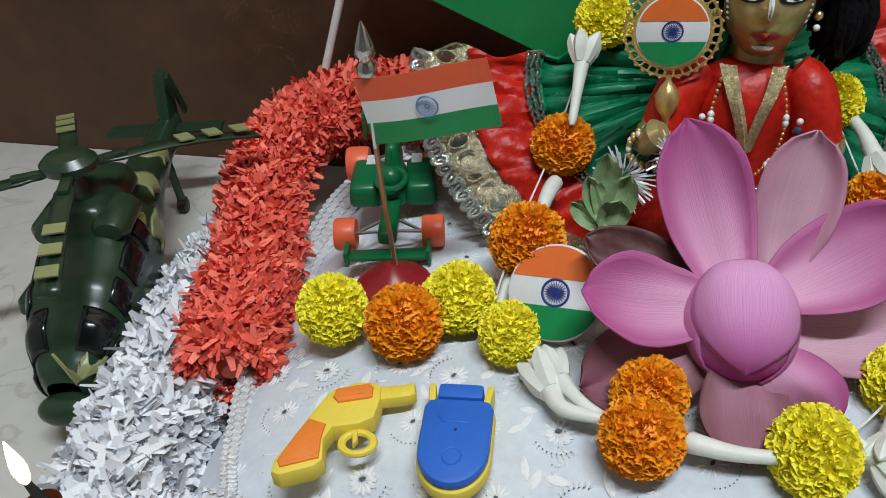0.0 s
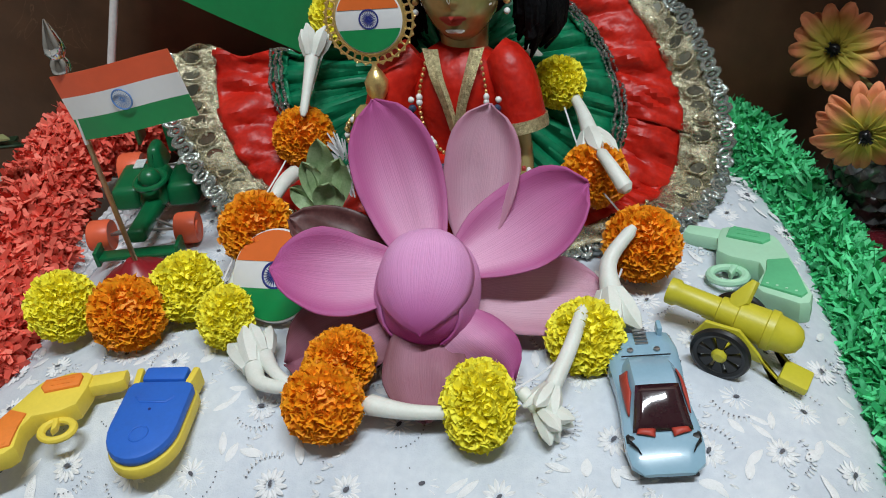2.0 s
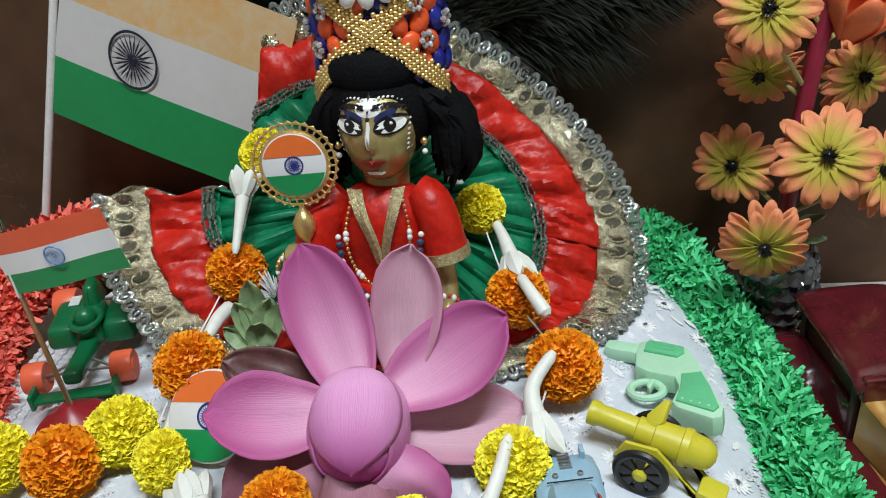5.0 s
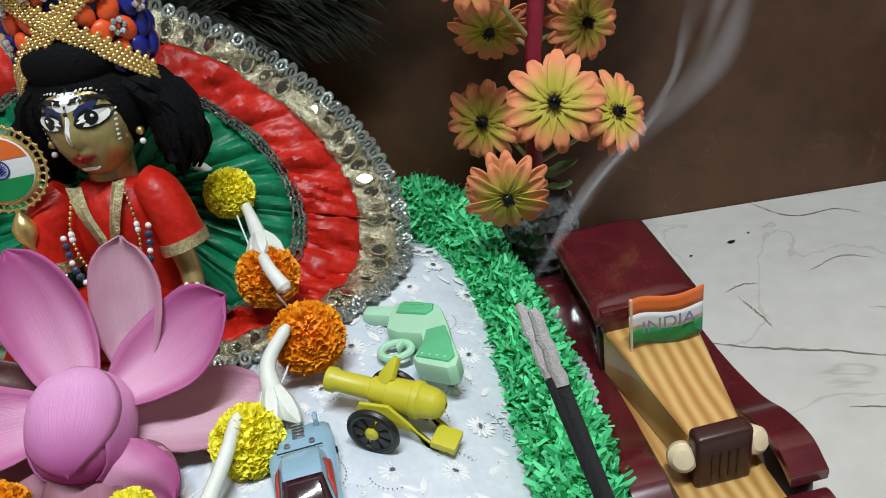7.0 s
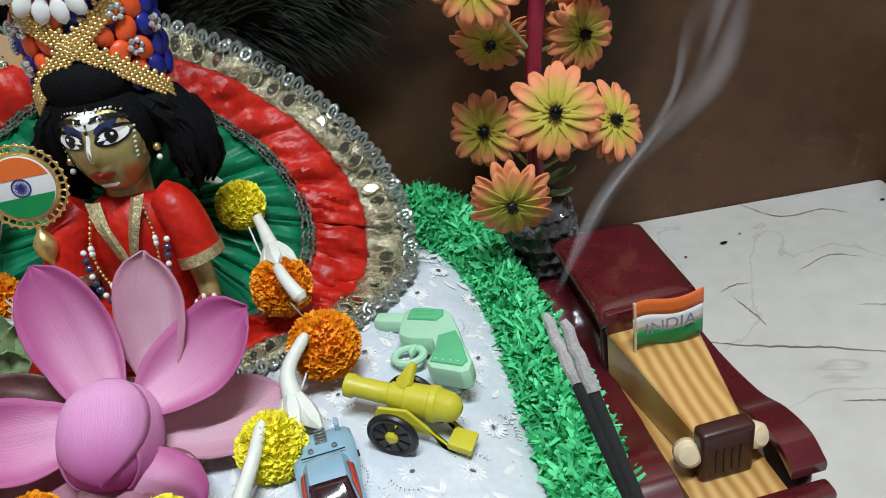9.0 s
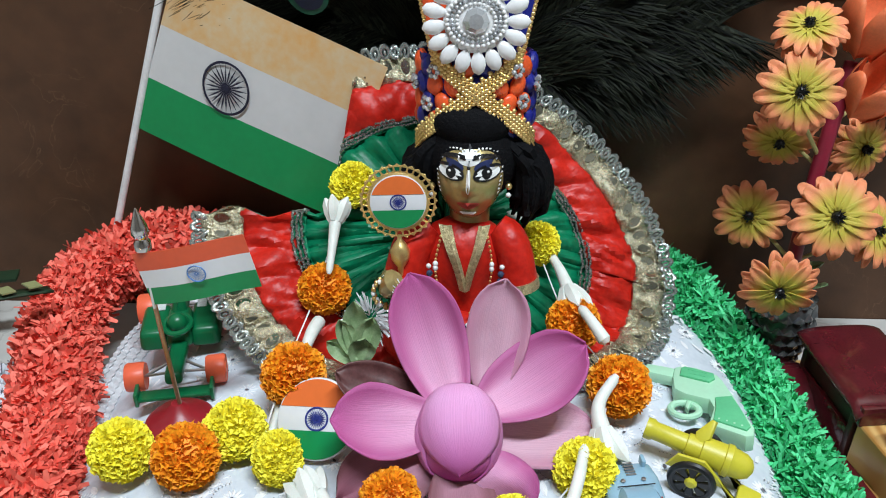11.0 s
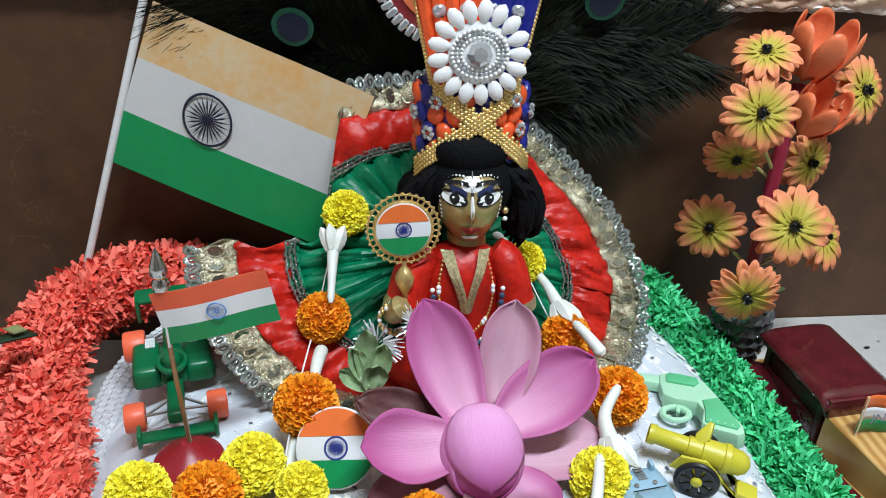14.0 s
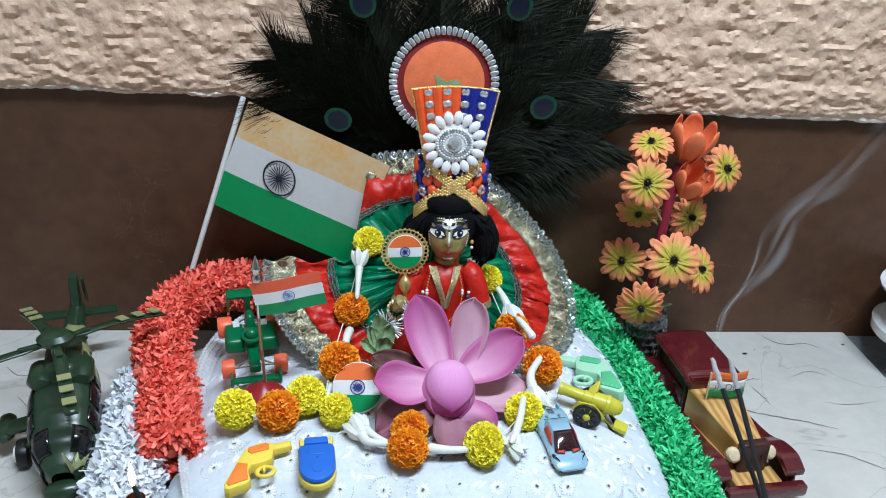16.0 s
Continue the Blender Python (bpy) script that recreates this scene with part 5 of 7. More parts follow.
def chakra(parent, fr, r, mt, spokes=24, bar=0.05, lift=0.0006, hubr=0.14, rim=0.09):
    wheel = part("wheel_emblem", Shape().add(*[(v, f) for v, f in [ring(r, r * rim, 40, 6)]][0], 0, fr @ T((0, 0, lift)) @ Matrix.Diagonal((1, 1, 0.25, 1))), mt, parent, "spoked wheel emblem")
    g = Shape().add(*lathe([(r * hubr, 0), (r * hubr * 0.9, 0.0003)], 16), 0, fr @ T((0, 0, lift)))
    part("hub", g, mt, wheel)
    g = Shape()
    for k in range(spokes):
        a = 2 * math.pi * k / spokes
        m = fr @ T((0, 0, lift)) @ Euler((0, 0, a)).to_matrix().to_4x4()
        b = r * bar
        g.add([(r * 0.1, -b * 0.6, 0.0001), (r * 0.6, -b, 0.0001), (r * 0.97, 0, 0.0001), (r * 0.6, b, 0.0001), (r * 0.1, b * 0.6, 0.0001)], [(0, 1, 2, 3, 4)], 0, m)
    part("spokes", g, mt, wheel, kind="stuff")


# large paper flag leaning on the wall
F_TL, F_TR, F_POLE = Vector((-0.080, 0.572, 0.276)), Vector((0.060, 0.536, 0.214)), Vector((-0.138, 0.556, 0.105))
pd = (F_TL - F_POLE).normalized()
FM = basis(F_TL - pd * 0.112, F_TR - F_TL, pd)
big_flag = thing("large_flag", FM, "faded tricolour paper flag on a white stick against the wall", "flag")
skew = Matrix.Identity(4)
loc = FM.inverted().to_3x3() @ pd
skew[0][1] = loc.x / loc.y
pt = flag_cloth(big_flag, 0.150, 0.112, ("faded", "faded_white", "flag_green"), 0.0022, curl=-0.002)
for c in list(big_flag.children):
    c.matrix_basis = skew
chakra(big_flag, skew @ T((0.058, 0.0575, 0.0010)), 0.0165, "ink", bar=0.035, lift=0.0012, rim=0.05)
p0, p1 = FM.inverted() @ (F_POLE - pd * 0.075), FM.inverted() @ (F_TL + pd * 0.002)
part("stick", Shape().add(*tube([p0, p1], 0.0027, 12)), "stick_white", big_flag)

# small flag on a stand
stand = thing("flag_stand", T((-0.047, 0.385, 0.0615)), "small tricolour table flag on a bronze rod with maroon base", "flag")
part("base", Shape().add(*lathe([(0.019, 0), (0.0195, 0.003), (0.015, 0.007), (0.007, 0.011), (0.003, 0.016)], 32)), "maroon_plastic", stand)
part("rod", Shape().add(*tube([(0.002, 0, 0.012), (0, 0, 0.065), (-0.001, 0, 0.118)], 0.0013, 10)), "copper_rod", stand)
part("finial", Shape().add(*lathe([(0.0012, 0.116), (0.0042, 0.117), (0.0042, 0.121), (0.0030, 0.123), (0.0046, 0.126), (0.0040, 0.130), (0.0016, 0.137), (0.0003, 0.140)], 18)), "chrome", stand, "pointed chrome finial")
sf = part("flag", Shape().bm(box(0.0016, 0.0016, 0.030, 0.0003, 1), 0, T((0, -0.0015, 0.097))), "flag_white", stand, "printed tricolour flag")
fm = T((0.0, -0.0018, 0.0845)) @ Euler((radians(90), 0, 0)).to_matrix().to_4x4() @ Euler((0, 0, radians(11))).to_matrix().to_4x4()
for k, mt in enumerate(("flag_red", "flag_white", "flag_green")):
    v0 = 1 - (k + 1) / 3
    g = Shape().add(*grid(20, 5, lambda a, b: (0.058 * a, 0.031 * (v0 + b / 3), 0.0016 * math.sin(a * 5) - 0.001 * a)), 0, fm)
    ob = part(("saffron_band", "white_band", "green_band")[k], g, mt, sf, smooth=False)
    so = ob.modifiers.new("thickness", "SOLIDIFY")
    so.thickness, so.offset = 0.0004, 0
cw = Shape().add(*ring(0.0046, 0.0004, 32, 5), 0, fm @ T((0.0295, 0.0155, 0.0021)))
for k in range(24):
    a = math.pi * k / 12
    cw.add([(0.0004, -0.0001, 0), (0.0044, -0.0001, 0), (0.0044, 0.0001, 0), (0.0004, 0.0001, 0)], [(0, 1, 2, 3)], 0, fm @ T((0.0295, 0.0155, 0.0021)) @ Euler((0, 0, a)).to_matrix().to_4x4())
M["pale_blue_ink"] = mat("pale_blue_ink", (0.10, 0.22, 0.50), 0.4)
part("wheel_emblem", cw, "pale_blue_ink", sf, "pale blue spoked wheel")


# round badge and framed emblem
def tri_disc(parent, r, thick, mats):
    part("disc", Shape().add(*lathe([(r * 0.97, 0), (r, thick * 0.4), (r * 0.985, thick * 0.8), (r * 0.95, thick)], 56)), "flag_white", parent, "white glossy disc")
    lim = math.sqrt(1 - (0.33) ** 2)
    for sgn, mt, nm in ((1, mats[0], "saffron_band"), (-1, mats[1], "green_band")):
        a0 = math.asin(0.30)
        vs = [(0.955 * r * math.cos(a0 + (math.pi - 2 * a0) * k / 24), sgn * 0.955 * r * math.sin(a0 + (math.pi - 2 * a0) * k / 24), thick + 0.0003) for k in range(25)]
        part(nm, Shape().add(vs, [tuple(range(25)) if sgn > 0 else tuple(range(24, -1, -1))]), mt, parent)
    chakra(parent, T((0, 0, thick)), r * 0.27, "navy", bar=0.05, lift=0.0004)


bd = basis((0.036, 0.369, 0.0830), (1, -0.10, 0.06), (-0.10, 0.037, 0.0245))
badge = thing("round_badge", bd, "glossy round tricolour badge leaning among the flowers", "badge")
tri_disc(badge, 0.0222, 0.0022, ("saffron", "flag_green"))
md = basis((0.076, 0.4420, 0.1780), (1, 0.05, 0.02), (0, 0.16, 1)) @ Matrix.Scale(0.86, 4)
emblem = thing("framed_emblem", md, "round tricolour emblem in an openwork gold frame", "ornament")
tri_disc(emblem, 0.0185, 0.0016, ("saffron", "flag_green"))
part("frame", Shape().add(*ring(0.0188, 0.0013, 56, 8)), "gold", emblem)
lace_g = Shape()
for k in range(32):
    a = 2 * math.pi * k / 32
    m = T((0.0222 * math.cos(a), 0.0222 * math.sin(a), 0))
    lace_g.add(*ring(0.0024, 0.00055, 10, 5), 0, m)
    lace_g.add(*ball(0.00085, 6, 5), 0, T((0.0248 * math.cos(a), 0.0248 * math.sin(a), 0)))
part("openwork", lace_g, "gold", emblem, "looped gold openwork", kind="stuff")
part("outer_ring", Shape().add(*ring(0.0237, 0.0006, 56, 6)), "gold", emblem)
part("handle", Shape().add(*lathe([(0.0015, -0.052), (0.0022, -0.046), (0.0060, -0.040), (0.0068, -0.034), (0.0040, -0.029), (0.0016, -0.026), (0.0014, -0.023)], 18), 0, Euler((radians(-90), 0, 0)).to_matrix().to_4x4()), "gold", emblem, "turned gold handle")


def rot(rx=0, ry=0, rz=0):
    return Euler((radians(rx), radians(ry), radians(rz))).to_matrix().to_4x4()


# ---- toy guns ----
def toy_gun(m, main, accent, label, mirror=False):
    k = -1 if mirror else 1
    gun = thing("toy_gun", m, label, "toy", "toy guns")

    def pl(name, pts, z0, th, bev, mt, lab=""):
        out = [(x / 1000, k * y / 1000) for x, y in pts]
        part(name, Shape().bm(plate(out, th, bev), 0, T((0, 0, z0))), mt, gun, lab)
    pl("frame", [(-22, 9), (-15, 23), (-12, 27), (1, 32), (10, 31), (13, 29), (13, 19), (11, 8), (4, 4), (-9, 2), (-12, -5), (-10.5, -17), (-14, -21), (-30, -26), (-34, -24), (-34, -17), (-27, -3)], 0, 0.0115, 0.0018, main)
    pl("barrel", [(12, 30), (27, 31.5), (30, 31), (30.5, 24), (27, 22), (12, 20)], 0.002, 0.0085, 0.0025, main)
    pl("front_sight", [(24, 31), (29, 31), (29, 33.5), (26, 33)], 0.004, 0.004, 0.0005, main)
    pl("grip", [(-21, 7), (-12, 3.5), (-13, -5), (-12.5, -17), (-30, -22), (-32, -18), (-26, -3)], 0.0105, 0.0022, 0.0010, accent, "coloured rubber grip")
    pl("cylinder", [(-11, 21), (-10, 26), (7, 29.5), (9, 27), (9, 20), (-8, 17)], 0.0105, 0.0026, 0.0012, accent, "coloured revolver cylinder")
    for dy in (20.5, 24.0):
        pl("flute", [(-6, dy), (-6, dy + 1.1), (5, dy + 2.6), (5, dy + 1.5)], 0.0128, 0.0005, 0.0, accent)
    ringm = T((0.0035, k * -0.0035, 0.0055)) @ Matrix.Diagonal((1.15, 0.95, 1, 1))
    part("trigger_guard", Shape().add(*ring(0.0068, 0.0019, 28, 8), 0, ringm), main, gun)
    pl("trigger", [(0, 3), (3, 3), (3.5, -3), (1.5, -6), (1, -2)], 0.004, 0.004, 0.0006, main)
    for i in range(4):
        pl("rivet", [(-28 + 4 * i, -19.5 + 1.0 * i), (-27 + 4 * i, -19.5 + i), (-27 + 4 * i, -18.5 + i), (-28 + 4 * i, -18.5 + i)], 0.0126, 0.0003, 0, "rubber_orange" if accent == "rubber_orange" else main)
    return gun


toy_gun(T((-0.0360, 0.2850, 0.0625)) @ rot(0, 0, 11.4) @ Matrix.Scale(0.83, 4), "rubber_yellow", "rubber_orange", "yellow and orange rubber toy revolver lying flat")
toy_gun(T((0.2485, 0.4065, 0.0590)) @ rot(2, 6, 162) @ Matrix.Scale(1.02, 4), "mint", "mint_dark", "pale mint and green rubber toy revolver lying flat", True)

# ---- blue toy phone ----
ph = thing("toy_phone", T((0.0060, 0.2920, 0.0625)) @ rot(0, 0, 6) @ Matrix.Diagonal((0.90, 1, 1, 1)), "blue and yellow rubber toy flip phone lying closed", "toy")


def capsule(w, l, top, n=14):
    pts = []
    for i in range(n + 1):
        a = math.pi + math.pi * i / n
        pts.append((w * math.cos(a), -l + w + (w * 1.25) * math.sin(a) * 0.9))
    return pts + [(w, top - 0.004), (w * 0.86, top), (-w * 0.86, top), (-w, top - 0.004)]


part("lower_shell", Shape().bm(plate(capsule(0.0163, 0.0255, 0.0165), 0.0062, 0.0014)), "rubber_yellow", ph, "yellow lower shell")
part("upper_shell", Shape().bm(plate(capsule(0.0157, 0.0245, 0.0155), 0.0055, 0.0020), 0, T((0, 0, 0.0060))), "rubber_blue", ph, "blue lid with moulded lines")
part("hinge", Shape().bm(box(0.021, 0.008, 0.010, 0.002), 0, T((0, 0.0195, 0.007))), "rubber_blue", ph)
for sgn in (-1, 1):
    part("hinge_lug", Shape().bm(box(0.0035, 0.010, 0.010, 0.0014), 0, T((sgn * 0.0130, 0.0185, 0.0065)) @ rot(0, 0, -sgn * 8)), "rubber_yellow", ph)
part("groove", Shape().add(*tube([(-0.009, 0.006, 0.0114), (-0.006, 0.003, 0.0115), (0.006, 0.003, 0.0115), (0.009, 0.006, 0.0114)], 0.0006, 6)), "rubber_blue", ph)
part("ring_mark", Shape().add(*ring(0.004, 0.0005, 20, 5), 0, T((0, -0.014, 0.0114))), "rubber_blue", ph)
part("dot", Shape().add(*ball(0.0007, 8, 5), 0, T((0, -0.001, 0.0115))), "navy", ph)

# ---- pale blue toy sports car ----
cm = thing("toy_sports_car", T((0.2045, 0.3190, 0.0585)) @ rot(1.5, 0, 9.0) @ Matrix.Diagonal((0.98, 0.90, 1.0, 1)), "pale blue die-cast toy sports car with dark windows", "toy car")
# profile along the car: y from tail to nose, half width, sill height, deck height
rows = [(0.0370, 0.0125, 0.005, 0.0135), (0.0350, 0.0140, 0.004, 0.0150), (0.0260, 0.0150, 0.003, 0.0160), (0.0150, 0.0148, 0.003, 0.0150), (0.0050, 0.0140, 0.003, 0.0135), (-0.0060, 0.0140, 0.003, 0.0125), (-0.0160, 0.0148, 0.003, 0.0120), (-0.0260, 0.0150, 0.003, 0.0100), (-0.0330, 0.0138, 0.003, 0.0072), (-0.0365, 0.0095, 0.0032, 0.0050)]
vs, fs = [], []
sec = 12
for y, w, z0, z1 in rows:
    for k in range(sec):
        a = 2 * math.pi * (k + 0.5) / sec
        ca, sa = math.cos(a), math.sin(a)
        x = w * math.copysign(abs(ca) ** 0.45, ca)
        z = (z0 + z1) / 2 + (z1 - z0) / 2 * math.copysign(abs(sa) ** 0.55, sa)
        vs.append((x, y, z))
for j in range(len(rows) - 1):
    for k in range(sec):
        n = (k + 1) % sec
        fs.append((j * sec + k, (j + 1) * sec + k, (j + 1) * sec + n, j * sec + n))
fs += [tuple(range(sec)), tuple((len(rows) - 1) * sec + sec - 1 - k for k in range(sec))]
part("body", Shape().add(vs, fs), "car_blue", cm, "pale blue painted body")


def quad_panel(name, pts, mt, th=0.0006, lab="", par=cm):
    """A thin curved panel between four corner points."""
    a, b, c, d = [Vector(p) for p in pts]
    nrm = (b - a).cross(d - a).normalized()
    g = Shape().add(*grid(6, 6, lambda u, v: a.lerp(b, u).lerp(d.lerp(c, u), v) + nrm * 0.0011 * math.sin(math.pi * u) ** 0.5 * (0.4 + 0.6 * math.sin(math.pi * v))))
    ob = part(name, g, mt, par, lab)
    ob.modifiers.new("thickness", "SOLIDIFY").thickness = th
    return ob


cab = Shape()
cabin_rows = [(0.020, 0.0095, 0.0150), (0.012, 0.0108, 0.0195), (0.004, 0.0112, 0.0205), (-0.004, 0.0110, 0.0200), (-0.016, 0.0118, 0.0135), (-0.020, 0.0120, 0.0112)]
vs, fs = [], []
for y, w, h in cabin_rows:
    for k, (sx, hz) in enumerate(((-1.08, 0.0), (-0.95, 0.62), (-0.72, 0.96), (0, 1.0), (0.72, 0.96), (0.95, 0.62), (1.08, 0.0))):
        vs.append((w * sx, y, 0.0095 + (h - 0.0095) * hz))
for j in range(5):
    for k in range(6):
        fs.append((j * 7 + k, (j + 1) * 7 + k, (j + 1) * 7 + k + 1, j * 7 + k + 1))
part("cabin", cab.add(vs, fs), "car_blue", cm)
quad_panel("windscreen", [(-0.0115, -0.0205, 0.0115), (0.0115, -0.0205, 0.0115), (0.0084, -0.0035, 0.0205), (-0.0084, -0.0035, 0.0205)], "dark_glass", lab="dark glossy windscreen")
for sgn in (-1, 1):
    quad_panel("side_window", [(sgn * 0.0121, -0.013, 0.0128), (sgn * 0.0120, 0.010, 0.0135), (sgn * 0.0098, 0.007, 0.0188), (sgn * 0.0103, -0.005, 0.0185)][::sgn], "red_seat", lab="reddish side window")
    quad_panel("headlight", [(sgn * 0.0095, -0.030, 0.0092), (sgn * 0.0135, -0.026, 0.0105), (sgn * 0.0138, -0.0235, 0.0112), (sgn * 0.0108, -0.027, 0.0100)][::sgn], "black_window")
    quad_panel("bonnet_vent", [(sgn * 0.0035, -0.0235, 0.0114), (sgn * 0.0105, -0.0215, 0.0117), (sgn * 0.0095, -0.0195, 0.0125), (sgn * 0.0030, -0.0200, 0.0125)][::sgn], "red_seat")
    part("tail_fin", Shape().bm(box(0.0022, 0.006, 0.0055, 0.0008), 0, T((sgn * 0.0085, 0.0350, 0.0165))), "car_blue", cm)
    part("stripe", Shape().bm(box(0.0012, 0.0002, 0.004)), "tyre", cm, m=T((sgn * 0.0149, 0.02, 0.009)))
    for y in (0.0225, -0.0215):
        wh = part("wheel", Shape().add(*lathe([(0.0044, -0.003), (0.0052, -0.002), (0.0052, 0.002), (0.0044, 0.003)], 24), 0, T((sgn * 0.0112, y, 0.0052)) @ rot(0, 90, 0)), "tyre", cm)
        part("rim", Shape().add(*ring(0.0030, 0.0006, 20, 6), 0, T((sgn * 0.0143, y, 0.0052)) @ rot(0, 90, 0)), "chrome", wh)
    part("roof_bolt", Shape().add(*lathe([(0.0014, 0), (0.0012, 0.0006), (0.0006, 0.0007)], 14), 0, T((sgn * 0.0055, 0.0225, 0.0160))), "grey_metal", cm)
for i in range(5):
    part("engine_rib", Shape().bm(box(0.0055, 0.0012, 0.0008, 0.0002, 1), 0, T((0, 0.0265 + 0.0021 * i, 0.0162))), "grey_metal", cm)
part("front_splitter", Shape().bm(box(0.022, 0.004, 0.0012, 0.0004), 0, T((0, -0.0345, 0.0030))), "tyre", cm)
part("panel_line", Shape().bm(box(0.020, 0.0005, 0.0004), 0, T((0, 0.0175, 0.0172))), "tyre", cm)

# ---- toy cannon ----
a0, a1 = Vector((0.2155, 0.3775, 0.0805)), Vector((0.2600, 0.3575, 0.0745))
ca = thing("toy_cannon", T((0.234, 0.361, 0.0565)), "yellow plastic toy cannon with black spoked wheels", "toy")
CAI = T((-0.236, -0.365, -0.058))
bx = (a1 - a0).normalized()
BM = CAI @ Matrix.Translation(a0) @ bx.to_track_quat("Z", "Y").to_matrix().to_4x4()
Lb = (a1 - a0).length
part("barrel", Shape().add(*lathe([(0.0040, 0.002), (0.0058, 0.0), (0.0060, 0.0035), (0.0050, 0.0050), (0.0052, 0.022), (0.0062, 0.0225), (0.0066, 0.030), (0.0076, 0.0305), (0.0080, 0.042), (0.0088, 0.0425), (0.0088, 0.0455), (0.0078, 0.0465), (0.0070, 0.0525), (0.0050, 0.0560), (0.0018, 0.0575), (0.0016, Lb + 0.001)], 28), 0, BM), "cannon_yellow", ca)
part("muzzle", Shape().add(*lathe([(0.0036, 0.0012), (0.0034, 0.0022)], 20), 0, BM), "black_paint", ca)
ax = Vector((bx.y, -bx.x, 0)).normalized()
for sgn in (1, -1):
    c = Vector((0.2400, 0.3600, 0.0715)) + ax * (0.0135 * sgn)
    wm = CAI @ Matrix.Translation(c) @ (ax * sgn).to_track_quat("Z", "Y").to_matrix().to_4x4()
    wheel = part("wheel", Shape().add(*ring(0.0106, 0.0020, 36, 8), 0, wm), "tyre", ca, "black spoked wheel")
    for k in range(8):
        part("spoke", Shape().bm(plate([(-0.0008, 0.002), (0.0008, 0.002), (0.0030, 0.0098), (-0.0030, 0.0098)], 0.0022, 0.0004, 1), 0, wm @ rot(0, 0, 45 * k) @ T((0, 0, -0.0011))), "tyre", wheel)
    part("hub", Shape().add(*lathe([(0.0032, -0.002), (0.0032, 0.0018), (0.0020, 0.0030), (0.0004, 0.0032)], 18), 0, wm), "cannon_yellow", wheel)
    part("cheek", Shape().bm(plate([(-0.014, 0), (-0.010, 0.010), (0.004, 0.012), (0.014, 0.004), (0.028, -0.013), (0.031, -0.0105), (0.016, 0.0)], 0.002, 0.0005), 0, CAI @ T(Vector((0.240, 0.363, 0.0670)) + ax * (0.0065 * sgn - 0.001)) @ basis((0, 0, 0), bx, (0, 0, 1))), "cannon_yellow", ca)
part("axle", Shape().add(*tube([Vector((0.2400, 0.3600, 0.0715)) + ax * s for s in (-0.0135, 0.0135)], 0.0018, 10), 0, CAI), "cannon_yellow", ca)
part("trail", Shape().bm(box(0.012, 0.012, 0.004, 0.0012), 0, CAI @ T((0.2655, 0.3475, 0.0605)) @ rot(0, 12, -25)), "cannon_yellow", ca)
part("lever", Shape().bm(plate([(-0.006, -0.002), (0.004, 0.0), (0.010, 0.008), (0.008, 0.010), (-0.002, 0.006)], 0.004, 0.0012), 0, CAI @ T((0.2440, 0.3660, 0.0810)) @ rot(35, -30, -10)), "cannon_yellow", ca)

# ---- green racing car ----
rf = Vector((0.21, -0.98, 0)).normalized()
rc = thing("toy_racing_car", basis((-0.0655, 0.4500, 0.0610), (0.98, 0.21, 0), (-0.21, 0.98, 0)), "dark green plastic toy racing car with coral wheels", "toy car")
part("nose", Shape().bm(box(0.010, 0.046, 0.008, 0.003, 3), 0, T((0, -0.021, 0.012)) @ rot(-6, 0, 0)), "car_green", rc)
part("cockpit", Shape().bm(box(0.017, 0.030, 0.015, 0.004, 3, 0.8), 0, T((0, 0.008, 0.017))), "car_green", rc)
part("helmet", Shape().add(*ball(0.0062, 20, 12), 0, T((0, 0.000, 0.025))), "car_green", rc, "round driver helmet moulded in green")
part("cockpit_rim", Shape().add(*ring(0.0082, 0.0016, 28, 8), 0, T((0, 0.000, 0.0235)) @ Matrix.Diagonal((1, 1.25, 1, 1))), "car_green", rc)
part("airbox", Shape().bm(box(0.011, 0.022, 0.016, 0.004, 3, 0.6), 0, T((0, 0.022, 0.028))), "car_green", rc)
for sgn in (-1, 1):
    part("side_pod", Shape().bm(box(0.019, 0.036, 0.014, 0.0045, 3, 0.9), 0, T((sgn * 0.0155, 0.014, 0.0135))), "car_green", rc)
    part("pod_sticker", Shape().bm(box(0.006, 0.010, 0.0006), 0, T((sgn * 0.013, 0.026, 0.0212))), "sticker", rc, "worn white sticker")
    for y, r, w in ((-0.030, 0.0088, 0.0115), (0.040, 0.0105, 0.0135)):
        wh = part("wheel", Shape().add(*lathe([(r * 0.55, -w * 0.42), (r * 0.92, -w * 0.5), (r, -w * 0.38), (r, w * 0.38), (r * 0.92, w * 0.5), (r * 0.55, w * 0.42)], 28), 0, T((sgn * 0.0235, y, r)) @ rot(0, 90, 0)), "neon_orange", rc, "coral orange wheel")
        part("wheel_cap", Shape().add(*lathe([(r * 0.5, -0.001), (r * 0.4, 0.0006), (r * 0.1, 0.0008)], 16), 0, T((sgn * (0.0235 + w * 0.46), y, r)) @ rot(0, 90 * sgn, 0)), "neon_orange", wh)
        part("axle", Shape().add(*tube([(0, y, r + 0.001), (sgn * 0.019, y, r)], 0.0009, 8)), "grey_metal", rc)
        part("wishbone", Shape().add(*tube([(sgn * 0.004, y + 0.009, r + 0.002), (sgn * 0.018, y, r)], 0.0009, 8)), "grey_metal", rc)
    part("front_endplate", Shape().bm(box(0.0022, 0.011, 0.009, 0.0006), 0, T((sgn * 0.0215, -0.045, 0.0065))), "car_green", rc)
    part("rear_endplate", Shape().bm(box(0.0022, 0.014, 0.017, 0.0006), 0, T((sgn * 0.0190, 0.057, 0.030))), "car_green", rc)
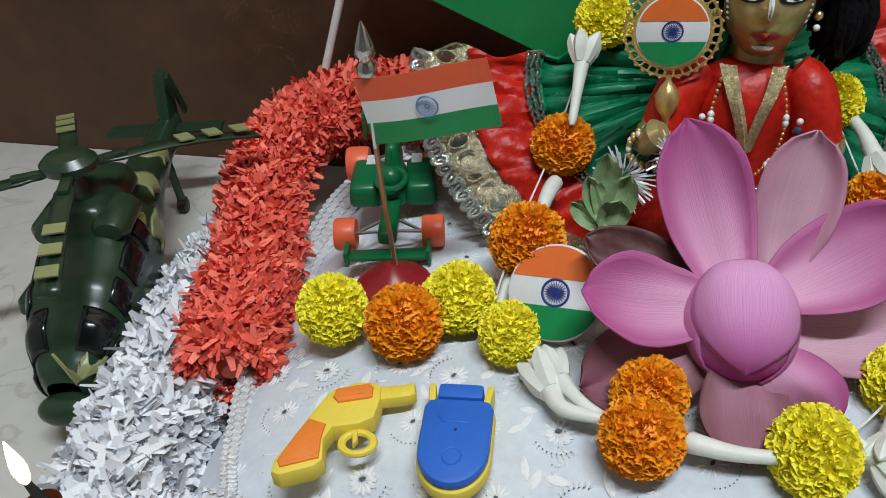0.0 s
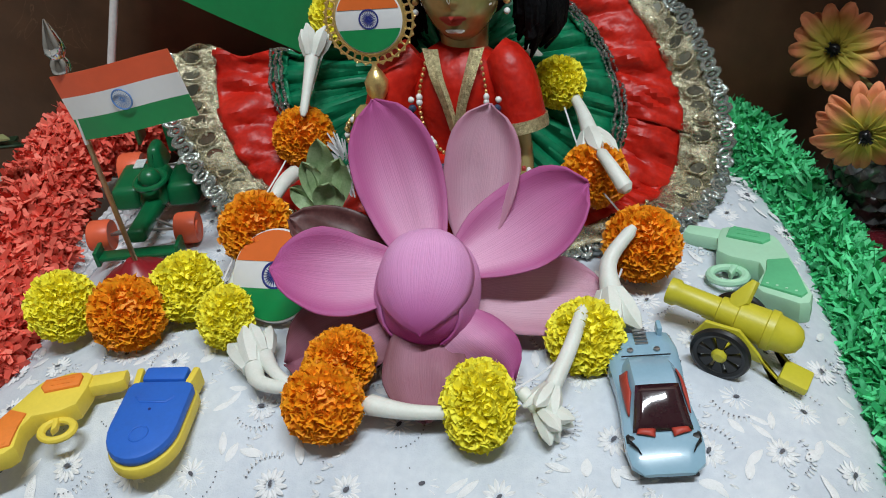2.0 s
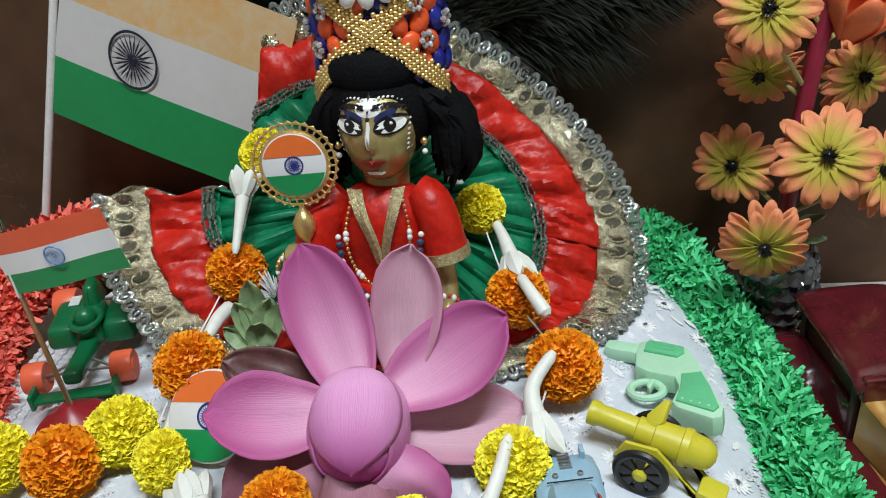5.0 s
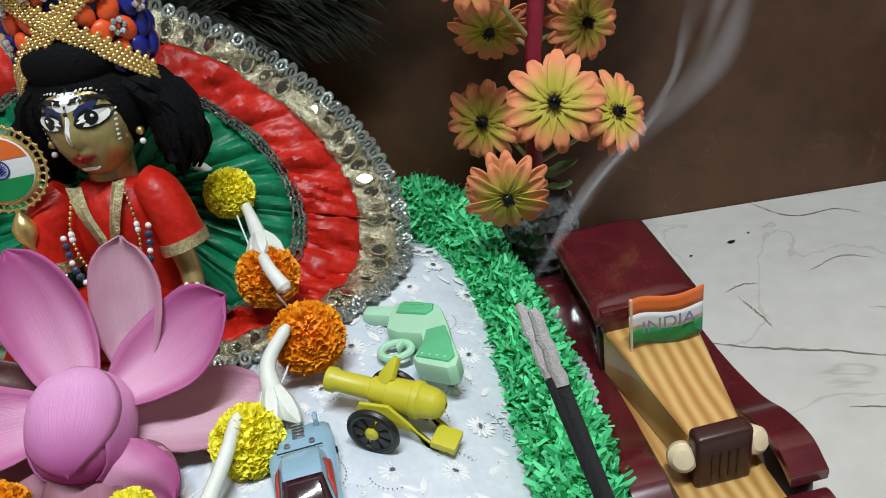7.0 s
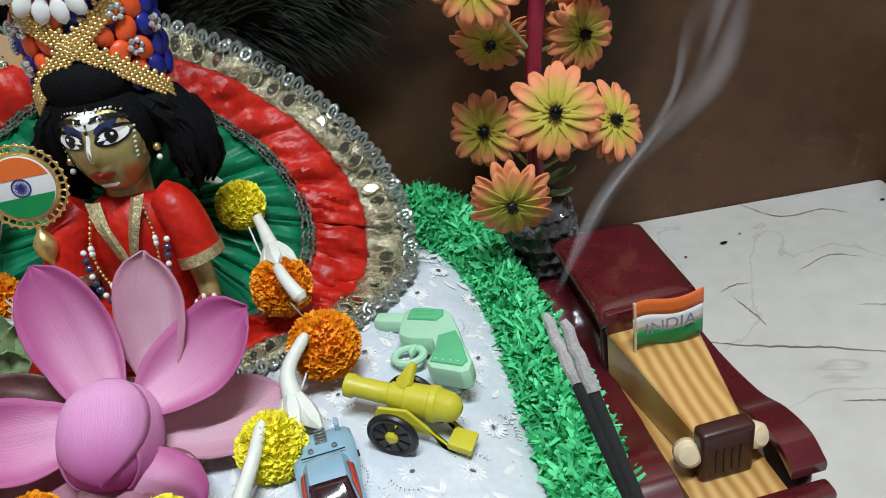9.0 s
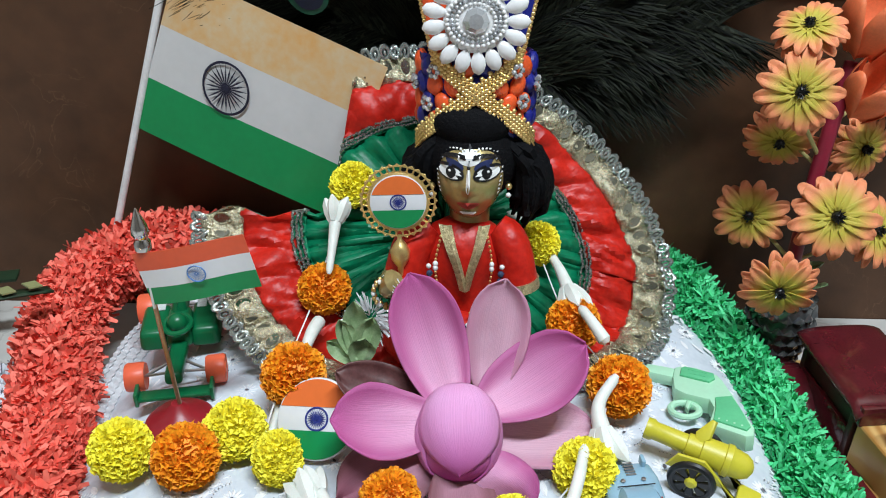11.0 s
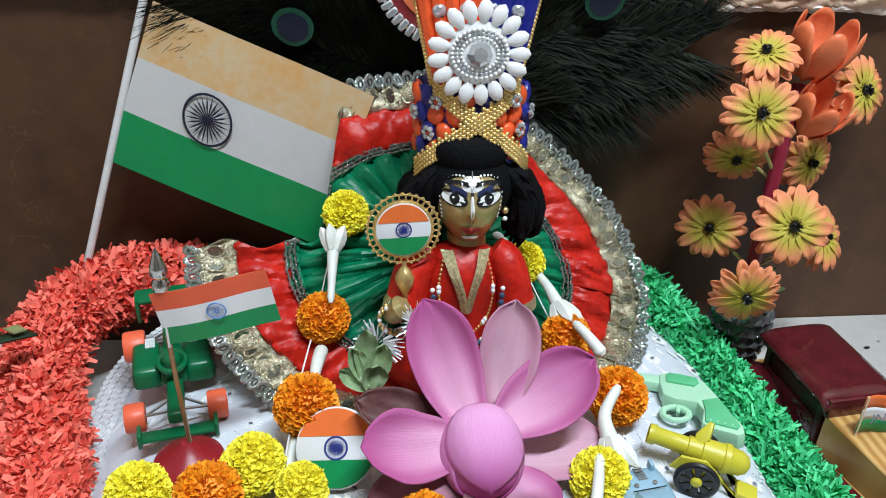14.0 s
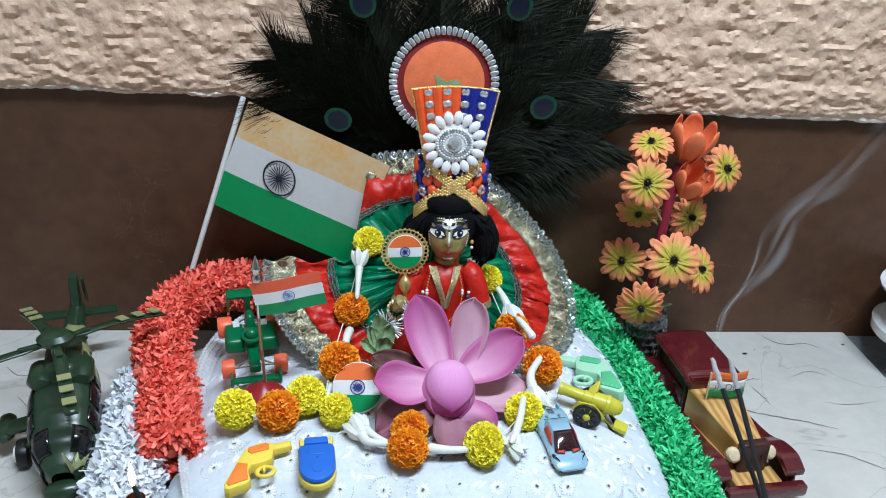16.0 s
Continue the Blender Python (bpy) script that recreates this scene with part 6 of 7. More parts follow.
part("front_wing", Shape().bm(box(0.043, 0.010, 0.0022, 0.0008), 0, T((0, -0.045, 0.0052)) @ rot(-8, 0, 0)), "car_green", rc)
part("rear_wing", Shape().bm(box(0.038, 0.013, 0.0030, 0.001), 0, T((0, 0.057, 0.037)) @ rot(10, 0, 0)), "car_green", rc)
part("wing_post", Shape().bm(box(0.005, 0.006, 0.022, 0.001), 0, T((0, 0.053, 0.026))), "car_green", rc)
part("nose_sticker", Shape().bm(box(0.0045, 0.018, 0.0006), 0, T((0, -0.034, 0.0158)) @ rot(-6, 0, 0)), "sticker", rc, "worn white sticker")

# ---- helicopter ----
hf = Vector((0.25, -0.968, 0)).normalized()
he = thing("toy_helicopter", basis((-0.2185, 0.393, 0.0), (-hf.y, hf.x, 0), (-hf.x, -hf.y, 0)) @ Matrix.Diagonal((1.2, 1, 0.94, 1)), "army green camouflage toy helicopter standing on the shelf", "toy")
# sections along the fuselage: y (minus is the nose), centre height, half width, half height
sect = [(-0.086, 0.040, 0.007, 0.007), (-0.079, 0.041, 0.013, 0.014), (-0.062, 0.047, 0.019, 0.022), (-0.042, 0.053, 0.0225, 0.029), (-0.018, 0.057, 0.0235, 0.033), (0.014, 0.058, 0.021, 0.031), (0.046, 0.060, 0.016, 0.023), (0.080, 0.062, 0.0105, 0.015), (0.115, 0.063, 0.008, 0.011), (0.150, 0.064, 0.0065, 0.009), (0.160, 0.065, 0.003, 0.004)]


def fus_at(y):
    for i in range(len(sect) - 1):
        if sect[i][0] <= y <= sect[i + 1][0]:
            t = (y - sect[i][0]) / (sect[i + 1][0] - sect[i][0])
            t = t * t * (3 - 2 * t)
            return [sect[i][k] + (sect[i + 1][k] - sect[i][k]) * t for k in (1, 2, 3)]
    return sect[-1][1:]


def fus(y, a, out=0.0):
    zc, w, h = fus_at(y)
    ca_, sa_ = math.cos(a), math.sin(a)
    return Vector(((w + out) * math.copysign(abs(ca_) ** 0.7, ca_), y, zc + (h + out) * math.copysign(abs(sa_) ** 0.8, sa_)))


part("fuselage", Shape().add(*grid(40, 60, lambda u, v: fus(-0.086 + 0.246 * v, -2 * math.pi * u))), "camo", he, "glossy army green fuselage")


def hull_patch(name, y0, y1, b0, b1, mt, out=0.0006, lab="", wob=0.0):
    vs, fs = grid(8, 8, lambda u, v: fus(y0 + (y1 - y0) * v + wob * math.sin(u * 7), radians(b0 + (b1 - b0) * (u + 0.15 * wob * 100 * math.sin(v * 6))), out))
    ob = part(name, Shape().add(vs, fs), mt, he, lab)
    so = ob.modifiers.new("thickness", "SOLIDIFY")
    so.thickness, so.offset = 0.0012, 0


for b0, b1 in ((22, 80), (100, 158)):
    hull_patch("windscreen", -0.074, -0.056, b0 if b0 < 90 else b0 + 4, b1 - 4 if b0 < 90 else b1, "black_window", lab="black glossy windscreen")
    hull_patch("lower_window", -0.080, -0.060, (b0 - 38) if b0 < 90 else 166, (b1 - 68) if b0 < 90 else 218, "black_window")
for y0, y1 in ((-0.052, -0.039), (-0.034, -0.014), (-0.008, 0.006)):
    hull_patch("side_window", y0, y1, 14, 46, "black_window", lab="black cabin window")
    hull_patch("side_window", y0, y1, 134, 166, "black_window", lab="black cabin window")
for y0, y1, b0, b1 in ((-0.006, 0.010, 30, 70), (0.040, 0.058, 20, 130), (0.085, 0.100, 10, 110), (-0.083, -0.075, 0, 60), (0.012, 0.030, -10, 22), (-0.045, -0.038, 150, 190), (0.055, 0.075, 130, 175)):
    hull_patch("camouflage_patch", y0, y1, b0, b1, "camo_light", 0.0004, wob=0.004)
part("nose_turret", Shape().add(*ball(0.0125, 20, 12, (1.15, 0.8, 0.75)), 0, T((0, -0.086, 0.028))), "camo", he)
part("engine_cowl", Shape().bm(box(0.027, 0.064, 0.020, 0.008, 3, 0.8), 0, T((0, 0.012, 0.094))), "camo", he)
for sgn in (-1, 1):
    part("intake", Shape().add(*lathe([(0.005, -0.014), (0.0085, -0.012), (0.009, 0.010), (0.006, 0.015)], 20), 0, T((sgn * 0.013, -0.005, 0.091)) @ rot(90, 0, 0)), "camo", he)
    part("stub_wing", Shape().bm(box(0.034, 0.018, 0.005, 0.0015), 0, T((sgn * 0.033, 0.006, 0.032)) @ rot(0, sgn * 12, 0)), "camo", he)
    part("pod", Shape().add(*lathe([(0.002, -0.020), (0.006, -0.014), (0.007, 0.010), (0.003, 0.018)], 16), 0, T((sgn * 0.046, 0.012, 0.026)) @ rot(90, 0, 0)), "camo", he)
    part("wheel_strut", Shape().add(*tube([(sgn * 0.016, -0.020, 0.040), (sgn * 0.030, -0.016, 0.024), (sgn * 0.034, -0.012, 0.014)], 0.0028, 10)), "camo", he)
    wh = part("wheel", Shape().add(*lathe([(0.008, -0.0045), (0.0125, -0.0035), (0.0135, 0), (0.0125, 0.0035), (0.008, 0.0045)], 28), 0, T((sgn * 0.034, -0.012, 0.0136)) @ rot(0, 90, 0)), "tyre", he, "black tyre with white rim")
    part("rim", Shape().add(*lathe([(0.0078, 0), (0.0070, 0.0012), (0.003, 0.0006), (0.001, 0.0016)], 24), 0, T((sgn * 0.0386, -0.012, 0.0136)) @ rot(0, 90 * sgn, 0)), "white_paint", wh)
    part("tailplane", Shape().bm(box(0.030, 0.014, 0.003, 0.001), 0, T((sgn * 0.018, 0.138, 0.066))), "camo", he)
part("tail_fin", Shape().bm(plate([(-0.016, 0), (0.012, 0), (0.016, 0.038), (0.012, 0.052), (0.004, 0.050)], 0.0075, 0.0025), 0, T((-0.0037, 0.146, 0.052)) @ rot(90, 0, 90)), "camo", he)
part("tail_rotor", Shape().bm(box(0.002, 0.006, 0.042, 0.0006), 0, T((0.008, 0.150, 0.088)) @ rot(25, 0, 0)), "camo", he)
part("tail_wheel", Shape().add(*lathe([(0.004, -0.003), (0.0062, -0.002), (0.0062, 0.002), (0.004, 0.003)], 18), 0, T((0, 0.128, 0.0062)) @ rot(0, 90, 0)), "tyre", he)
part("tail_strut", Shape().add(*tube([(0, 0.122, 0.056), (0, 0.128, 0.008)], 0.0026, 8)), "camo", he)
part("mast", Shape().add(*tube([(0, -0.002, 0.100), (0, -0.002, 0.122)], 0.0045, 12)), "camo", he)
part("rotor_hub", Shape().add(*lathe([(0.004, 0.118), (0.0115, 0.1225), (0.0125, 0.1275), (0.009, 0.1315), (0.002, 0.1325)], 24), 0, T((0, -0.002, 0))), "camo", he)
ang0 = math.degrees(math.atan2(hf.y, hf.x))
for k, az in enumerate((50, 124, 214, 293)):
    # blade angle in the shelf's plane, turned into the helicopter's own
    la = az - math.degrees(math.atan2(he.matrix_world[1][0], he.matrix_world[0][0]))
    bm_ = T((0, -0.002, 0.122)) @ rot(0, 0, la)
    reach = 0.088
    bl = part("rotor_blade", Shape().add(*grid(16, 2, lambda u, v: (0.012 + (reach - 0.012) * u, (v - 0.5) * (0.0085 if u > 0.12 else 0.005), -0.014 * u * u)), 0, bm_), "camo", he)
    bl.modifiers.new("thickness", "SOLIDIFY").thickness = 0.0016
    for s in (0.45, 0.60, 0.75):
        part("blade_stripe", Shape().bm(box(0.007, 0.0087, 0.0010), 0, bm_ @ T((0.012 + 0.09 * s, 0, -0.014 * s * s + 0.0010)) @ rot(0, 16 * s, 0)), "camo_light", bl)
    part("blade_grip", Shape().bm(box(0.022, 0.005, 0.004, 0.001), 0, bm_ @ T((0.014, 0, 0.0005))), "camo", he)

# ---- wooden vintage car ----
wf = Vector((0.11, -0.994, 0)).normalized()
wc = thing("wooden_vintage_car", basis((0.3740, 0.4160, 0.0), (-wf.y, wf.x, 0), (-wf.x, -wf.y, 0)), "maroon and pine wooden vintage toy car", "toy car")
# local y: minus is the front
part("chassis", Shape().bm(box(0.044, 0.205, 0.007, 0.001), 0, T((0, -0.006, 0.0165))), "pine", wc, "pale pine base board")
part("bumper", Shape().bm(box(0.074, 0.010, 0.011, 0.0025), 0, T((0.004, -0.108, 0.0155))), "maroon_wood", wc)
hv = [(-0.024, 0, 0.020), (0.024, 0, 0.020), (0.0125, -0.078, 0.020), (-0.0125, -0.078, 0.020), (-0.024, 0, 0.050), (0.024, 0, 0.050), (0.0125, -0.078, 0.044), (-0.0125, -0.078, 0.044)]
g = Shape().add(hv, [(0, 3, 2, 1), (4, 5, 6, 7), (0, 1, 5, 4), (1, 2, 6, 5), (2, 3, 7, 6), (3, 0, 4, 7)])
hood = part("bonnet", g, "pine", wc, "tapered striped pine bonnet")
hood.modifiers.new("edge", "BEVEL").width = 0.0010
rad = part("radiator", Shape().bm(box(0.027, 0.010, 0.031, 0.003, 3), 0, T((0, -0.083, 0.0345))), "dark_wood", wc, "dark brown radiator block with slots")
for i in range(4):
    part("slot", Shape().bm(box(0.0010, 0.0006, 0.015)), "black_paint", rad, m=T((-0.006 + 0.004 * i, -0.0882, 0.032)))
for sgn in (-1, 1):
    part("headlamp", Shape().add(*lathe([(0.0003, -0.0068), (0.0052, -0.0052), (0.0070, -0.001), (0.0066, 0.002), (0.0060, 0.0025), (0.0064, 0.004), (0.0045, 0.0062), (0.0003, 0.0068)], 22), 0, T((sgn * 0.0165, -0.0800, 0.0345)) @ rot(60, 0, 20 * sgn)), "cream_wood", wc, "turned pale wood headlamp knob")
    mx_ = 0.038 if sgn < 0 else 0.031
    line = smooth_line([(sgn * mx_, -0.104, 0.030), (sgn * mx_, -0.090, 0.036), (sgn * mx_, -0.070, 0.033), (sgn * 0.032, -0.045, 0.022), (sgn * 0.031, -0.005, 0.018), (sgn * 0.031, 0.030, 0.020), (sgn * 0.032, 0.050, 0.032), (sgn * 0.032, 0.068, 0.036), (sgn * 0.032, 0.088, 0.026)], 60)
    vs, fs = [], []
    for p in line:
        for dx, dz in ((-0.0085, 0.0025), (0.0085, 0.0025), (0.0090, 0.0), (0.0085, -0.0035), (-0.0085, -0.0035), (-0.0090, 0.0)):
            vs.append(p + Vector((dx, 0, dz)))
    for j in range(60):
        for k in range(6):
            n = (k + 1) % 6
            fs.append((j * 6 + k, j * 6 + n, (j + 1) * 6 + n, (j + 1) * 6 + k))
    fs += [tuple(range(6)), tuple(60 * 6 + 5 - k for k in range(6))]
    part("mudguard", Shape().add(vs, fs), "maroon_wood", wc, "curved lacquered maroon mudguard")
    for y in (-0.084, 0.066):
        wh = part("wheel", Shape().add(*lathe([(0.010, -0.004), (0.0155, -0.0035), (0.0165, 0), (0.0155, 0.0035), (0.010, 0.004)], 28), 0, T((sgn * 0.033, y, 0.0166)) @ rot(0, 90, 0)), "dark_wood", wc)
        part("hubcap", Shape().add(*lathe([(0.006, 0), (0.005, 0.0016), (0.001, 0.0022)], 18), 0, T((sgn * 0.037, y, 0.0166)) @ rot(0, 90 * sgn, 0)), "maroon_wood", wh)
    for y in (0.004, 0.066):
        part("pillar", Shape().bm(box(0.004, 0.005, 0.040, 0.0008), 0, T((sgn * 0.0235, y, 0.040))), "dark_wood", wc)
    part("side_panel", Shape().bm(box(0.004, 0.060, 0.022, 0.0008), 0, T((sgn * 0.0235, 0.036, 0.030))), "maroon_wood", wc)
part("cabin", Shape().bm(box(0.046, 0.070, 0.040, 0.002), 0, T((0, 0.036, 0.039))), "dark_wood", wc)
part("roof", Shape().add(*grid(12, 20, lambda u, v: ((u - 0.5) * 0.058, -0.004 + 0.080 * v, 0.0650 - 0.004 * (2 * u - 1) ** 4 - 0.004 * max(0, 0.1 - v) * 10))), "maroon_wood", wc, "glossy maroon roof").modifiers.new("thickness", "SOLIDIFY").thickness = 0.007
part("windscreen_frame", Shape().bm(box(0.050, 0.005, 0.014, 0.0012), 0, T((0, -0.001, 0.056))), "maroon_wood", wc)
# little printed flag on the bonnet
fl = part("flag", Shape().add(*tube([(-0.016, -0.020, 0.046), (-0.016, -0.020, 0.080)], 0.0009, 8)), "cream_wood", wc, "small tricolour flag lettered on white")
for k, mt in enumerate(("saffron", "flag_white", "flag_green")):
    v0 = 1 - (k + 1) / 3
    g = Shape().add(*grid(16, 3, lambda a, b: (-0.017 + 0.038 * a, -0.0205 + 0.0015 * math.sin(a * 6), 0.0500 + 0.029 * (v0 + b / 3) + 0.0012 * math.sin(a * 7 + 1))))
    ob = part(("saffron_band", "white_band", "green_band")[k], g, mt, fl)
    ob.modifiers.new("thickness", "SOLIDIFY").thickness = 0.0004
M["grey_ink"] = mat("grey_blue_ink", (0.22, 0.24, 0.36), 0.5)
txt_data = bpy.data.curves.new("lettering", "FONT")
txt_data.body, txt_data.size, txt_data.align_x = "INDIA", 0.0105, "CENTER"
txt_data.extrude = 0.0001
txt = new("lettering_source", txt_data)
dg = bpy.context.evaluated_depsgraph_get()
txt_mesh = bpy.data.meshes.new_from_object(txt.evaluated_get(dg))
bpy.data.objects.remove(txt)
txt_mesh.materials.clear()
txt_mesh.materials.append(M["grey_ink"])
lett = new("lettering", txt_mesh)
lett.parent = fl
lett.matrix_basis = T((0.002, -0.0235, 0.0610)) @ rot(90, 0, 0)

# ---- flower vase ----
va = thing("flower_vase", T((0.338, 0.520, 0.0)), "fabric flowers in a faceted glass vase on the shelf", "vase")
VI = T((-0.338, -0.520, 0))
part("glass", Shape().add(*lathe([(0.014, 0), (0.016, 0.006), (0.015, 0.012), (0.018, 0.03), (0.022, 0.052), (0.020, 0.068), (0.017, 0.076), (0.016, 0.078)], 28)), "crystal", va, "faceted crystal glass body")
for row in range(7):
    for k in range(16):
        a = 2 * math.pi * (k + 0.5 * (row % 2)) / 16
        z = 0.012 + 0.0098 * row
        r = (0.0152, 0.0168, 0.0187, 0.0207, 0.0222, 0.0215, 0.0192)[row]
        vs, fs = lathe([(0.0046, -0.0012), (0.0036, 0.0010), (0.0006, 0.0022)], 4)
        part("facet", Shape().add(vs, fs, 0, T((r * math.cos(a), r * math.sin(a), z)) @ rot(0, 0, math.degrees(a)) @ rot(0, 90, 0)), "crystal", va, smooth=False)
stem_pts = smooth_line([(0.338, 0.520, 0.05), (0.338, 0.522, 0.11), (0.345, 0.535, 0.17), (0.358, 0.555, 0.225)], 20)
part("stem", Shape().add(*tube(stem_pts, [0.0050] * 21, 12), 0, VI), "stem_red", va, "thick dark red wrapped stem")


def petal_ring(count, r0, r1, w, cup, droop, seed):
    q = random.Random(seed)
    g = Shape()
    for k in range(count):
        a = 2 * math.pi * (k + q.uniform(-.15, .15)) / count
        L = (r1 - r0) * q.uniform(0.9, 1.08)
        vs, al, ac = [], [], []
        lift = q.uniform(-0.05, 0.06)
        for j in range(7):
            v = j / 6
            ww = w * (0.42 + 0.58 * math.sin(math.pi * min(1, 0.12 + v * 0.62))) * (1 if j < 6 else 0.72)
            for i in range(5):
                u = i / 2 - 1
                rr = r0 + L * v + (0.0012 if j == 6 and abs(u) < 0.6 else 0)
                x, y = rr, u * ww
                z = cup * L * v + lift * L * v - droop * L * v * v + 0.0016 * u * u * (1 - v) - 0.001 * math.cos(u * 3) * v
                vs.append((x * math.cos(a) - y * math.sin(a), x * math.sin(a) + y * math.cos(a), z))
                al.append(0.02 + v)
                ac.append(u + k)
        fs = [(j * 5 + i, j * 5 + i + 1, (j + 1) * 5 + i + 1, (j + 1) * 5 + i) for j in range(6) for i in range(4)]
        g.add(vs, fs, 0, None, al, ac)
    return g


def fabric_flower(c, facing, r, root, seed, back=True):
    c = Vector(c)
    f = Vector(facing).normalized()
    fr = VI @ T(c) @ f.to_track_quat("Z", "Y").to_matrix().to_4x4()
    head = part("flower_head", petal_ring(13, r * 0.12, r, r * 0.185, 0.22, 0.30, seed), "daisy", va, "yellow fabric petals tipped with orange", m=fr)
    head.modifiers.new("thickness", "SOLIDIFY").thickness = 0.0005
    if back:
        bk = part("under_petals", petal_ring(13, r * 0.15, r * 0.98, r * 0.185, 0.02, 0.25, seed + 50), "daisy", head, m=T((0, 0, -0.004)))
        bk.modifiers.new("thickness", "SOLIDIFY").thickness = 0.0005
    q = random.Random(seed)
    g = Shape().add(*ball(r * 0.13, 12, 8, (1, 1, 0.8)), 0, T((0, 0, r * 0.10)))
    for k in range(40):
        a, t = q.uniform(0, 6.28), q.uniform(0, 1.2)
        d = Vector((math.cos(a) * math.sin(t), math.sin(a) * math.sin(t), math.cos(t)))
        p = Vector((0, 0, r * 0.10))
        g.add(*tube([p + d * r * 0.10, p + d * r * 0.21], [0.0005, 0.0003], 4))
    part("flower_centre", g, "black_paint", head, "black tufted centre")
    st_line = smooth_line([c - f * 0.004, c - f * 0.016 + Vector((0, 0, -0.004)), Vector(root)], 10)
    part("flower_stalk", Shape().add(*tube(st_line, 0.0014, 8), 0, VI), "stem_pale", va)


for c, f, r, root, sd in (
    ((0.348, 0.501, 0.142), (-0.05, -0.88, 0.42), 0.0305, (0.341, 0.528, 0.115), 1), ((0.312, 0.548, 0.117), (-0.40, -0.85, 0.25), 0.0275, (0.338, 0.522, 0.095), 2),
    ((0.388, 0.524, 0.120), (0.45, -0.70, 0.5), 0.0270, (0.340, 0.524, 0.095), 3), ((0.315, 0.481, 0.099), (-0.10, -0.80, -0.15), 0.0270, (0.338, 0.520, 0.085), 4),
    ((0.312, 0.513, 0.220), (-0.15, -0.92, 0.3), 0.0275, (0.345, 0.535, 0.165), 5), ((0.407, 0.556, 0.220), (0.45, -0.80, 0.35), 0.0280, (0.352, 0.545, 0.19), 6),
    ((0.378, 0.550, 0.168), (0.35, -0.85, 0.1), 0.0265, (0.348, 0.540, 0.165), 7), ((0.318, 0.535, 0.253), (-0.35, -0.4, 0.85), 0.0240, (0.350, 0.545, 0.20), 8),
    ((0.322, 0.550, 0.172), (-0.2, -0.80, -0.3), 0.0260, (0.345, 0.536, 0.16), 9)):
    fabric_flower(c, f, r * 0.88, root, sd)
# tulip-shaped top
tu = Shape()
for k in range(6):
    a = k * math.pi / 3 + 0.3
    vs = []
    for j in range(8):
        v = j / 7
        rr = 0.004 + 0.016 * math.sin(math.pi * (0.1 + 0.62 * v))
        w = 0.011 * math.sin(math.pi * (0.15 + 0.72 * v))
        for i in range(5):
            u = i / 2 - 1
            aa = a + u * w / max(rr, 0.006)
            q = rr + (0.0015 if k % 2 else 0) + 0.004 * v * v
            vs.append((q * math.cos(aa), q * math.sin(aa), 0.040 * v - 0.003 * u * u))
    tu.add(vs, [(j * 5 + i, j * 5 + i + 1, (j + 1) * 5 + i + 1, (j + 1) * 5 + i) for j in range(7) for i in range(4)])
tp = part("tulip_head", tu, "tulip", va, "orange fabric tulip", m=VI @ T((0.363, 0.556, 0.232)) @ rot(12, 6, 0))
tp.modifiers.new("thickness", "SOLIDIFY").thickness = 0.0006
tp2 = part("tulip_head", tu, "tulip", va, "orange fabric tulip", m=VI @ T((0.366, 0.548, 0.195)) @ rot(25, 12, 0) @ Matrix.Scale(0.85, 4))
tp2.modifiers.new("thickness", "SOLIDIFY").thickness = 0.0006
for b, t_, w in (((0.338, 0.515, 0.085), (0.356, 0.502, 0.090), 0.003), ((0.338, 0.530, 0.083), (0.366, 0.535, 0.088), 0.004)):
    vs, fs, al, ac = petal(b, t_, w, (0, -0.4, 0.9), 0.2, 0.1, nu=6, nv=8)
    part("leaf", Shape().add(vs, fs, 0, VI), "leaf", va)

# ---- leaf sprig, incense, lamp, ceramic ----
spr = thing("leaf_sprig", T((0.052, 0.398, 0.105)), "pale variegated leaf sprig tucked behind the lotus", "leaf")
SPI = T((-0.052, -0.398, -0.105))
for b, t_, w in (((0.055, 0.400, 0.100), (0.053, 0.408, 0.134), 0.008), ((0.056, 0.398, 0.100), (0.064, 0.404, 0.126), 0.008), ((0.054, 0.398, 0.100), (0.038, 0.400, 0.112), 0.006), ((0.056, 0.396, 0.100), (0.060, 0.396, 0.118), 0.008), ((0.054, 0.400, 0.102), (0.045, 0.404, 0.124), 0.006)):
    vs, fs, al, ac = petal(b, t_, w, (0.1, -0.8, 0.5), 0.4, 0.12, nu=6, nv=9, fold=0.08)
    part("leaf", Shape().add(vs, fs, 0, SPI), "leaf", spr)
part("twig", Shape().add(*tube([(0.056, 0.405, 0.062), (0.055, 0.400, 0.103)], 0.001, 6), 0, SPI), "calyx", spr)

for tip, foot in (((0.2950, 0.2710, 0.1795), (0.3515, 0.0900, 0.0060)), ((0.2960, 0.2470, 0.1950), (0.3465, 0.1200, 0.0060))):
    tip, foot = Vector(tip), Vector(foot)
    inc = thing("incense_stick", T(foot), "black incense stick with a grey ash tip, burning", "incense", "pair of incense sticks")
    n0 = tip.lerp(foot, 0.09)
    part("stick", Shape().add(*tube([foot, n0], 0.0018, 10), 0, T(-foot)), "stick_black", inc)
    bits = [n0.lerp(tip, k / 8) + Vector((0.0003 * math.sin(k * 2.1), 0, 0.0003 * math.cos(k * 1.7))) for k in range(9)]
    part("ash", Shape().add(*tube(bits, [0.0018, 0.0020, 0.0019, 0.0021, 0.0019, 0.0020, 0.0018, 0.0018, 0.0012], 9), 0, T(-foot)), "ash", inc, "pale grey ash")
hold = thing("incense_holder", T((0.349, 0.105, 0.0)), "small brass incense holder on the shelf", "holder")
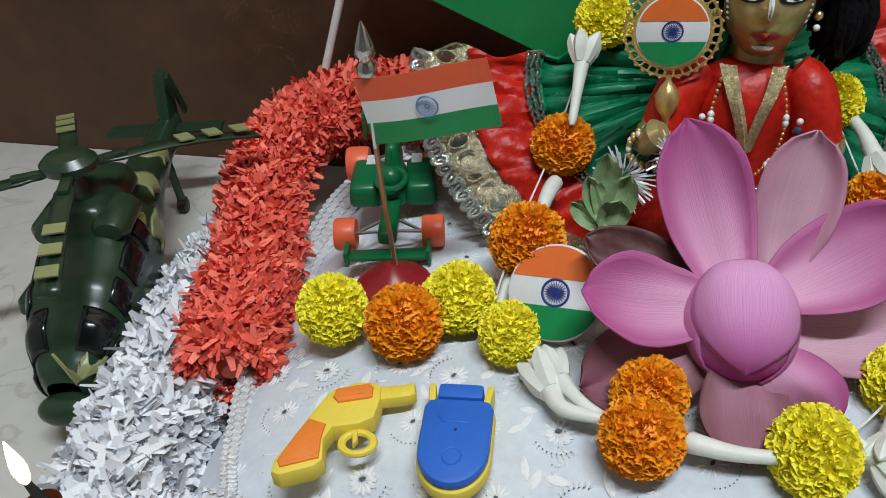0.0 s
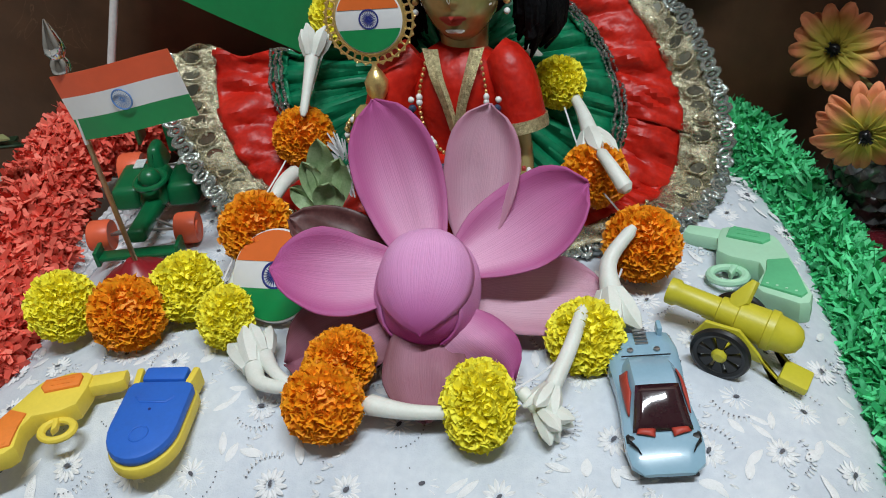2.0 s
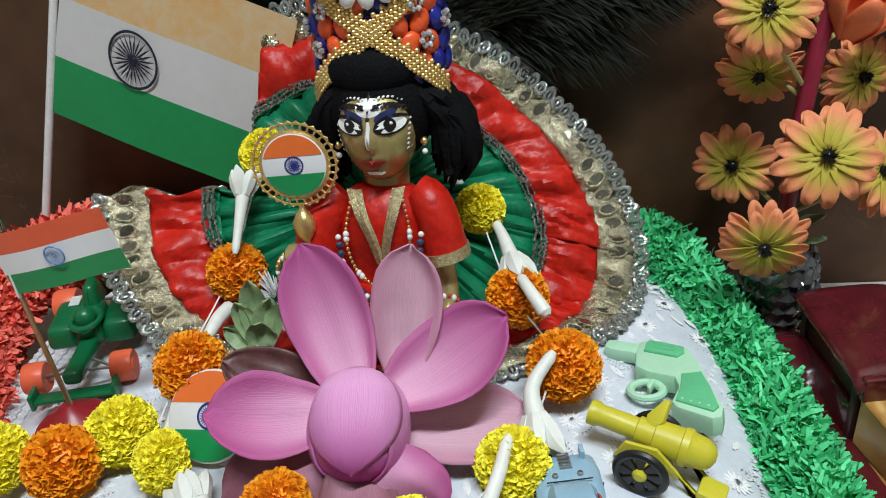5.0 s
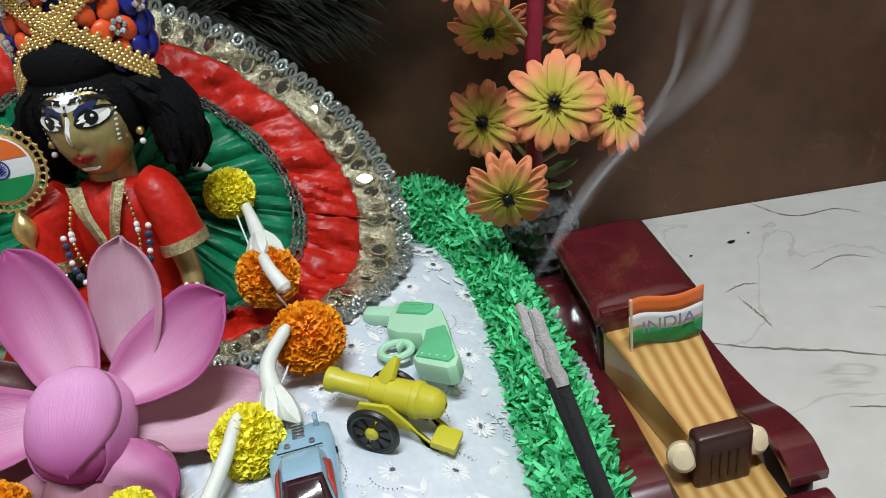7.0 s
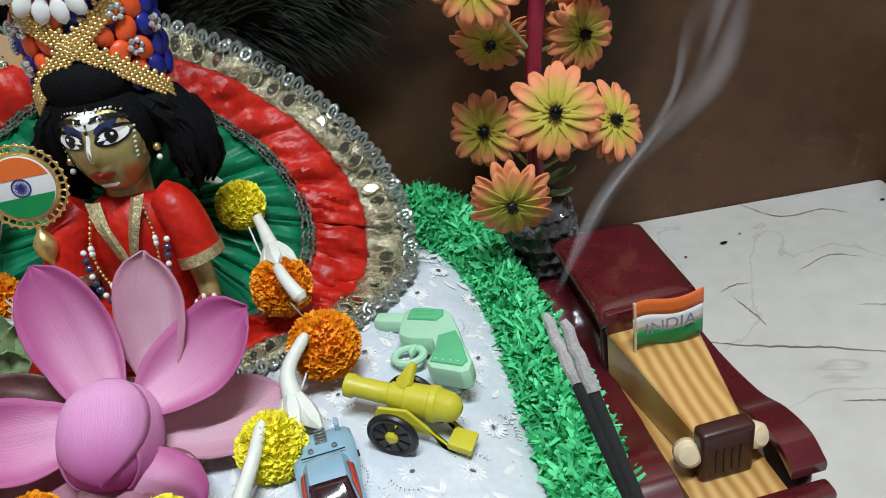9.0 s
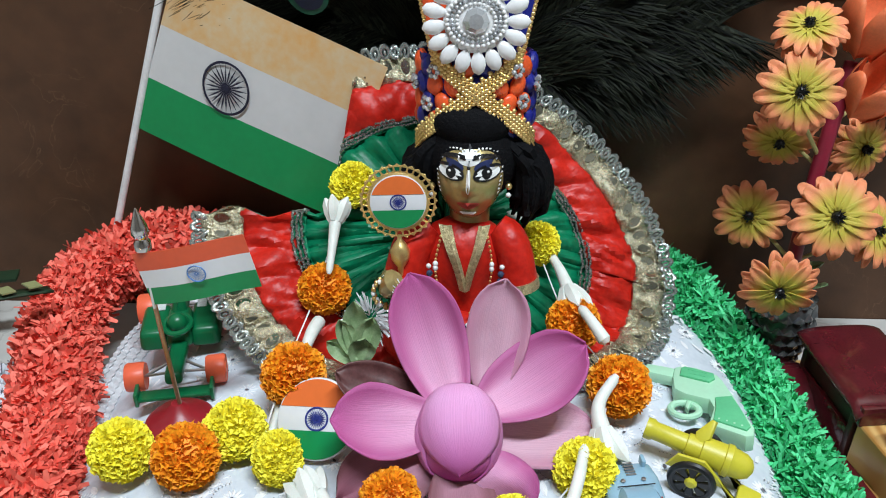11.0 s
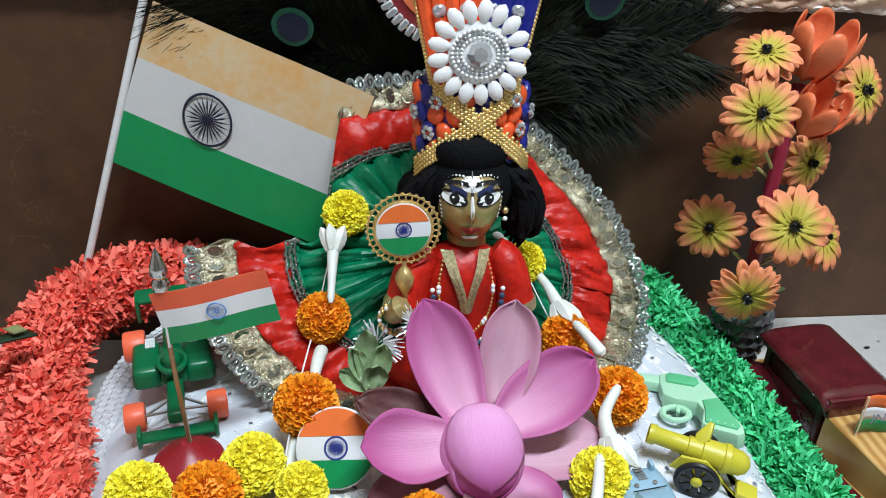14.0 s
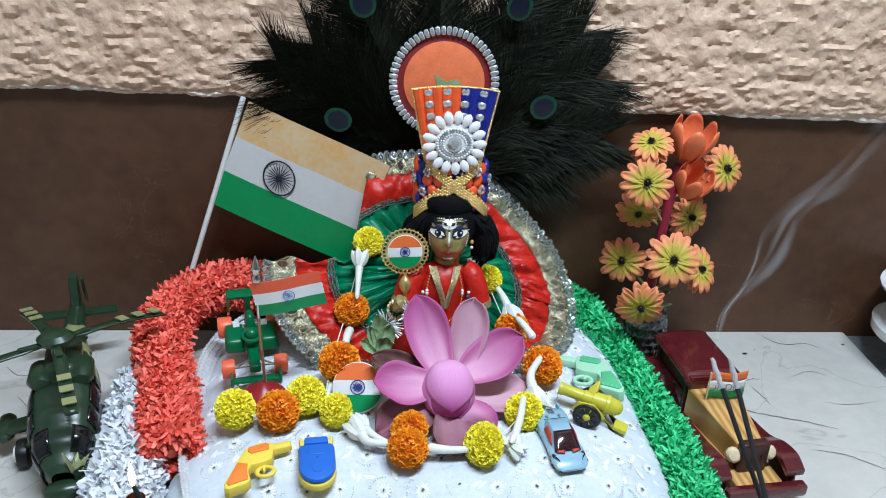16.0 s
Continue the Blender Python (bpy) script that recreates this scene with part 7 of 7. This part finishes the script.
part("dish", Shape().add(*lathe([(0.020, 0), (0.022, 0.003), (0.012, 0.005), (0.006, 0.010), (0.004, 0.011)], 28)), "gold", hold)

lamp = thing("oil_lamp", T((-0.104, 0.204, 0.0)) @ Matrix.Diagonal((1, 1, 1.05, 1)), "tall dark copper oil lamp with a lit wick", "lamp")
part("base", Shape().add(*lathe([(0.024, 0), (0.024, 0.004), (0.010, 0.010), (0.005, 0.020)], 32)), "clay", lamp)
part("stem", Shape().add(*lathe([(0.005, 0.018), (0.004, 0.05), (0.006, 0.07), (0.004, 0.10)], 20)), "clay", lamp)
part("bowl", Shape().add(*lathe([(0.003, 0.098), (0.0055, 0.102), (0.0065, 0.110), (0.006, 0.1105), (0.004, 0.106), (0.002, 0.105)], 32)), "clay", lamp)
part("wick", Shape().add(*tube([(0.004, 0, 0.106), (0.002, 0, 0.113), (0, 0, 0.121)], [0.0022, 0.002, 0.0012], 8)), "stick_black", lamp)
part("flame", Shape().add(*lathe([(0.0005, 0.120), (0.0018, 0.123), (0.0024, 0.127), (0.0021, 0.130), (0.0013, 0.134), (0.0006, 0.137), (0.0001, 0.139)], 18)), "flame", lamp, "small bright flame")

cer = thing("ceramic_stand", T((0.668, 0.520, 0.0)) @ Matrix.Diagonal((1, 1, 0.76, 1)), "white ceramic two-tier stand at the shelf end", "stand")
part("foot", Shape().add(*lathe([(0.035, 0), (0.036, 0.004), (0.020, 0.012), (0.014, 0.04)], 36)), "white_ceramic", cer)
part("lower_dish", Shape().add(*lathe([(0.014, 0.038), (0.050, 0.042), (0.063, 0.052), (0.064, 0.066), (0.058, 0.070), (0.010, 0.064)], 48)), "white_ceramic", cer)
part("post", Shape().add(*lathe([(0.010, 0.062), (0.008, 0.09), (0.012, 0.108)], 24)), "white_ceramic", cer)
part("upper_dish", Shape().add(*lathe([(0.012, 0.104), (0.046, 0.112), (0.066, 0.122), (0.067, 0.126), (0.050, 0.122), (0.008, 0.118)], 48)), "white_ceramic", cer)

# rising incense smoke: thin sheets that thin out towards their rims
M["smoke"] = mat("thin_grey_smoke", (0.75, 0.76, 0.80), 0.9, var=0.05)
sm = M["smoke"]
sa = node(sm, "ShaderNodeAttribute")
sa.attribute_name = "along"
sm_mul = node(sm, "ShaderNodeMath")
sm_mul.operation, sm_mul.inputs[1].default_value = "MULTIPLY", 0.24
link(sm, sa.outputs["Fac"], sm_mul.inputs[0])
link(sm, sm_mul.outputs[0], sm.node_tree.nodes["Principled BSDF"].inputs["Alpha"])
smoke = thing("incense_smoke", T((0.330, 0.335, 0.135)), "thin pale wisps of smoke rising from incense sticks", "smoke", kind="stuff")
for ph_, wide_, shift in ((0.0, 0.010, 0.0), (1.7, 0.007, 0.010), (3.1, 0.014, 0.018)):
    path = smooth_line([(-0.030, -0.056, 0.045), (0.005, 0.010, 0.040), (0.055 + shift, 0.075, 0.050), (0.085 + shift, 0.110, 0.075 + 0.5 * shift), (0.135 + shift, 0.135, 0.105), (0.175 + 2 * shift, 0.150, 0.150), (0.24 + shift, 0.165, 0.19), (0.30, 0.170, 0.26)], 80)
    vs, al, ac = [], [], []
    for i, p in enumerate(path):
        w = wide_ * (0.15 + 1.2 * i / 80) * (1 + 0.4 * math.sin(i * 0.21 + ph_))
        sway = Vector((0.006 * math.sin(i * 0.15 + ph_), 0, 0.006 * math.cos(i * 0.12 + ph_))) * (i / 40)
        for k in range(9):
            u = k / 4 - 1
            vs.append(p + sway + Vector((0.6 * u * w, 0.1 * u * w, -0.8 * u * w)))
            al.append(max(0.0, (1 - u * u) ** 1.5 * min(1, i / 12) * (1 - i / 81) * (0.6 + 0.4 * math.sin(i * 0.33 + ph_ * 2 + u))))
            ac.append(0.0)
    part("wisp", Shape().add(vs, [(i * 9 + k, i * 9 + k + 1, i * 9 + k + 10, i * 9 + k + 9) for i in range(80) for k in range(8)], 0, None, al, ac), "smoke", smoke).visible_shadow = False

# cracks, veins and dark specks on the marble
shelf = bpy.data.objects["table_top"]
vq = random.Random(41)


def crack(points, w):
    line = smooth_line([(x, y, 0.0006) for x, y in points], 26)
    vs = []
    for i, p in enumerate(line):
        d = (line[min(i + 1, 26)] - line[max(i - 1, 0)]).normalized()
        side = Vector((-d.y, d.x, 0)) * w * (0.25 + 0.75 * math.sin(math.pi * (i + 0.5) / 27)) * vq.uniform(0.4, 1.2)
        off = Vector((vq.uniform(-1, 1), vq.uniform(-1, 1), 0)) * 0.0006
        vs += [p + off - side, p + off + side]
    part("crack", Shape().add(vs, [(2 * i, 2 * i + 1, 2 * i + 3, 2 * i + 2) for i in range(26)]), "crack", shelf)


for pts, w in ((((0.502, 0.591), (0.522, 0.566), (0.553, 0.566), (0.567, 0.556)), 0.0005), (((0.447, 0.491), (0.458, 0.496), (0.469, 0.495)), 0.0005), (((0.452, 0.484), (0.457, 0.466), (0.460, 0.452)), 0.0005),
               (((0.417, 0.447), (0.448, 0.434), (0.480, 0.424), (0.512, 0.411)), 0.0007), (((0.520, 0.455), (0.545, 0.450), (0.580, 0.455)), 0.0004), (((0.505, 0.500), (0.530, 0.510), (0.548, 0.502)), 0.0004),
               (((0.470, 0.380), (0.500, 0.372), (0.530, 0.350)), 0.0005), (((-0.300, 0.470), (-0.275, 0.440), (-0.262, 0.400)), 0.0006), (((-0.330, 0.520), (-0.310, 0.505), (-0.280, 0.512)), 0.0005)):
    crack(pts, w)
for x, y, w, h, r in ((0.471, 0.545, 0.0030, 0.0016, 0.2), (0.598, 0.564, 0.0020, 0.0012, 0.2), (0.486, 0.553, 0.0009, 0.0007, 0.0), (0.440, 0.536, 0.0012, 0.0008, 0.4)):
    n = 9
    vs = [(w * math.cos(2 * math.pi * k / n) * (1 + 0.3 * math.sin(k * 2.3)), h * math.sin(2 * math.pi * k / n), 0) for k in range(n)]
    part("chip", Shape().add(vs, [tuple(range(n))], 0, T((x, y, 0.0009)) @ rot(0, 0, math.degrees(r))), "black_paint", shelf)
